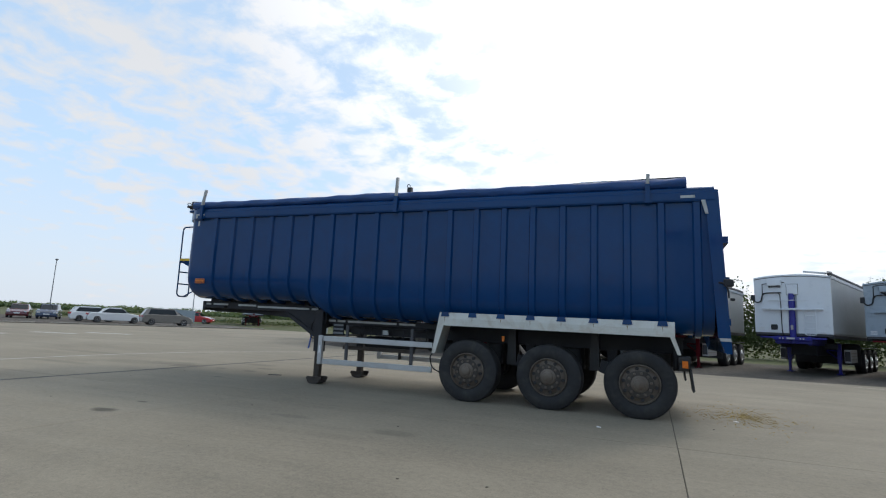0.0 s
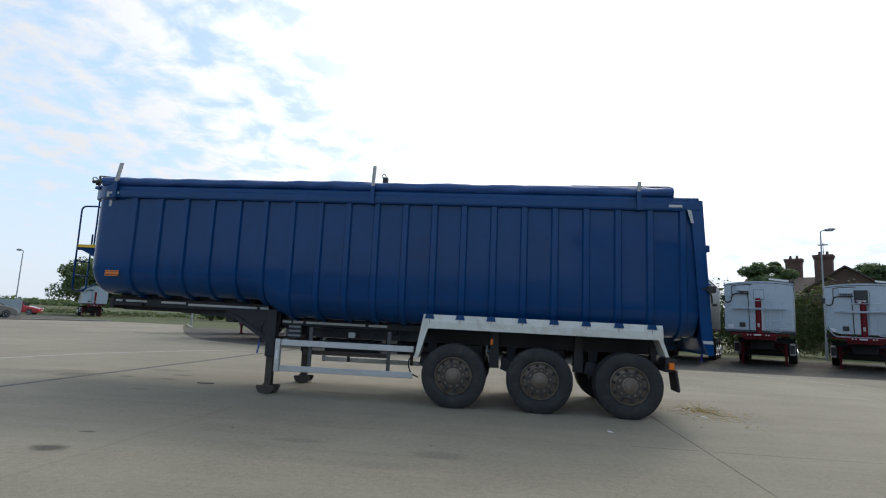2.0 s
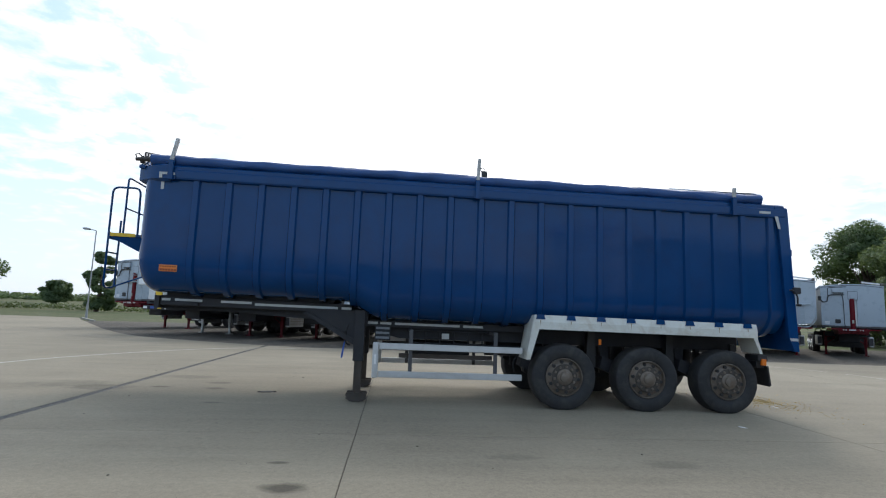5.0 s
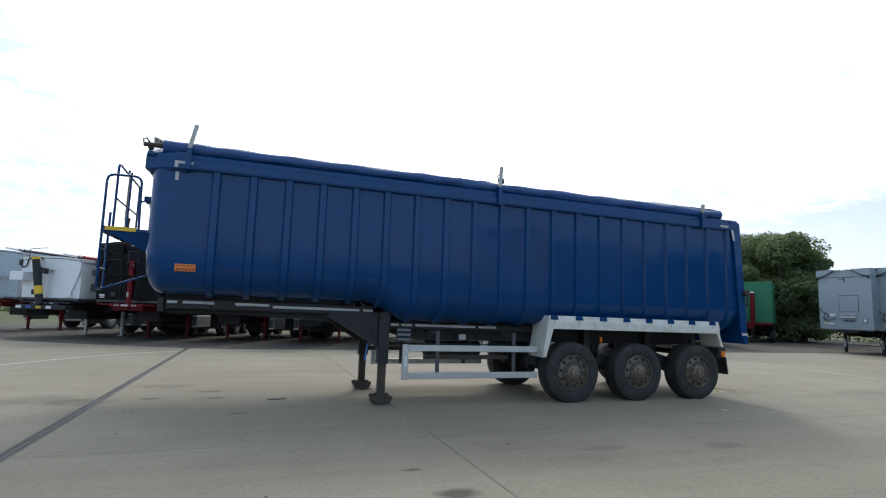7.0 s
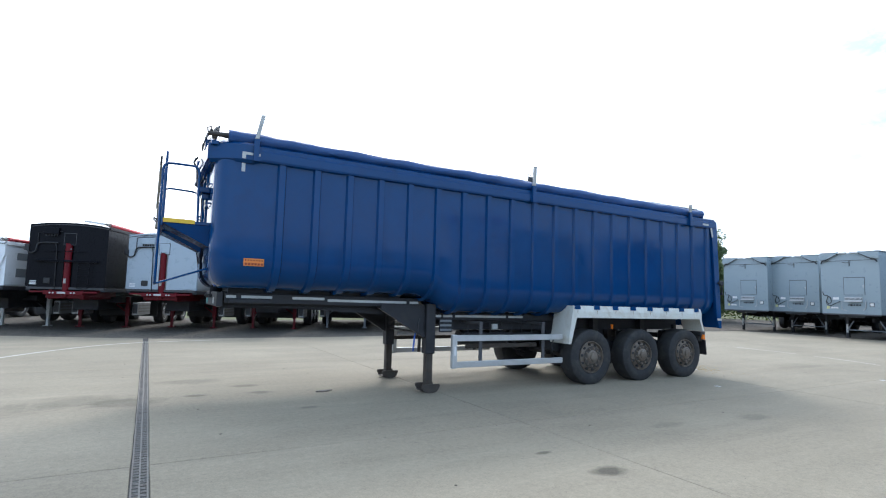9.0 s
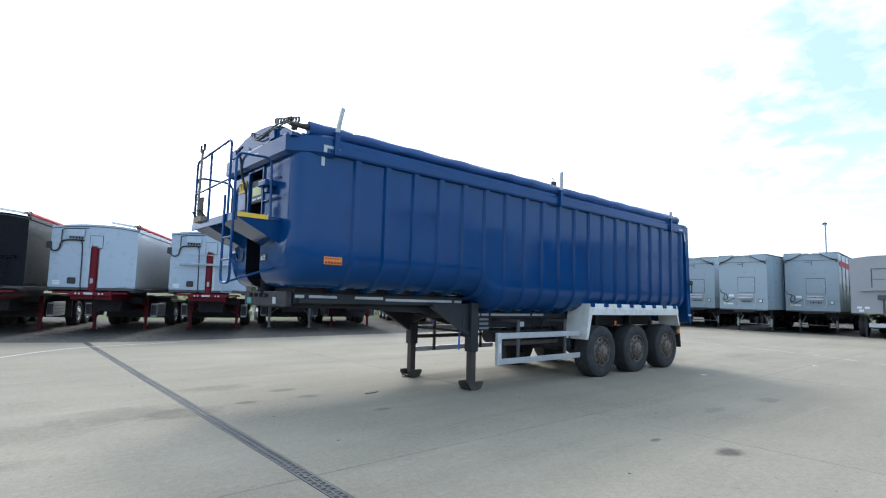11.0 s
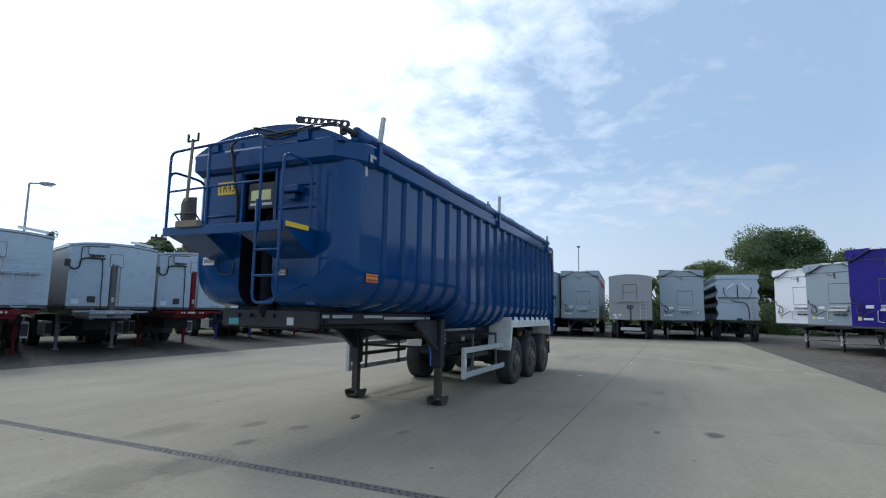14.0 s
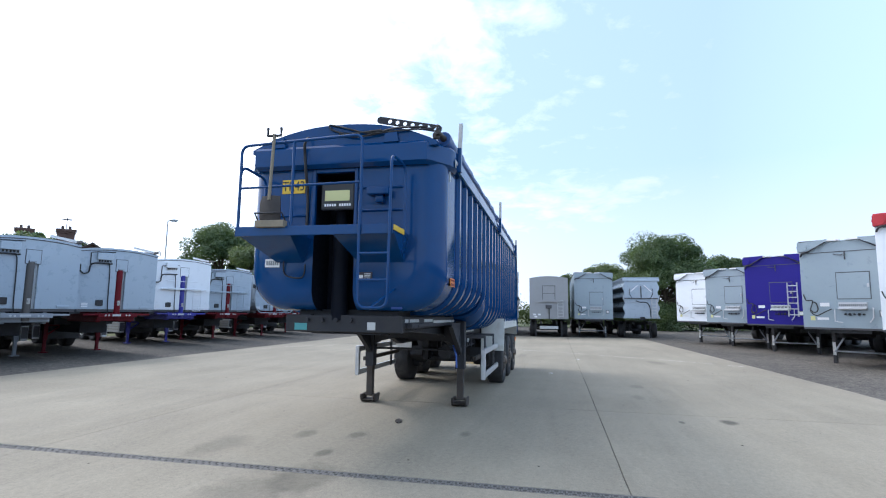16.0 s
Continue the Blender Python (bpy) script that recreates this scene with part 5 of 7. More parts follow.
        for k, m in enumerate((WHITE_INK, CRATE_BLUE, YELLOW, WHITE_INK)):
            bm = B()
            box(bm, -0.29, -0.28, 0.80 - k * 0.42, 1.02 - k * 0.42, 1.14, 1.24)
            part("beam_sticker", bm, m, top)
        bm = B()
        soft_box(bm, -0.28, 0.1, -1.05, 1.05, 1.10, 1.28, 0.02)
        part("beam_cover", bm, CHASSIS, top)
    else:
        bm = B()
        rod(bm, (0.05, 0.0, 1.2), (0.05, 0.0, zt - 0.62), 0.107, 0.107, 20)
        ram_ob = part("tipping_ram", bm, ram, top, "upright tipping ram", 40)
        bm = B()
        rod(bm, (-0.075, 0.0, 1.72), (-0.075, 0.0, 1.80), 0.035, 0.03, 8)
        box(bm, -0.08, -0.06, -0.04, 0.04, 1.68, 1.84)
        part("ram_valve", bm, GALV, ram_ob)
        bm = B()
        soft_box(bm, -0.02, 0.02, ya - 0.03, yb + 0.03, zt - 0.66, zt - 0.27, 0.006)
        card = part("ram_plate", bm, body, top)
        bm = B()
        box(bm, -0.012, 0.0, ya - 0.045, yb + 0.045, zt - 0.675, zt - 0.255)
        part("plate_edge", bm, GREY_TRIM, card)
        bm = B()
        prism(bm, [(0.05, 2.93), (0.05, 2.87), (0.09, 2.90)], "x", -0.026, -0.02)
        part("plate_arrow", bm, INK, card)
        for a, b, c in ((-0.13, 0.03, 2.885), (-0.13, -0.03, 2.845)):
            bm = B()
            box(bm, -0.025, -0.02, a, b, c, c + 0.022)
            part("lettering_bar", bm, STRIPE_GREY, card)
    # small fittings
    bm = B()
    soft_box(bm, -0.10, 0.0, 0.30, 0.78, zt - 0.32, zt - 0.09, 0.02)
    control = part("control_box", bm, body, top)
    bm = B()
    for k in range(5):
        rod(bm, (-0.06, 0.36 + k * 0.085, zt - 0.385), (-0.06, 0.36 + k * 0.085, zt - 0.325), 0.022, 0.026, 8)
    part("socket_row", bm, BLACK, control)
    bm = B()
    soft_box(bm, -0.05, 0.1, 1.22, 1.36, 2.78, 3.0, 0.015)
    part("coupling_box", bm, BLACK, top)
    bm = B()
    pipe(bm, smooth_path([(-0.02, 1.28, 2.82), (-0.07, 1.15, 2.70), (-0.06, 1.0, 2.76), (-0.05, 0.95, 2.98), (-0.06, 0.80, 3.06), (-0.06, 0.3, 3.07)], 5), 0.025, 7)
    part("coupling_hose", bm, HOSE, top, "black hose looped over the front", 60)
    bm = B()
    pipe(bm, smooth_path([(-0.03, 0.95, 2.98), (-0.03, 0.95, 3.30), (-0.03, 0.88, 3.42), (-0.03, 0.2, 3.47)], 5), 0.014, 6)
    part("top_hose", bm, HOSE, top, "", 60)
    bm = B()
    pipe(bm, smooth_path([(-0.05, 0.42, 3.07), (-0.04, 0.36, 2.95), (-0.03, 0.34, 2.5), (-0.03, 0.33, 1.7), (-0.03, 0.30, 1.46)], 5), 0.016, 6)
    part("drop_hose", bm, HOSE, top, "", 60)
    bm = B()
    soft_box(bm, -0.03, 0.0, 0.48, 0.70, 1.66, 1.86, 0.03)
    part("black_hatch", bm, BLACK, top)
    bm = B()
    for k in range(3):
        box(bm, -0.005, 0.0, 0.92, 1.12, 1.62 + k * 0.05, 1.65 + k * 0.05)
    part("white_label", bm, WHITE_INK, top)
    bm = B()
    soft_box(bm, -0.03, 0.0, -1.05, -0.72, 1.58, 1.66, 0.01)
    part("front_step", bm, body, top)
    if ladder:
        bm = B()
        pipe(bm, [(-0.12, 0.95, 2.46), (-0.12, -1.0, 2.46)], 0.022, 8)
        box(bm, -0.14, 0.0, -1.0, 0.95, 2.41, 2.435)
        pipe(bm, [(-0.1, 0.75, 2.78), (-0.1, -0.6, 2.78)], 0.013, 6)
        part("front_rail", bm, body, top)
        bm = B()
        pipe(bm, [(-0.14, -0.42, 2.46), (-0.14, -0.42, 1.50), (-0.14, -0.78, 1.50), (-0.14, -0.78, 2.46)], 0.015, 8, 0.08)
        for z in (1.72, 1.96, 2.2):
            pipe(bm, [(-0.14, -0.42, z), (-0.14, -0.78, z)], 0.012, 6)
        part("front_ladder", bm, body, top)
    if sign:
        bm = B()
        soft_box(bm, -0.04, -0.015, -0.17, 0.27, 2.75, 3.33, 0.02)
        board = part("black_sign", bm, BLACK, top, "black sign board")
        bm = B()
        box(bm, -0.045, -0.04, -0.11, 0.21, 2.88, 2.91)
        part("lettering_bar", bm, WHITE_INK, board)
        bm = B()
        box(bm, -0.045, -0.04, -0.06, 0.16, 2.82, 2.845)
        part("lettering_bar", bm, WHITE_INK, board)
        bm = B()
        pipe(bm, [(-0.06, 1.22, 2.9), (-0.06, 1.22, 1.75), (-0.06, 0.95, 1.42), (-0.06, -0.95, 1.42), (-0.06, -1.22, 1.75), (-0.06, -1.22, 2.3)], 0.022, 8, 0.15)
        part("frame_tube", bm, body, top)
    # cover and roll
    bm = B()
    rows = [[(xx, p, dome(p) - 0.02 + 0.012 * noise.noise(Vector((xx * 2, p * 2, x)))) for p in ys] for xx in [0.1 + (length - 0.1) * k / 20 for k in range(21)]]
    loft(bm, rows, closed=False, caps=False)
    part("cover_sheet", bm, cover if cover is not NAVY_CLOTH else body, top, "", 60)
    bm = B()
    rod(bm, (0.15, -1.20, zt + 0.09), (length, -1.20, zt + 0.09), 0.075, 0.075, 10)
    part("rolled_sheet", bm, cover, top, "rolled cover sheet", 40)
    bm = B()
    prism(bm, [(-0.42, zt + 0.235), (-1.12, zt + 0.14), (-1.12, zt + 0.07), (-0.42, zt + 0.165)], "x", 0.02, 0.10)
    part("sheet_arm", bm, WHITE_INK, top)
    bm = B()
    rod(bm, (-0.08, -1.2, zt + 0.09), (0.1, -1.2, zt + 0.09), 0.04, 0.05, 8)
    pipe(bm, smooth_path([(-0.05, -1.2, zt + 0.13), (-0.1, -1.28, zt + 0.08), (-0.05, -1.3, zt), (-0.03, -1.24, zt - 0.04)], 4), 0.012, 6)
    pipe(bm, smooth_path([(-0.05, -1.1, zt + 0.05), (-0.09, -1.2, zt + 0.16), (-0.05, -1.32, zt + 0.12), (-0.03, -1.3, zt + 0.02)], 4), 0.01, 6)
    part("roller_gear", bm, GALV_RUST, top, "", 60)
    # coloured front of the chassis
    bm = B()
    soft_box(bm, -0.10, 0.10, -1.06, 1.06, 1.345, 1.405, 0.01)
    soft_box(bm, -0.125, 0.10, -0.62, 0.62, 1.285, 1.418, 0.015)
    soft_box(bm, 0.02, 0.9, -0.60, 0.60, 1.16, 1.30, 0.015)
    beam = part("front_beam", bm, chassis, top)
    for p in (0.40, 0.30, -0.36, -0.26):
        bm = B()
        rod(bm, (-0.14, p, 1.35), (-0.12, p, 1.35), 0.03, 0.03, 8)
        part("beam_coupling", bm, ALUMINIUM, beam)
    bm = B()
    box(bm, -0.131, -0.125, -0.08, 0.18, 1.32, 1.385)
    part("beam_plate", bm, ALUMINIUM, beam)
    for s in (-1, 1):
        landing_leg(top, 3.05, s, REFLECT_WHITE if wedge else chassis if not steel_ram else GREY_CHASSIS, zt=1.22)
        bm = B()
        soft_box(bm, 0.1, 2.6, s * 0.5 - 0.055, s * 0.5 + 0.055, 1.12, zb - 0.02, 0.01)
        part("chassis_neck", bm, chassis, top)
        bm = B()
        soft_box(bm, 3.1, 4.4, min(s * 1.0, s * 1.22), max(s * 1.0, s * 1.22), 0.48, 1.0, 0.02)
        locker = part("side_locker", bm, ALUMINIUM, top)
        for z in (0.6, 0.72, 0.84):
            bm = B()
            box(bm, 3.15, 4.35, min(s * 1.22, s * 1.226), max(s * 1.22, s * 1.226), z, z + 0.05)
            part("locker_rib", bm, GALV, locker)
        bm = B()
        box(bm, 3.09, 3.1, min(s * 1.02, s * 1.2), max(s * 1.02, s * 1.2), 0.55, 0.93)
        part("locker_end", bm, GREY_TRIM, locker)
    bm = B()
    rod(bm, (3.05, -0.8, 0.95), (3.05, 0.8, 0.95), 0.03, 0.03, 8)
    part("leg_cross_bar", bm, chassis, top)
    for s in (-1, 1):
        bm = B()
        rod(bm, (3.0, s * 0.82, 0.62), (3.0, s * 0.15, 1.12), 0.028, 0.028, 8)
        part("leg_strut", bm, chassis, top)
    # Added dark block and cross plate, standing in for shade under the trailer.
    bm = B()
    soft_box(bm, 1.5, 4.6, -0.44, 0.44, 0.72, 1.50, 0.03)
    soft_box(bm, 2.2, 2.35, -0.95, 0.95, 1.0, 1.2, 0.01)
    part("kingpin_plate", bm, CHASSIS, top)
    bm = B()
    soft_box(bm, length - 4.1, length - 4.05, -1.2, 1.2, 0.35, 1.2, 0.01)
    part("spray_flap", bm, BLACK, top)
    running_gear(top, (length - 3.3, length - 2.0, length - 0.7), CHASSIS)
    return top


SILVER = "silver tipping trailer with red chassis and red ram"
tipper(-50.3, 57.0, 44, "silver tipping trailer with red chassis parked far off on grass", SILVER_BODY, MILL, RED_CHASSIS, RED_CHASSIS, NAVY_CLOTH)
tipper(-19.1, 28.7, -24, SILVER + ", white ladder", SILVER_BODY, MILL, RED_CHASSIS, RED_CHASSIS, NAVY_CLOTH, ladder=True)
tipper(-15.6, 24.4, -26, "white wedge-fronted tipping trailer with grey-striped sides, leaning dark ram", WHITE_BODY, WHITE_BODY, CHASSIS, CHASSIS, RED_CLOTH, stripes=True, wedge=True, zt=3.04)
tipper(-12.63, 23.15, -20, "black tipping trailer with red rolled sheet on red chassis", BLACK_BODY, BLACK_BODY, RED_CHASSIS, RED_CHASSIS, RED_CLOTH, ladder=True, zt=3.68)
tipper(-9.72, 22.6, -26, SILVER + ", red sheet rolled", SILVER_BODY, MILL, RED_CHASSIS, RED_CHASSIS, RED_CLOTH)
tipper(-6.42, 21.6, -22, SILVER + ", white ladder", SILVER_BODY, MILL, RED_CHASSIS, RED_CHASSIS, NAVY_CLOTH, ladder=True)
tipper(-3.0, 21.75, -20, "pale silver tipping trailer on grey chassis with bare steel ram", SILVER_BODY, MILL, GREY_CHASSIS, STEEL_RAM, NAVY_CLOTH, steel_ram=True)
tipper(0.0, 21.6, -20, SILVER, SILVER_BODY, MILL, RED_CHASSIS, RED_CHASSIS, NAVY_CLOTH)
tipper(5.0, 23.1, -25, "white tipping trailer on blue chassis with blue ram and ladder", WHITE_BODY, MILL, BLUE_CHASSIS, BLUE_CHASSIS, NAVY_CLOTH, ladder=True, zt=3.66)
tipper(8.6, 23.3, -27.5, SILVER + ", white ladder", SILVER_BODY, MILL, RED_CHASSIS, RED_CHASSIS, NAVY_CLOTH, ladder=True)
tipper(12.4, 22.85, -31, "round-bottomed silver tipping trailer with black sign on red chassis", SILVER_BODY, SILVER_BODY, RED_CHASSIS, RED_CHASSIS, NAVY_CLOTH, ladder=True, sign=True, rounded=True)
tipper(16.9, 24.0, -36, SILVER, SILVER_BODY, MILL, RED_CHASSIS, RED_CHASSIS, NAVY_CLOTH)


def moving_floor(x, y, yaw, label, body, side, zt=3.72, zb=1.24, hood=True, length=12.5, ladder=False, band=None, red_hood=False):
    """A tall box trailer seen from its front: access door, hose loops, roof folded over two end drums."""
    top = thing("box_trailer", pose(x, y, -0.018, 0, 0, 90 + yaw), label, "trailer", "parked moving-floor trailers")
    hw = 1.25
    bm = B()
    soft_box(bm, 0.05, length, -hw + 0.012, hw - 0.012, zb, zt - 0.06, 0.02)
    hull = part("body", bm, side, top)
    for s in (-1, 1):
        for k in range(9):
            xx = 1.2 + k * (length - 1.6) / 8
            bm = B()
            box(bm, xx - 0.03, xx + 0.03, min(s * (hw - 0.012), s * (hw + 0.01)), max(s * (hw - 0.012), s * (hw + 0.01)), zb + 0.1, zt - 0.12)
            part("side_post", bm, side, hull)
    if band:
        bm = B()
        box(bm, 0.3, length - 0.3, -hw - 0.014, -hw - 0.010, zt - 0.75, zt - 0.45)
        part("red_band", bm, band, hull, "faded red and white lettering band")
    bm = B()
    soft_box(bm, 0.0, 0.06, -hw, hw, zb, zt - (0.40 if hood else 0.1), 0.012)
    front = part("front_wall", bm, body, top)
    bm = B()
    box(bm, -0.006, 0.02, -hw + 0.012, hw - 0.012, zb - 0.05, zb + 0.012)
    part("front_sill", bm, GREY_TRIM, top)
    if hood:
        bm = B()
        zh = zt - 0.42
        prism(bm, [(-1.02, zh), (1.02, zh), (0.5, zt - 0.10), (0.0, zt - 0.06), (-0.5, zt - 0.10)], "x", 0.0, 0.1)
        part("gable", bm, body, top)
        for s in (-1, 1):
            bm = B()
            prism(bm, [(s * 1.27, zh + 0.04), (s * 1.27, zt - 0.06), (s * 0.42, zt), (s * 0.42, zt - 0.07), (s * 1.0, zh + 0.06)], "x", -0.09, 0.14)
            part("roof_flap", bm, body if not red_hood else RED_CLOTH, top)
            bm = B()
            rod(bm, (-0.11, s * 1.13, zh + 0.2), (0.2, s * 1.13, zh + 0.2), 0.15, 0.15, 20)
            part("end_drum", bm, body if not red_hood else RED_CLOTH, top, "", 40)
            bm = B()
            pipe(bm, [(-0.10, s * 0.98, zh + 0.02), (-0.10, s * 0.45, zt - 0.09)], 0.018, 6)
            pipe(bm, smooth_path([(-0.06, s * 1.2, zh - 0.12), (-0.1, s * 1.12, zh + 0.0), (-0.1, s * 0.95, zh + 0.03)], 4), 0.03, 6)
            part("roof_strut", bm, CHASSIS, top)
            bm = B()
            soft_box(bm, 0.0, length, min(s * 0.5, s * 1.27), max(s * 0.5, s * 1.27), zt - 0.06, zt, 0.015)
            part("roof_cover", bm, GREY_TRIM if not red_hood else RED_CLOTH, top)
        for a in (-0.42, 0.08):
            bm = B()
            soft_box(bm, -0.10, 0.05, a, a + 0.34, zt - 0.075, zt - 0.02, 0.01)
            part("roof_hinge", bm, WHITE_INK, top)
        bm = B()
        box(bm, -0.012, 0.0, -1.05, 1.05, zh - 0.02, zh)
        pipe(bm, [(-0.03, -0.03, zh - 0.02), (-0.03, -0.03, zh - 0.28)], 0.018, 6)
        pipe(bm, smooth_path([(-0.03, 0.28, zh - 0.08), (-0.04, 0.12, zh - 0.12), (-0.03, 0.0, zh - 0.10)], 4), 0.012, 6)
        part("front_tee", bm, GREY_TRIM, top)
    # access door
    dz0, dz1, dy0, dy1 = zb + 0.95, zb + 1.78, -0.62, 0.24
    bm = B()
    soft_box(bm, -0.018, 0.0, dy0, dy1, dz0, dz1, 0.006)
    door = part("access_door", bm, body, top)
    bm = B()
    for a, b, c, d in ((dy0 - 0.018, dy1 + 0.018, dz1, dz1 + 0.03), (dy0 - 0.018, dy1 + 0.018, dz0 - 0.014, dz0), (dy0 - 0.018, dy0, dz0, dz1), (dy1, dy1 + 0.018, dz0, dz1)):
        box(bm, -0.014, 0.0, a, b, c, d)
    part("door_seal", bm, DOOR_EDGE, door)
    bm = B()
    soft_box(bm, -0.06, -0.018, dy0 + 0.01, dy0 + 0.06, (dz0 + dz1) / 2 - 0.06, (dz0 + dz1) / 2 + 0.06, 0.008)
    part("door_latch", bm, ALUMINIUM, door)
    # step tread, couplings, hoses, stickers
    bm = B()
    soft_box(bm, -0.16, 0.0, -0.52, 0.22, zb + 0.60, zb + 0.66, 0.01)
    box(bm, -0.05, 0.0, -0.52, 0.22, zb + 0.66, zb + 0.83)
    tread = part("step_tread", bm, ALUMINIUM, top)
    # Dark patches on the solid tread stand in for its shaded perforations.
    for k in range(14):
        bm = B()
        box(bm, -0.055, -0.05, -0.505 + k * 0.052, -0.475 + k * 0.052, zb + 0.70, zb + 0.78)
        part("tread_hole", bm, DOOR_EDGE, tread)
    for k in range(5):
        bm = B()
        rod(bm, (-0.06, 0.06 - k * 0.12, zb + 0.45), (0.0, 0.06 - k * 0.12, zb + 0.45), 0.042 if k % 2 else 0.03, 0.042 if k % 2 else 0.03, 10)
        part("air_coupling", bm, CHASSIS, top)
    bm = B()
    pipe(bm, smooth_path([(0.0, 1.2, zb + 1.1), (-0.08, 1.1, zb + 0.9), (-0.1, 0.92, zb + 0.88), (-0.14, 0.98, zb + 0.55), (-0.12, 0.82, zb + 0.4), (-0.1, 0.62, zb + 0.5), (-0.03, 0.42, zb + 0.62)], 5), 0.017, 7)
    pipe(bm, smooth_path([(-0.03, 0.95, zb + 0.85), (-0.1, 0.82, zb + 0.8), (-0.1, 0.78, zb + 0.58), (-0.08, 0.9, zb + 0.5), (-0.03, 1.02, zb + 0.6)], 5), 0.018, 6)
    part("hose_loop", bm, HOSE, top, "black hydraulic hose loop", 60)
    bm = B()
    box(bm, -0.006, 0.0, 0.90, 1.03, zb + 0.24, zb + 0.38)
    part("yellow_sticker", bm, PALE_YELLOW, top)
    for a, b, c, d in ((0.52, 0.84, 0.26, 0.34), (0.48, 0.74, 0.70, 0.82)):
        bm = B()
        box(bm, -0.006, 0.0, a, b, zb + c, zb + d)
        part("white_label", bm, WHITE_INK, top)
    bm = B()
    soft_box(bm, -0.02, 0.0, -1.0, -0.80, zb + 0.38, zb + 0.58, 0.01)
    lamp = part("lamp_frame", bm, DOOR_EDGE, top)
    bm = B()
    box(bm, -0.026, -0.02, -0.97, -0.83, zb + 0.41, zb + 0.55)
    part("lamp_lens", bm, PAPER, lamp)
    bm = B()
    pipe(bm, [(-0.03, -0.66, zb + 0.66), (-0.05, -0.66, zb + 0.35), (-0.05, -0.56, zb + 0.2)], 0.018, 6)
    part("support_bar", bm, ALUMINIUM, top)
    bm = B()
    pipe(bm, [(-0.03, 0.34, zb + 0.62), (-0.05, 0.34, zb + 0.22), (-0.05, 0.14, zb + 0.18)], 0.018, 6)
    part("support_bar", bm, ALUMINIUM, top)
    if ladder:
        bm = B()
        for s in (-0.92, -0.56):
            pipe(bm, [(-0.32, s, zb + 0.35), (-0.32, s, zb + 1.75)], 0.025, 6)
        for k in range(6):
            pipe(bm, [(-0.32, -0.92, zb + 0.42 + k * 0.24), (-0.32, -0.56, zb + 0.42 + k * 0.24)], 0.02, 6)
        part("hung_ladder", bm, ALUMINIUM, top)
    # landing frame
    for s in (-1, 1):
        bm = B()
        soft_box(bm, 1.6, 1.74, s * 0.88 - 0.06, s * 0.88 + 0.06, 0.0, zb, 0.01)
        leg = part("landing_leg", bm, BLACK, top)
        bm = B()
        box(bm, 1.58, 1.6, s * 0.88 - 0.045, s * 0.88 + 0.045, 0.28, 0.72)
        part("leg_reflector", bm, REFLECT_WHITE, leg)
        bm = B()
        pipe(bm, [(1.55, s * 0.84, 0.42), (1.55, s * 0.42, zb - 0.1)], 0.03, 8)
        part("leg_brace", bm, GREY_CHASSIS, leg)
    bm = B()
    pipe(bm, [(1.55, -0.86, 0.42), (1.55, 0.86, 0.42)], 0.028, 8)
    pipe(bm, [(1.55, -0.45, zb - 0.12), (1.55, 0.45, zb - 0.12)], 0.028, 8)
    part("leg_cross_bar", bm, GREY_CHASSIS, top)
    bm = B()
    soft_box(bm, 0.1, length - 0.2, -0.55, 0.55, zb - 0.16, zb - 0.002, 0.01)
    part("subframe", bm, BLACK, top)
    running_gear(top, (length - 4.2, length - 2.9, length - 1.6), BLACK, False, rail_z=(0.82, 1.05), x0=1.0)
    return top


GREY_LABEL = "pale blue-grey moving-floor trailer with small front door"
moving_floor(21.3, 19.6, -83, GREY_LABEL, GREY_BODY, GREY_BODY, zt=4.42)
moving_floor(22.2, 17.3, -87, GREY_LABEL, GREY_BODY, GREY_BODY, zt=4.46)
moving_floor(19.9, 13.6, -91, GREY_LABEL, GREY_BODY, GREY_BODY, zt=4.30)
moving_floor(22.2, 10.9, -85, GREY_LABEL + ", red side band", GREY_BODY, GREY_BODY, zt=4.46, band=RED_CLOTH)
moving_floor(21.6, 4.6, -90, GREY_LABEL, GREY_BODY, GREY_BODY, zt=4.38)
moving_floor(16.7, -0.65, -136, "white moving-floor trailer with folded roof flaps", WHITE_BODY, WHITE_BODY, zt=3.98)
moving_floor(13.4, -1.4, -136, GREY_LABEL, GREY_BODY, GREY_BODY, zt=3.96)
moving_floor(9.9, -2.2, -132, "violet-blue moving-floor trailer with aluminium ladder hung in front", PURPLE_BODY, PURPLE_BODY, zt=4.22, ladder=True)
moving_floor(4.1, -2.1, -130, GREY_LABEL, GREY_BODY, GREY_BODY, zt=4.15)
moving_floor(1.4, -3.0, -130, "white moving-floor trailer with a red cover over its roof", WHITE_BODY, WHITE_BODY, zt=4.6, red_hood=True)


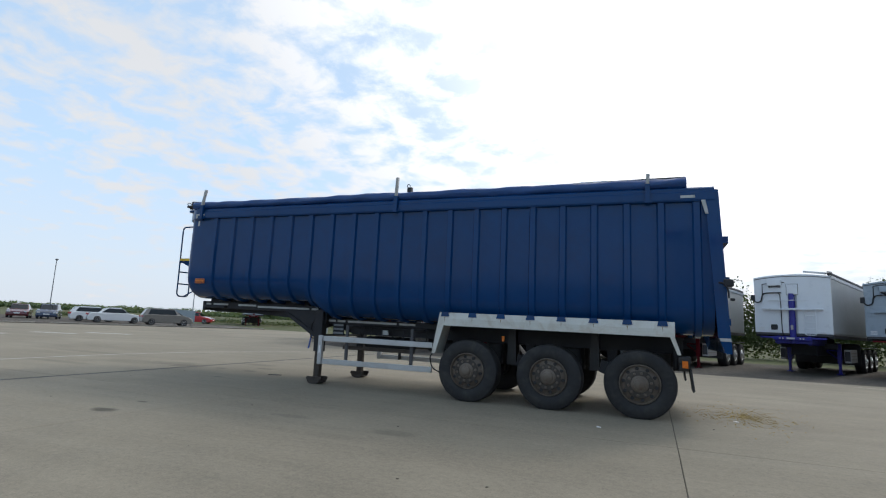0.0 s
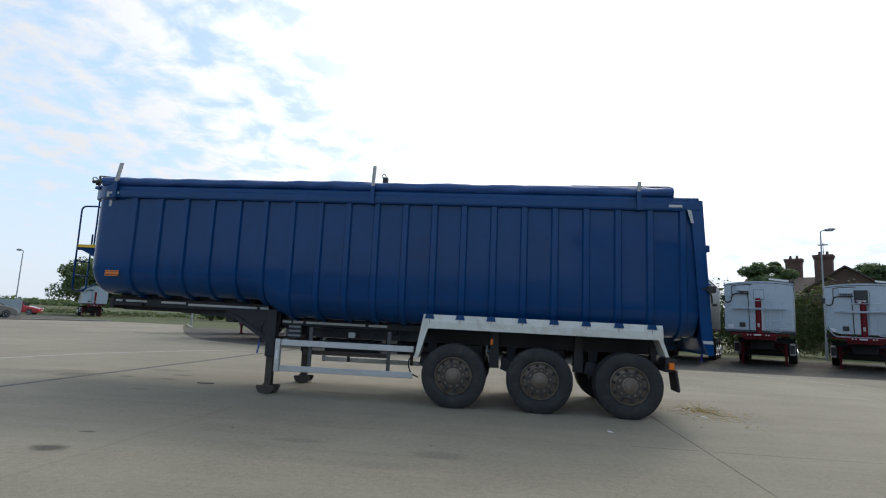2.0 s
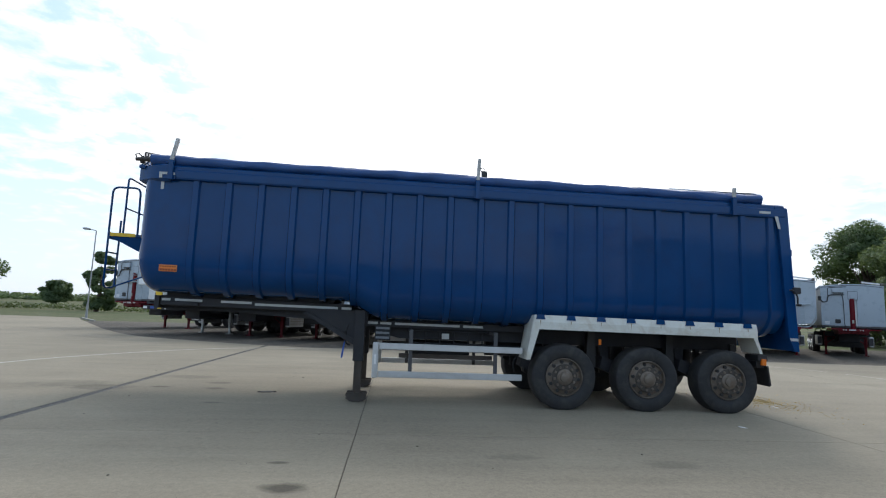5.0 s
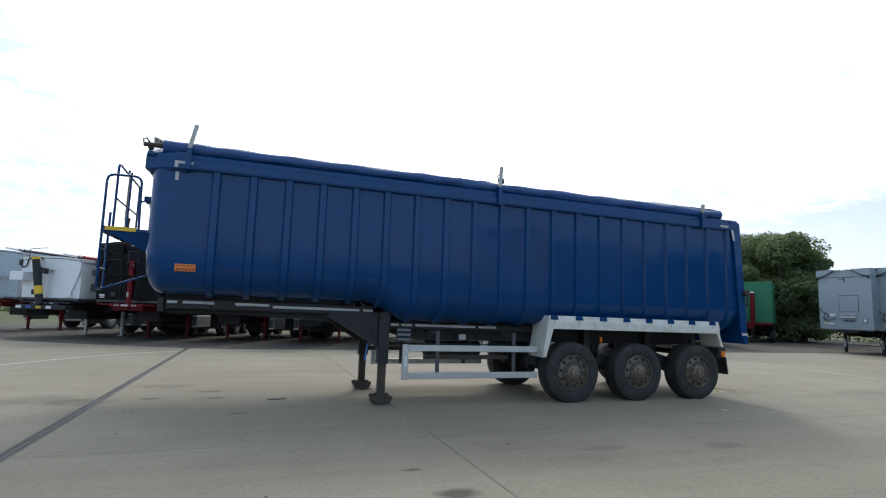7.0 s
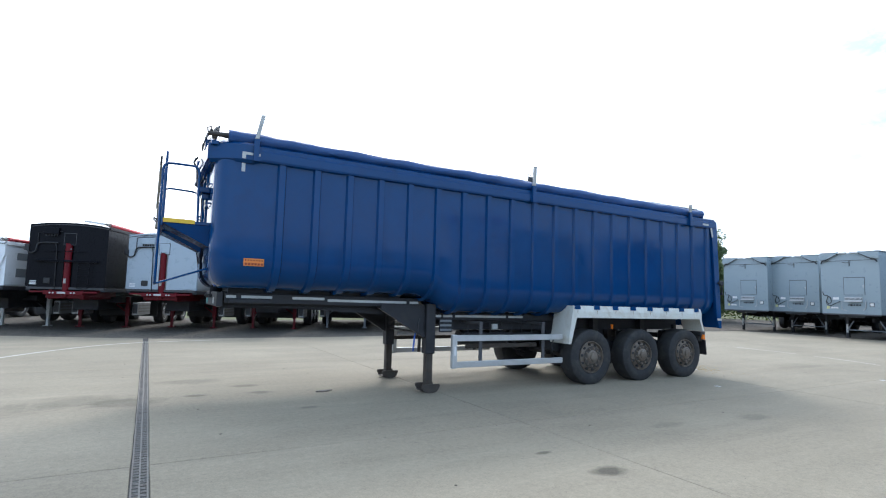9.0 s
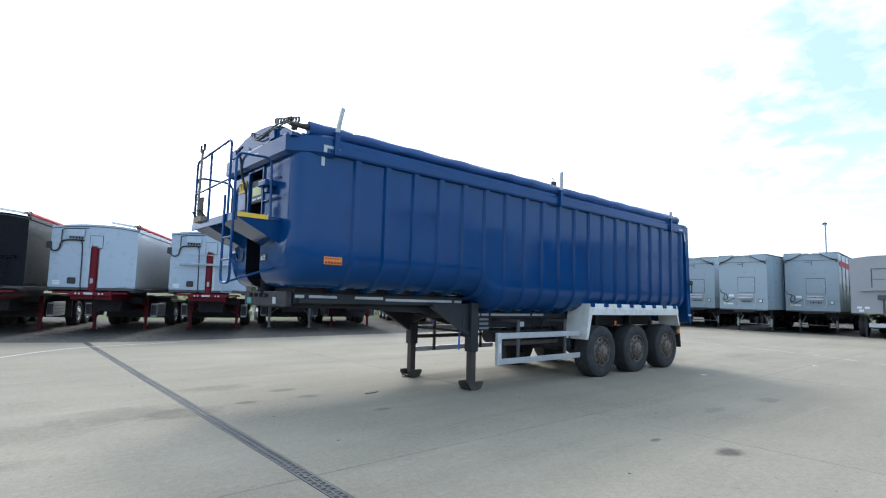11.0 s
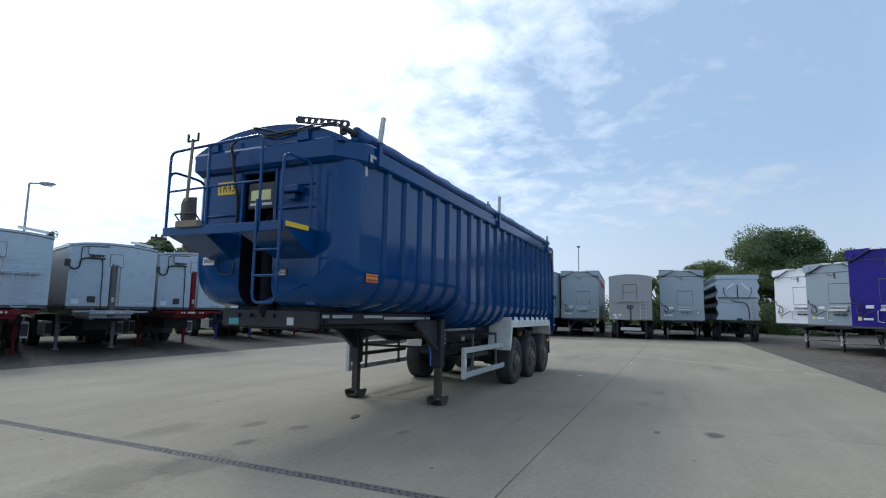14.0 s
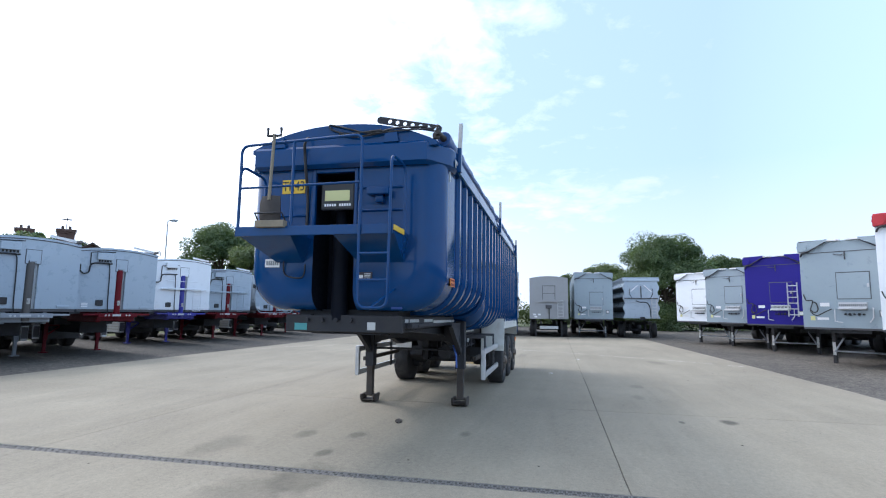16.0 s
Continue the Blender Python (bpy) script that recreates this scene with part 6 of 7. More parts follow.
def round_top_trailer(x, y, yaw):
    top = thing("bulk_trailer", pose(x, y, -0.018, 0, 0, 90 + yaw), "warm grey bulk trailer with a gently arched roof and side ladder", "trailer", "parked moving-floor trailers")
    zb, zt, hw, length = 1.22, 3.90, 1.25, 11.0
    n = 16
    ys = [-hw + 2 * hw * k / n for k in range(n + 1)]
    arch = lambda p: zt + 0.14 * (1 - (p / hw) ** 2)
    bm = B()
    loft(bm, [[(xx, p, arch(p)) for p in ys] + [(xx, hw, zb), (xx, -hw, zb)] for xx in (0.0, length)])
    part("body", bm, TAUPE_BODY, top)
    bm = B()
    for a, b, c, d in ((-0.42, 0.42, 2.42, 2.45), (-0.42, 0.42, 3.38, 3.41), (-0.42, -0.39, 2.45, 3.38), (0.39, 0.42, 2.45, 3.38), (-0.42, 0.42, 2.88, 2.90)):
        box(bm, -0.016, 0.0, a, b, c, d)
    part("door_frame", bm, GREY_TRIM, top)
    bm = B()
    prism(bm, [(0.85, 2.28), (0.85, 2.42), (0.2, 2.50), (-0.2, 2.50), (-0.85, 2.42), (-0.85, 2.28), (-0.3, 2.34), (0.3, 2.34)], "x", -0.14, 0.0)
    part("front_shelf", bm, TAUPE_BODY, top)
    bm = B()
    for s in (-0.92, -0.58):
        box(bm, -0.06, -0.02, s - 0.02, s + 0.02, zb + 0.05, 2.4)
    for k in range(6):
        box(bm, -0.06, -0.02, -0.92, -0.58, zb + 0.15 + k * 0.21, zb + 0.18 + k * 0.21)
    part("ladder", bm, ALUMINIUM, top)
    bm = B()
    soft_box(bm, -0.1, 0.0, -0.18, 0.2, 1.9, 2.12, 0.02)
    box(bm, -0.05, 0.0, -0.06, 0.02, 1.2, 1.9)
    part("coupling_panel", bm, GREY_TRIM, top)
    for y0, z0 in ((0.92, 1.45), (0.62, 1.45), (0.85, 1.3)):
        bm = B()
        box(bm, -0.006, 0.0, y0 - 0.09, y0 + 0.09, z0, z0 + 0.1)
        part("white_label", bm, WHITE_INK, top)
    bm = B()
    soft_box(bm, 0.1, 0.25, -0.6, 0.6, 0.55, 0.75, 0.02)
    part("front_bumper", bm, ALUMINIUM, top)
    for s in (-1, 1):
        landing_leg(top, 1.2, s, BLACK, zt=1.1)
    running_gear(top, (length - 8.8, length - 2.9, length - 1.6), BLACK, False, rail_z=(0.82, 1.06), x0=0.2)


def corrugated_trailer(x, y, yaw):
    top = thing("corrugated_trailer", pose(x, y, -0.018, 0, 0, 90 + yaw), "pale grey trailer with wavy corrugated sides and a front ladder", "trailer", "parked moving-floor trailers")
    zb, zt, length = 1.32, 4.05, 10.5
    n = 40
    prof = []
    for k in range(n + 1):
        z = zb + (zt - zb) * k / n
        prof.append((1.11 + 0.06 * math.cos(k / n * 2 * math.pi * 4), z))
    ring = [(-p, z) for p, z in prof] + [(p, z) for p, z in reversed(prof)]
    bm = B()
    loft(bm, [[(xx, p, z) for p, z in ring] for xx in (0.0, length)])
    part("body", bm, SILVER_BODY, top)
    for band in (6, 16, 26):
        for s in (-1, 1):
            bm = B()
            skin = prof[band:band + 6]
            loft(bm, [[(xx, s * (p + 0.004), z) for p, z in skin] + [(xx, s * (p - 0.01), z) for p, z in reversed(skin)] for xx in (0.1, length - 0.1)])
            part("dark_stripe", bm, BLACK, top, "black stripe along the side")
    bm = B()
    box(bm, -0.1, 0.0, -1.05, 1.08, 2.62, 2.68)
    part("front_shelf", bm, GREY_TRIM, top)
    for s in (-1, 1):
        bm = B()
        prism(bm, [(s * 0.62, 3.10), (s * 0.70, 3.10), (s * 0.25, 3.52), (s * 0.17, 3.52)], "x", -0.04, 0.0)
        part("front_strut", bm, WHITE_INK, top)
    bm = B()
    soft_box(bm, -0.06, 0.05, -1.18, 1.18, 3.78, 3.92, 0.02)
    part("front_header", bm, SILVER_BODY, top)
    bm = B()
    pipe(bm, smooth_path([(-0.05, 0.35, 2.5), (-0.1, 0.1, 2.4), (-0.08, -0.3, 2.38), (-0.06, -0.52, 2.1), (-0.06, -0.58, 1.4)], 5), 0.028, 7)
    part("hose", bm, HOSE, top, "", 60)
    bm = B()
    pipe(bm, [(-0.04, 0.0, 2.7), (-0.04, 0.0, 3.45)], 0.03, 6)
    part("hose", bm, HOSE, top, "", 60)
    for s in (0.72, -0.72):
        bm = B()
        pipe(bm, smooth_path([(-0.04, s, 3.3), (-0.06, s * 1.04, 3.0), (-0.05, s * 0.83, 2.7)], 5), 0.02, 6)
        part("hose", bm, HOSE, top, "", 60)
    bm = B()
    for s in (-0.98, -0.66):
        box(bm, -0.06, -0.02, s - 0.018, s + 0.018, zb, 2.62)
    for k in range(7):
        box(bm, -0.06, -0.02, -0.98, -0.66, zb + 0.1 + k * 0.21, zb + 0.13 + k * 0.21)
    part("ladder", bm, ALUMINIUM, top)
    bm = B()
    soft_box(bm, -0.08, 0.0, -0.2, 0.1, 1.2, 1.42, 0.02)
    part("coupling_panel", bm, CHASSIS, top)
    bm = B()
    soft_box(bm, -0.05, 0.0, 0.45, 0.9, 2.35, 2.55, 0.02)
    part("control_box", bm, SILVER_BODY, top)
    for s in (-1, 1):
        landing_leg(top, 1.6, s, BLACK, zt=1.1)
    running_gear(top, (length - 8.6, length - 2.9, length - 1.6), BLACK, False, rail_z=(0.82, 1.06), x0=0.2)


round_top_trailer(20.3, 7.53, -88)
corrugated_trailer(22.0, 1.5, -88)


def green_trailer(x, y, yaw):
    top = thing("farm_trailer", pose(x, y, -0.018, 0, 0, 90 + yaw), "plain green steel farm tipping trailer with a red chassis and ram", "trailer")
    bm = B()
    soft_box(bm, 0.0, 6.5, -1.28, 1.28, 1.45, 4.35, 0.02)
    part("body", bm, GREEN_BODY, top)
    bm = B()
    rod(bm, (-0.18, -0.1, 1.2), (-0.18, -0.1, 3.55), 0.15, 0.15, 16)
    part("tipping_ram", bm, RED_CHASSIS, top, "red ram", 40)
    bm = B()
    rod(bm, (-0.18, -0.1, 3.55), (-0.18, -0.1, 3.62), 0.15, 0.12, 16)
    part("ram_cap", bm, WHITE_INK, top)
    bm = B()
    soft_box(bm, -0.3, 0.1, -1.28, 1.28, 1.28, 1.46, 0.02)
    soft_box(bm, -1.2, 0.0, -0.15, 0.15, 1.0, 1.3, 0.02)
    part("chassis", bm, RED_CHASSIS, top)
    bm = B()
    soft_box(bm, -0.4, -0.26, -0.1, 0.04, 0.0, 1.0, 0.01)
    soft_box(bm, -0.48, -0.18, -0.16, 0.1, 0.0, 0.05, 0.01)
    part("stand_leg", bm, CHASSIS, top)
    running_gear(top, (3.2, 4.6), RED_CHASSIS, False)


green_trailer(25.4, 28.7, -54)

# ---- lamp posts ----


def lamp_post(x, y, h, arm_yaw, arm=0.9, tall_arm=False):
    top = thing("street_lamp", pose(x, y, -0.07, 0, 0, arm_yaw), "slim grey steel street lamp with a single arm", "street lamp", "yard street lamps")
    bm = B()
    rod(bm, (0, 0, 0), (0, 0, 1.1), 0.085, 0.085, 12)
    rod(bm, (0, 0, 1.1), (0, 0, h), 0.055, 0.04, 12)
    part("pole", bm, POLE, top, "", 40)
    bm = B()
    pipe(bm, [(0, 0, h - 0.06), (0, 0, h + 0.04), (arm * 0.5, 0, h + 0.1)], 0.035, 8, 0.08)
    part("arm", bm, POLE, top, "", 40)
    bm = B()
    rows = []
    for t, w, d in ((0.0, 0.06, 0.04), (0.15, 0.13, 0.08), (0.5, 0.16, 0.10), (0.85, 0.12, 0.07), (1.0, 0.05, 0.03)):
        xx = arm * 0.4 + t * 0.6
        rows.append([(xx, w * math.cos(a), h + 0.11 + 0.05 * t + d * math.sin(a)) for a in (2 * math.pi * k / 12 for k in range(12))])
    loft(bm, rows)
    head = part("lamp_head", bm, POLE, top, "", 40)
    bm = B()
    soft_box(bm, arm * 0.4 + 0.14, arm * 0.4 + 0.48, -0.1, 0.1, h + 0.035, h + 0.08, 0.01)
    part("lamp_cover", bm, LAMP_GLASS, head)


lamp_post(17.7, 34.9, 8.0, -20, 0.45)
lamp_post(-1.05, 30.9, 6.9, -15)
lamp_post(-29.5, 43.7, 6.9, 195)
lamp_post(34.6, 13.0, 7.5, 188, 0.5)
lamp_post(-59.7, 36.5, 6.3, -30, 0.6)
lamp_post(-46.5, 43.1, 6.1, 170, 0.6)

# ---- house ----


def build_house():
    top = thing("brick_house", pose(34.4, 59.5, -0.07, 0, 0, -38) @ Matrix.Scale(1.1, 4), "brown brick house with a tiled gable roof and two chimneys", "house")
    hw, depth, eave, ridge = 2.9, 8.0, 5.7, 7.65
    bm = B()
    prism(bm, [(-hw, 0), (hw, 0), (hw, eave), (0, ridge), (-hw, eave)], "y", -depth / 2, depth / 2)
    part("wall", bm, BRICK, top)
    bm = B()
    box(bm, -hw - 6.0, -hw + 0.01, -2.5, 3.5, 0, eave - 0.5)
    part("wing_wall", bm, BRICK, top)
    for s in (-1, 1):
        bm = B()
        prism(bm, [(0, ridge + 0.02), (0, ridge + 0.18), (s * (hw + 0.45), eave - 0.1), (s * (hw + 0.45), eave - 0.26)], "y", -depth / 2 - 0.3, depth / 2 + 0.3)
        part("roof", bm, ROOF_TILE, top)
        bm = B()
        prism(bm, [(0.5, ridge - 0.6), (0.5, ridge - 0.42), (0.5 + s * 3.4, eave - 0.62), (0.5 + s * 3.4, eave - 0.78)], "x", -hw - 6.4, -hw + 2.0)
        part("wing_roof", bm, ROOF_TILE, top)
    for cx, cy, zt in ((-2.0, -1.2, 9.2), (-5.2, 2.6, 9.4)):
        bm = B()
        soft_box(bm, cx - 0.72, cx + 0.72, cy - 0.45, cy + 0.45, eave - 0.5, zt, 0.03)
        soft_box(bm, cx - 0.84, cx + 0.84, cy - 0.55, cy + 0.55, zt - 0.28, zt, 0.03)
        soft_box(bm, cx - 0.78, cx + 0.78, cy - 0.5, cy + 0.5, zt - 0.45, zt - 0.28, 0.03)
        stack = part("chimney", bm, BRICK, top)
        for k in (-0.3, 0.3):
            bm = B()
            rod(bm, (cx + k, cy, zt), (cx + k, cy, zt + 0.35), 0.14, 0.11, 10)
            part("chimney_pot", bm, ROOF_TILE, stack)
    for wx in (-1.3, 1.3):
        for z in (1.1,):
            bm = B()
            box(bm, wx - 0.55, wx + 0.55, -depth / 2 - 0.03, -depth / 2 + 0.05, z, z + 1.1)
            win = part("window", bm, WHITE_BODY, top)
            for a, b in ((-0.47, -0.03), (0.03, 0.47)):
                bm = B()
                box(bm, wx + a, wx + b, -depth / 2 - 0.045, -depth / 2 - 0.03, z + 0.08, z + 1.02)
                part("pane", bm, GLASS, win)
    bm = B()
    rod(bm, (-2.0, -1.2, 9.2), (-2.0, -1.2, 10.4), 0.03, 0.03, 6)
    for k in range(6):
        box(bm, -2.4, -1.6, -1.5 + k * 0.12, -1.49 + k * 0.12, 10.2, 10.23)
    part("aerial", bm, CHASSIS, top)


build_house()

# ---- trees and hedges ----


def leaf_cloud(rng, centre, radius, count, size):
    """Small leaf sprays over a clump, thinner towards its heart: corner points, four to a leaf."""
    d = rng.normal(size=(count, 3))
    d /= np.linalg.norm(d, axis=1)[:, None]
    p = np.array(centre) + d * np.array(radius) * (0.45 + 0.6 * rng.random(count) ** 0.6)[:, None]
    u = rng.normal(size=(count, 3)) * (1, 1, 0.6)
    u /= np.linalg.norm(u, axis=1)[:, None]
    v = np.cross(u, d + (0, 0, 0.3))
    v /= np.maximum(np.linalg.norm(v, axis=1), 1e-6)[:, None]
    s = (size * rng.uniform(0.6, 1.3, count))[:, None]
    return np.stack([p + u * s, p + v * s * 0.6, p - u * s, p - v * s * 0.6], 1).reshape(-1, 3)


def leaf_mesh(name, clouds, material, parent=None):
    pts = np.concatenate(clouds)
    me = bpy.data.meshes.new(name)
    me.from_pydata(pts.tolist(), [], [(i, i + 1, i + 2, i + 3) for i in range(0, len(pts), 4)])
    me.materials.append(material)
    ob = new(name, me)
    if parent:
        ob.parent = parent
    return ob


def tree(x, y, h, spread, seed, leaf, label, base=0.28, clumps=26, per=150, size=0.115, yaw=0.0):
    rnd, rng = random.Random(seed), np.random.default_rng(seed)
    top = thing("tree", pose(x, y, -0.07, 0, 0, yaw), label, "tree")
    bm = B()
    tr = h * 0.024 + 0.06
    lean = (rnd.uniform(-0.3, 0.3), rnd.uniform(-0.3, 0.3))
    mid = Vector((lean[0], lean[1], h * 0.55))
    rod(bm, (0, 0, 0), (lean[0] * 0.4, lean[1] * 0.4, h * 0.25), tr * 1.25, tr, 10)
    rod(bm, (lean[0] * 0.4, lean[1] * 0.4, h * 0.25), mid, tr, tr * 0.55, 9)
    spots = []
    for k in range(int(clumps * 2.0)):
        a = rnd.uniform(0, 6.283)
        t = rnd.random()
        z = h * (base + (0.95 - base) * t)
        prof = math.sin(math.pi * (0.14 + 0.78 * t)) ** 0.7
        r = spread * prof * rnd.uniform(0.15, 0.85) ** 0.7
        spots.append(Vector((lean[0] + r * math.cos(a), lean[1] + r * math.sin(a), z)))
    for p in spots[::3]:
        start = Vector((lean[0] * 0.5, lean[1] * 0.5, h * rnd.uniform(0.22, 0.5)))
        rod(bm, start, start.lerp(p, 0.85), tr * 0.38, tr * 0.1, 6)
    part("trunk", bm, BARK, top, "", 40)
    clouds = []
    for p in spots:
        q = spread * rnd.uniform(0.15, 0.33)
        clouds.append(leaf_cloud(rng, p, (q, q, q * 0.75), int(per * 2.6 * (1.7 if size < 0.12 else 1.0)), size))
    leaf_mesh("crown", clouds, leaf, top)
    return top


OAK = "broad round-crowned oak in full dark green summer leaf"
ASH = "tall light green tree in full leaf behind the yard"
tree(-57.2, 65.0, 7.6, 5.4, 1, LEAF_OAK, OAK, 0.27, 26, 130, 0.19)
tree(-41.3, 67.0, 7.2, 2.3, 2, LEAF_OAK, "small dark upright tree beyond the kerb", 0.06, 20, 130, 0.18)
tree(-82.7, 128.0, 5.2, 3.4, 3, LEAF_OAK, OAK, 0.2, 26, 110, 0.34)
tree(39.1, 45.3, 11.3, 4.8, 4, LEAF_OAK, OAK, 0.2, 44, 190)
tree(50.3, 79.4, 11.9, 4.6, 5, LEAF_OAK, OAK, 0.2, 44, 170, 0.2)
tree(23.5, 54.5, 8.9, 2.9, 7, LEAF_OAK, OAK, 0.3, 26, 140, 0.16)
tree(32.3, 31.6, 8.6, 4.6, 8, LEAF_ASH, ASH, 0.08, 40, 180)
tree(35.1, 32.1, 8.2, 3.5, 9, LEAF_OAK, OAK, 0.08, 34, 170)
tree(36.6, 37.8, 9.6, 4.8, 10, LEAF_ASH, ASH, 0.1, 34, 170)
tree(42.3, -3.9, 9.3, 5.6, 11, LEAF_OAK, OAK, 0.03, 60, 270, 0.09)
tree(46.5, 1.6, 7.0, 4.2, 12, LEAF_ASH, ASH, 0.03, 40, 190, 0.09)
tree(46.4, 6.6, 6.2, 2.8, 13, LEAF_ASH, ASH, 0.05, 26, 150, 0.09)
tree(46.5, -10.8, 7.8, 4.2, 14, LEAF_OAK, OAK, 0.1, 30, 160)
tree(41.7, -18.6, 7.4, 4.5, 15, LEAF_ASH, ASH, 0.1, 26, 150)
tree(46.7, 15.2, 5.2, 2.6, 16, LEAF_OAK, OAK, 0.1, 18, 130)
tree(45.5, 22.2, 6.0, 3.2, 17, LEAF_OAK, OAK, 0.1, 22, 140)


def hedge(name, pts, height, width, seed, leaf, label, size=0.3, step=0.8, per=60):
    rnd, rng = random.Random(seed), np.random.default_rng(seed)
    clouds = []
    for a, b in zip(pts, pts[1:]):
        a, b = Vector((*a, 0)), Vector((*b, 0))
        n = max(1, int((b - a).length / step))
        for k in range(n):
            p = a.lerp(b, (k + rnd.random()) / n)
            hh = height * rnd.uniform(0.7, 1.2)
            z0 = field_height(p.x, p.y)
            c = leaf_cloud(rng, (p.x, p.y, z0 + hh * 0.5), (width, width, hh * 0.5), per, size)
            c[:, 2] = np.maximum(c[:, 2], z0)
            clouds.append(c)
    tagged(leaf_mesh(name, clouds, leaf), label, "hedge", kind="stuff")


hedge("hedge", [(47, -22), (49, -5), (49, 12), (48, 28), (42, 38), (30, 40.5)], 3.4, 1.6, 21, LEAF_HEDGE, "overgrown dark green boundary hedge behind the parked trailers", 0.14, 0.6, 240)
hedge("hedge", [(3, 41.5), (11, 40.5), (24, 38.6)], 4.7, 1.0, 22, LEAF_HEDGE, "tall dense dark green hedge in front of the house", 0.11, 0.35, 560)
hedge("verge_growth", [(-98, 60), (-70, 66), (-46, 72), (-14, 74), (8, 70)], 0.8, 1.6, 23, LEAF_HEDGE, "long grass and weeds along the field edge", 0.14, 0.7, 60)
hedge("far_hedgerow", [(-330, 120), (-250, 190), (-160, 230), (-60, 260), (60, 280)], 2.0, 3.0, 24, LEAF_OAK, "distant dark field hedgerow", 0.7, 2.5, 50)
# Haze over this far belt is put into the colour: paler ash leaves.
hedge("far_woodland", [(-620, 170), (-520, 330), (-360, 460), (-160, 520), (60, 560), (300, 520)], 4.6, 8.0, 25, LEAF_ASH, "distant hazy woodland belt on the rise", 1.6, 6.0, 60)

# ---- cars ----


def car(x, y, yaw, label, paint, kind="hatch"):
    top = thing("car", pose(x, y, 0.045, 0, 0, yaw), label, "car", "cars in the car park")
    length, width, hh = {"hatch": (4.2, 1.78, 1.46), "saloon": (4.7, 1.84, 1.45), "estate": (4.4, 1.82, 1.56)}[kind]
    L, W = length / 2, width / 2
    low = [(-L, 0.35), (-L + 0.02, 0.62), (-L + 0.12, 0.86), (-L + 0.35, 0.94), (L - 1.15, 0.92), (L - 0.45, 0.80), (L - 0.06, 0.66), (L, 0.40), (L - 0.1, 0.22), (-L + 0.1, 0.22)]
    if kind == "estate":
        low[2:6] = [(-L + 0.06, 0.90), (-L + 0.3, 1.0), (L - 1.0, 0.99), (L - 0.4, 0.86)]
    bm = B()
    rows = []
    for t, s in ((-1.0, 0.94), (-0.92, 0.985), (-0.6, 1.0), (0.6, 1.0), (0.92, 0.985), (1.0, 0.94)):
        rows.append([(px * s, t * W, 0.55 + (pz - 0.55) * (0.9 if abs(t) == 1.0 else 1.0)) for px, pz in low])
    loft(bm, rows)
    part("body", bm, paint, top, "", 35)
    back = {"hatch": -L + 0.12, "saloon": -L + 0.75, "estate": -L + 0.1}[kind]
    cab = [(back, 0.90), (back + (0.35 if kind != "saloon" else 0.75), hh - 0.06), (back + 1.0 if kind != "saloon" else back + 1.3, hh), (0.35, hh - 0.01), (L - (0.85 if kind == "estate" else 1.25), 0.90)]
    bm = B()
    rows = []
    for t, s in ((-0.92, 0.0), (-0.74, 1.0), (0.74, 1.0), (0.92, 0.0)):
        rows.append([(px, t * W, 0.90 + (pz - 0.90) * s) for px, pz in cab])
    loft(bm, rows)
    part("roof", bm, paint, top, "", 35)
    for s in (-1, 1):
        bm = B()
        lo, hi = 0.915 * W, 0.76 * W
        q = [(back + 0.35, 0.95, lo - 0.02), (L - 1.45, 0.95, lo - 0.02), (0.45, hh - 0.10, hi + 0.012), (back + (0.6 if kind != "saloon" else 0.9), hh - 0.10, hi + 0.012)]
        outer = [bm.verts.new((px, s * (py + 0.012), pz)) for px, pz, py in q]
        inner = [bm.verts.new((px, s * (py - 0.01), pz)) for px, pz, py in q]
        bm.faces.new(outer)
        for i in range(4):
            bm.faces.new((outer[i], outer[(i + 1) % 4], inner[(i + 1) % 4], inner[i]))
        part("side_window", bm, GLASS, top)
    for front in (True, False):
        a, b = (cab[4], cab[3]) if front else (cab[0], cab[1])
        out = 0.02 if front else -0.02
        bm = B()
        p0, p1 = (a[0] * 0.93 + b[0] * 0.07, a[1] * 0.93 + b[1] * 0.07), (a[0] * 0.1 + b[0] * 0.9, a[1] * 0.1 + b[1] * 0.9)
        vs = [(p0[0] + out, -0.8 * W, p0[1]), (p0[0] + out, 0.8 * W, p0[1]), (p1[0] + out, 0.68 * W, p1[1]), (p1[0] + out, -0.68 * W, p1[1])]
        o = [bm.verts.new(v) for v in vs]
        i2 = [bm.verts.new((v[0] - out * 2, v[1], v[2] - 0.02)) for v in vs]
        bm.faces.new(o)
        for i in range(4):
            bm.faces.new((o[i], o[(i + 1) % 4], i2[(i + 1) % 4], i2[i]))
        part("windscreen" if front else "rear_window", bm, GLASS, top)
    for wx in (-L + 0.82, L - 0.85):
        for s in (-1, 1):
            w = part("wheel", lathe(B(), [(0.2, -0.2 * s), (0.31, -0.2 * s), (0.315, -0.03 * s), (0.29, 0.0), (0.22, 0.004 * s)], (wx, s * (W + 0.005), 0.315), "y", 24), RUBBER, top, "", 40)
            part("rim", lathe(B(), [(0.21, -0.02 * s), (0.2, 0.008 * s), (0.12, -0.01 * s), (0.04, 0.006 * s)], (wx, s * (W + 0.005), 0.315), "y", 20), ALLOY, w, "", 40)
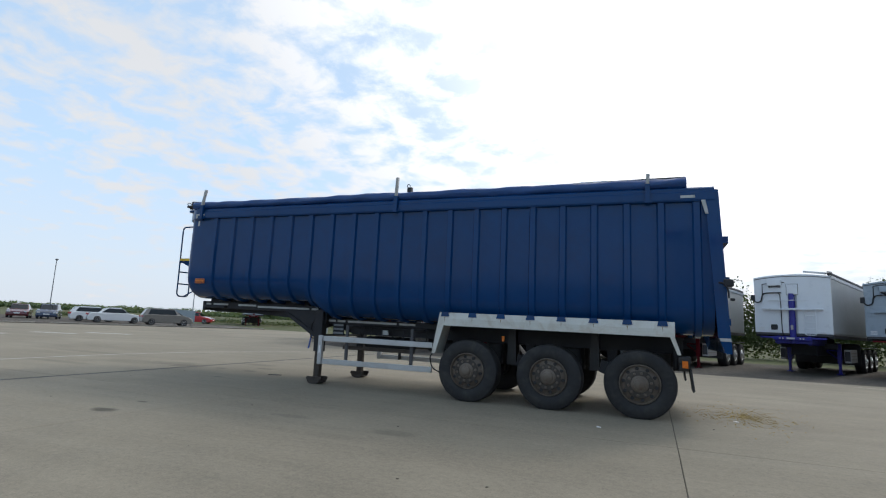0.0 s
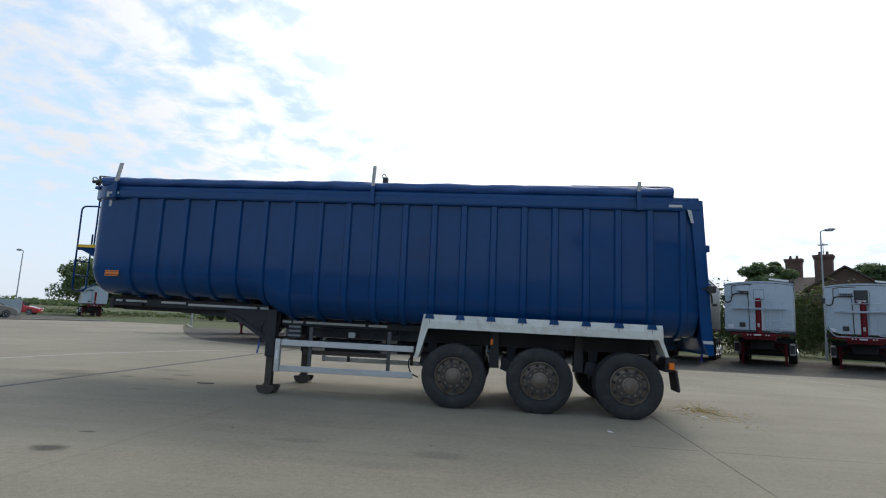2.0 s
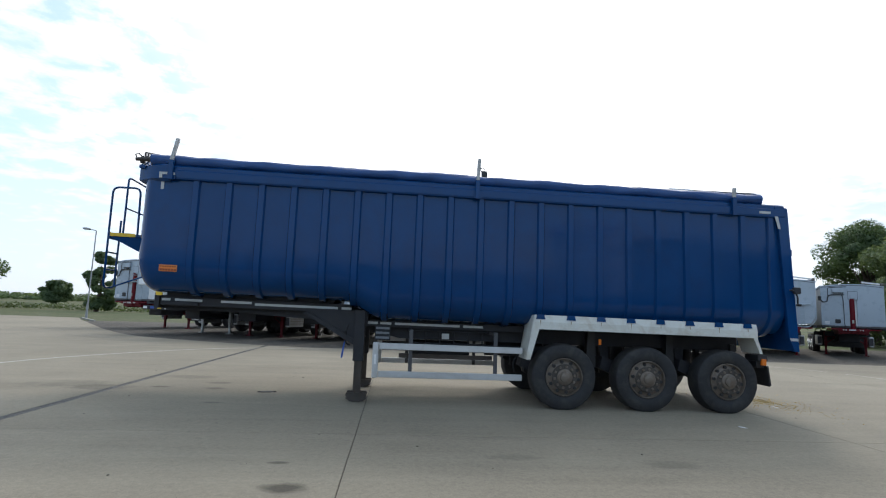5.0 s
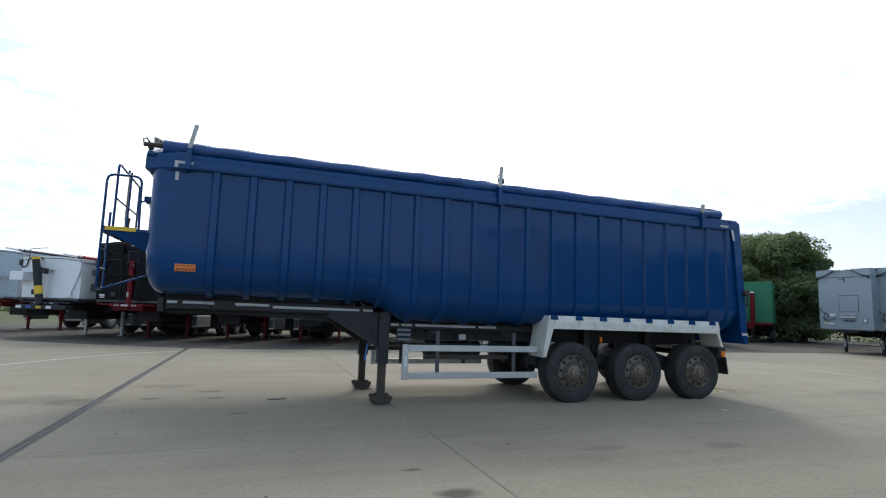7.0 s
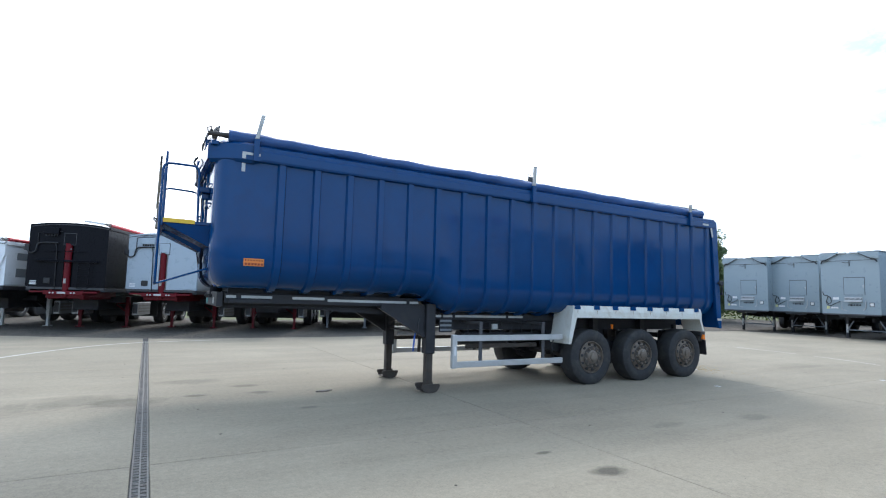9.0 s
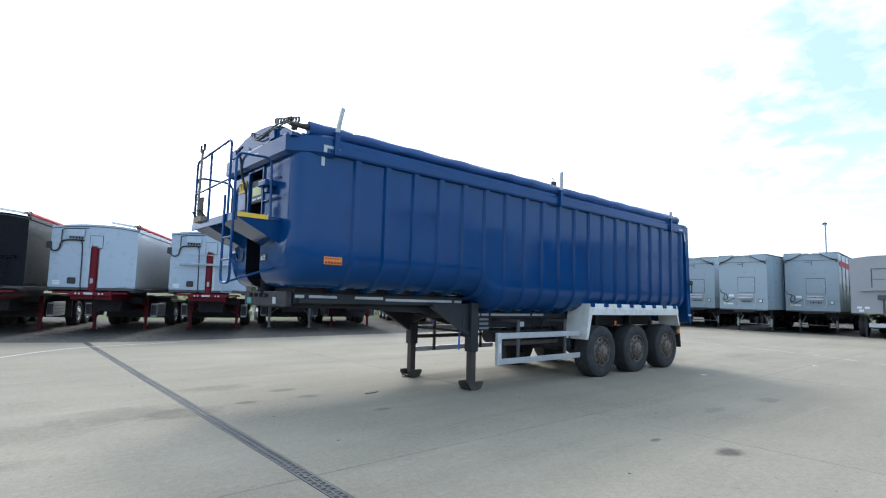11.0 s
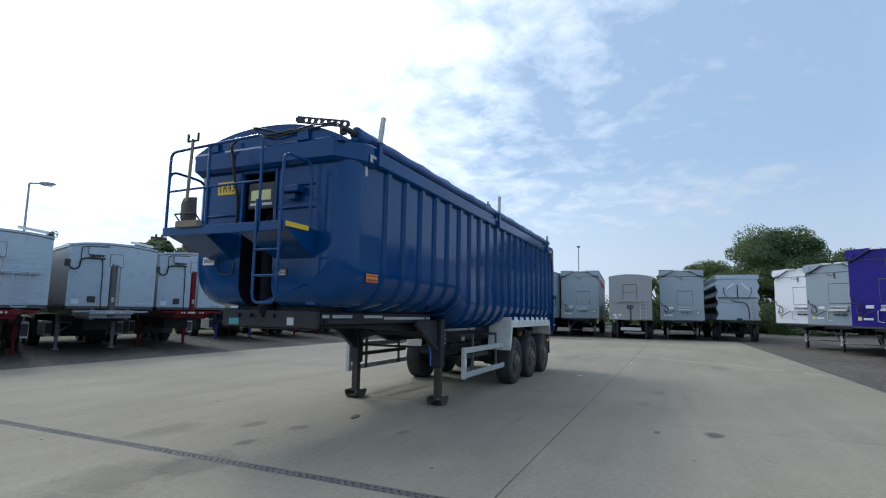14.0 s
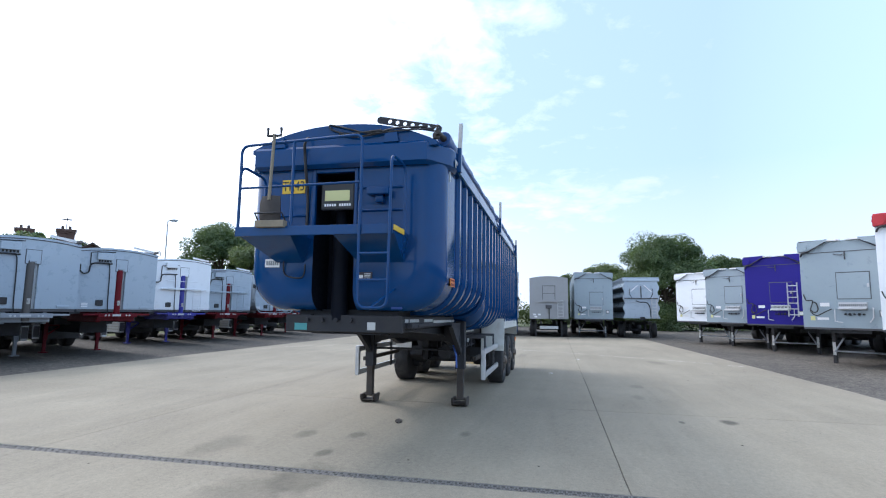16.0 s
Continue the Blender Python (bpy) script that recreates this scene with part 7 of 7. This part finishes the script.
    for s in (-1, 1):
        bm = B()
        soft_box(bm, L - 0.22, L - 0.02, min(s * 0.55, s * 0.82), max(s * 0.55, s * 0.82), 0.60, 0.73, 0.02)
        part("headlight", bm, LAMP_GLASS, top)
        bm = B()
        soft_box(bm, -L + 0.0, -L + 0.12, min(s * 0.56, s * 0.84), max(s * 0.56, s * 0.84), 0.70, 0.86, 0.02)
        part("tail_light", bm, RED_CLOTH, top)
    bm = B()
    soft_box(bm, L - 0.04, L + 0.015, -0.26, 0.26, 0.44, 0.55, 0.01)
    part("number_plate", bm, WHITE_INK, top)


CAR_WHITE = surface("white_car_paint", (0.75, 0.76, 0.77), 0.2, var=0.03, bump=0.0, coat=0.8)
CAR_BROWN = surface("bronze_car_paint", (0.20, 0.185, 0.165), 0.3, 0.0, var=0.02, bump=0.0, coat=0.8)
CAR_NAVY = surface("navy_car_paint", (0.03, 0.045, 0.09), 0.22, var=0.04, bump=0.0, coat=0.8)
CAR_MAROON = surface("maroon_car_paint", (0.12, 0.025, 0.03), 0.22, var=0.04, bump=0.0, coat=0.8)
CAR_RED = surface("red_car_paint", (0.45, 0.02, 0.025), 0.22, var=0.04, bump=0.0, coat=0.8)
car(-61.6, 34.8, -35, "maroon saloon car parked facing the yard", CAR_MAROON, "saloon")
car(-59.1, 36.2, -38, "dark navy estate car parked facing the yard", CAR_NAVY, "estate")
car(-57.9, 39.6, -40, "white hatchback parked in the car park", CAR_WHITE, "hatch")
car(-51.3, 35.6, 62, "white hatchback parked tail towards the yard", CAR_WHITE, "hatch")
car(-48.0, 35.4, 60, "white saloon car parked beside the kerb", CAR_WHITE, "saloon")
car(-42.8, 36.7, 60, "bronze-grey estate car parked beside the kerb", CAR_BROWN, "estate")
car(-53.0, 49.8, 30, "bright red hatchback parked behind the kerb", CAR_RED, "hatch")


def notice_board(x, y, yaw):
    top = thing("notice_board", pose(x, y, 0.045, 0, 0, yaw), "pale blue-grey notice board on two posts beside the kerb", "notice board")
    bm = B()
    soft_box(bm, -0.95, 0.95, -0.03, 0.03, 0.35, 1.5, 0.01)
    part("panel", bm, GREY_BODY, top)
    for k in (-0.7, 0.7):
        bm = B()
        soft_box(bm, k - 0.05, k + 0.05, 0.03, 0.12, 0.0, 1.7, 0.01)
        part("post", bm, POLE, top)


notice_board(-41.6, 37.6, 45)

build_litter()
build_concrete()
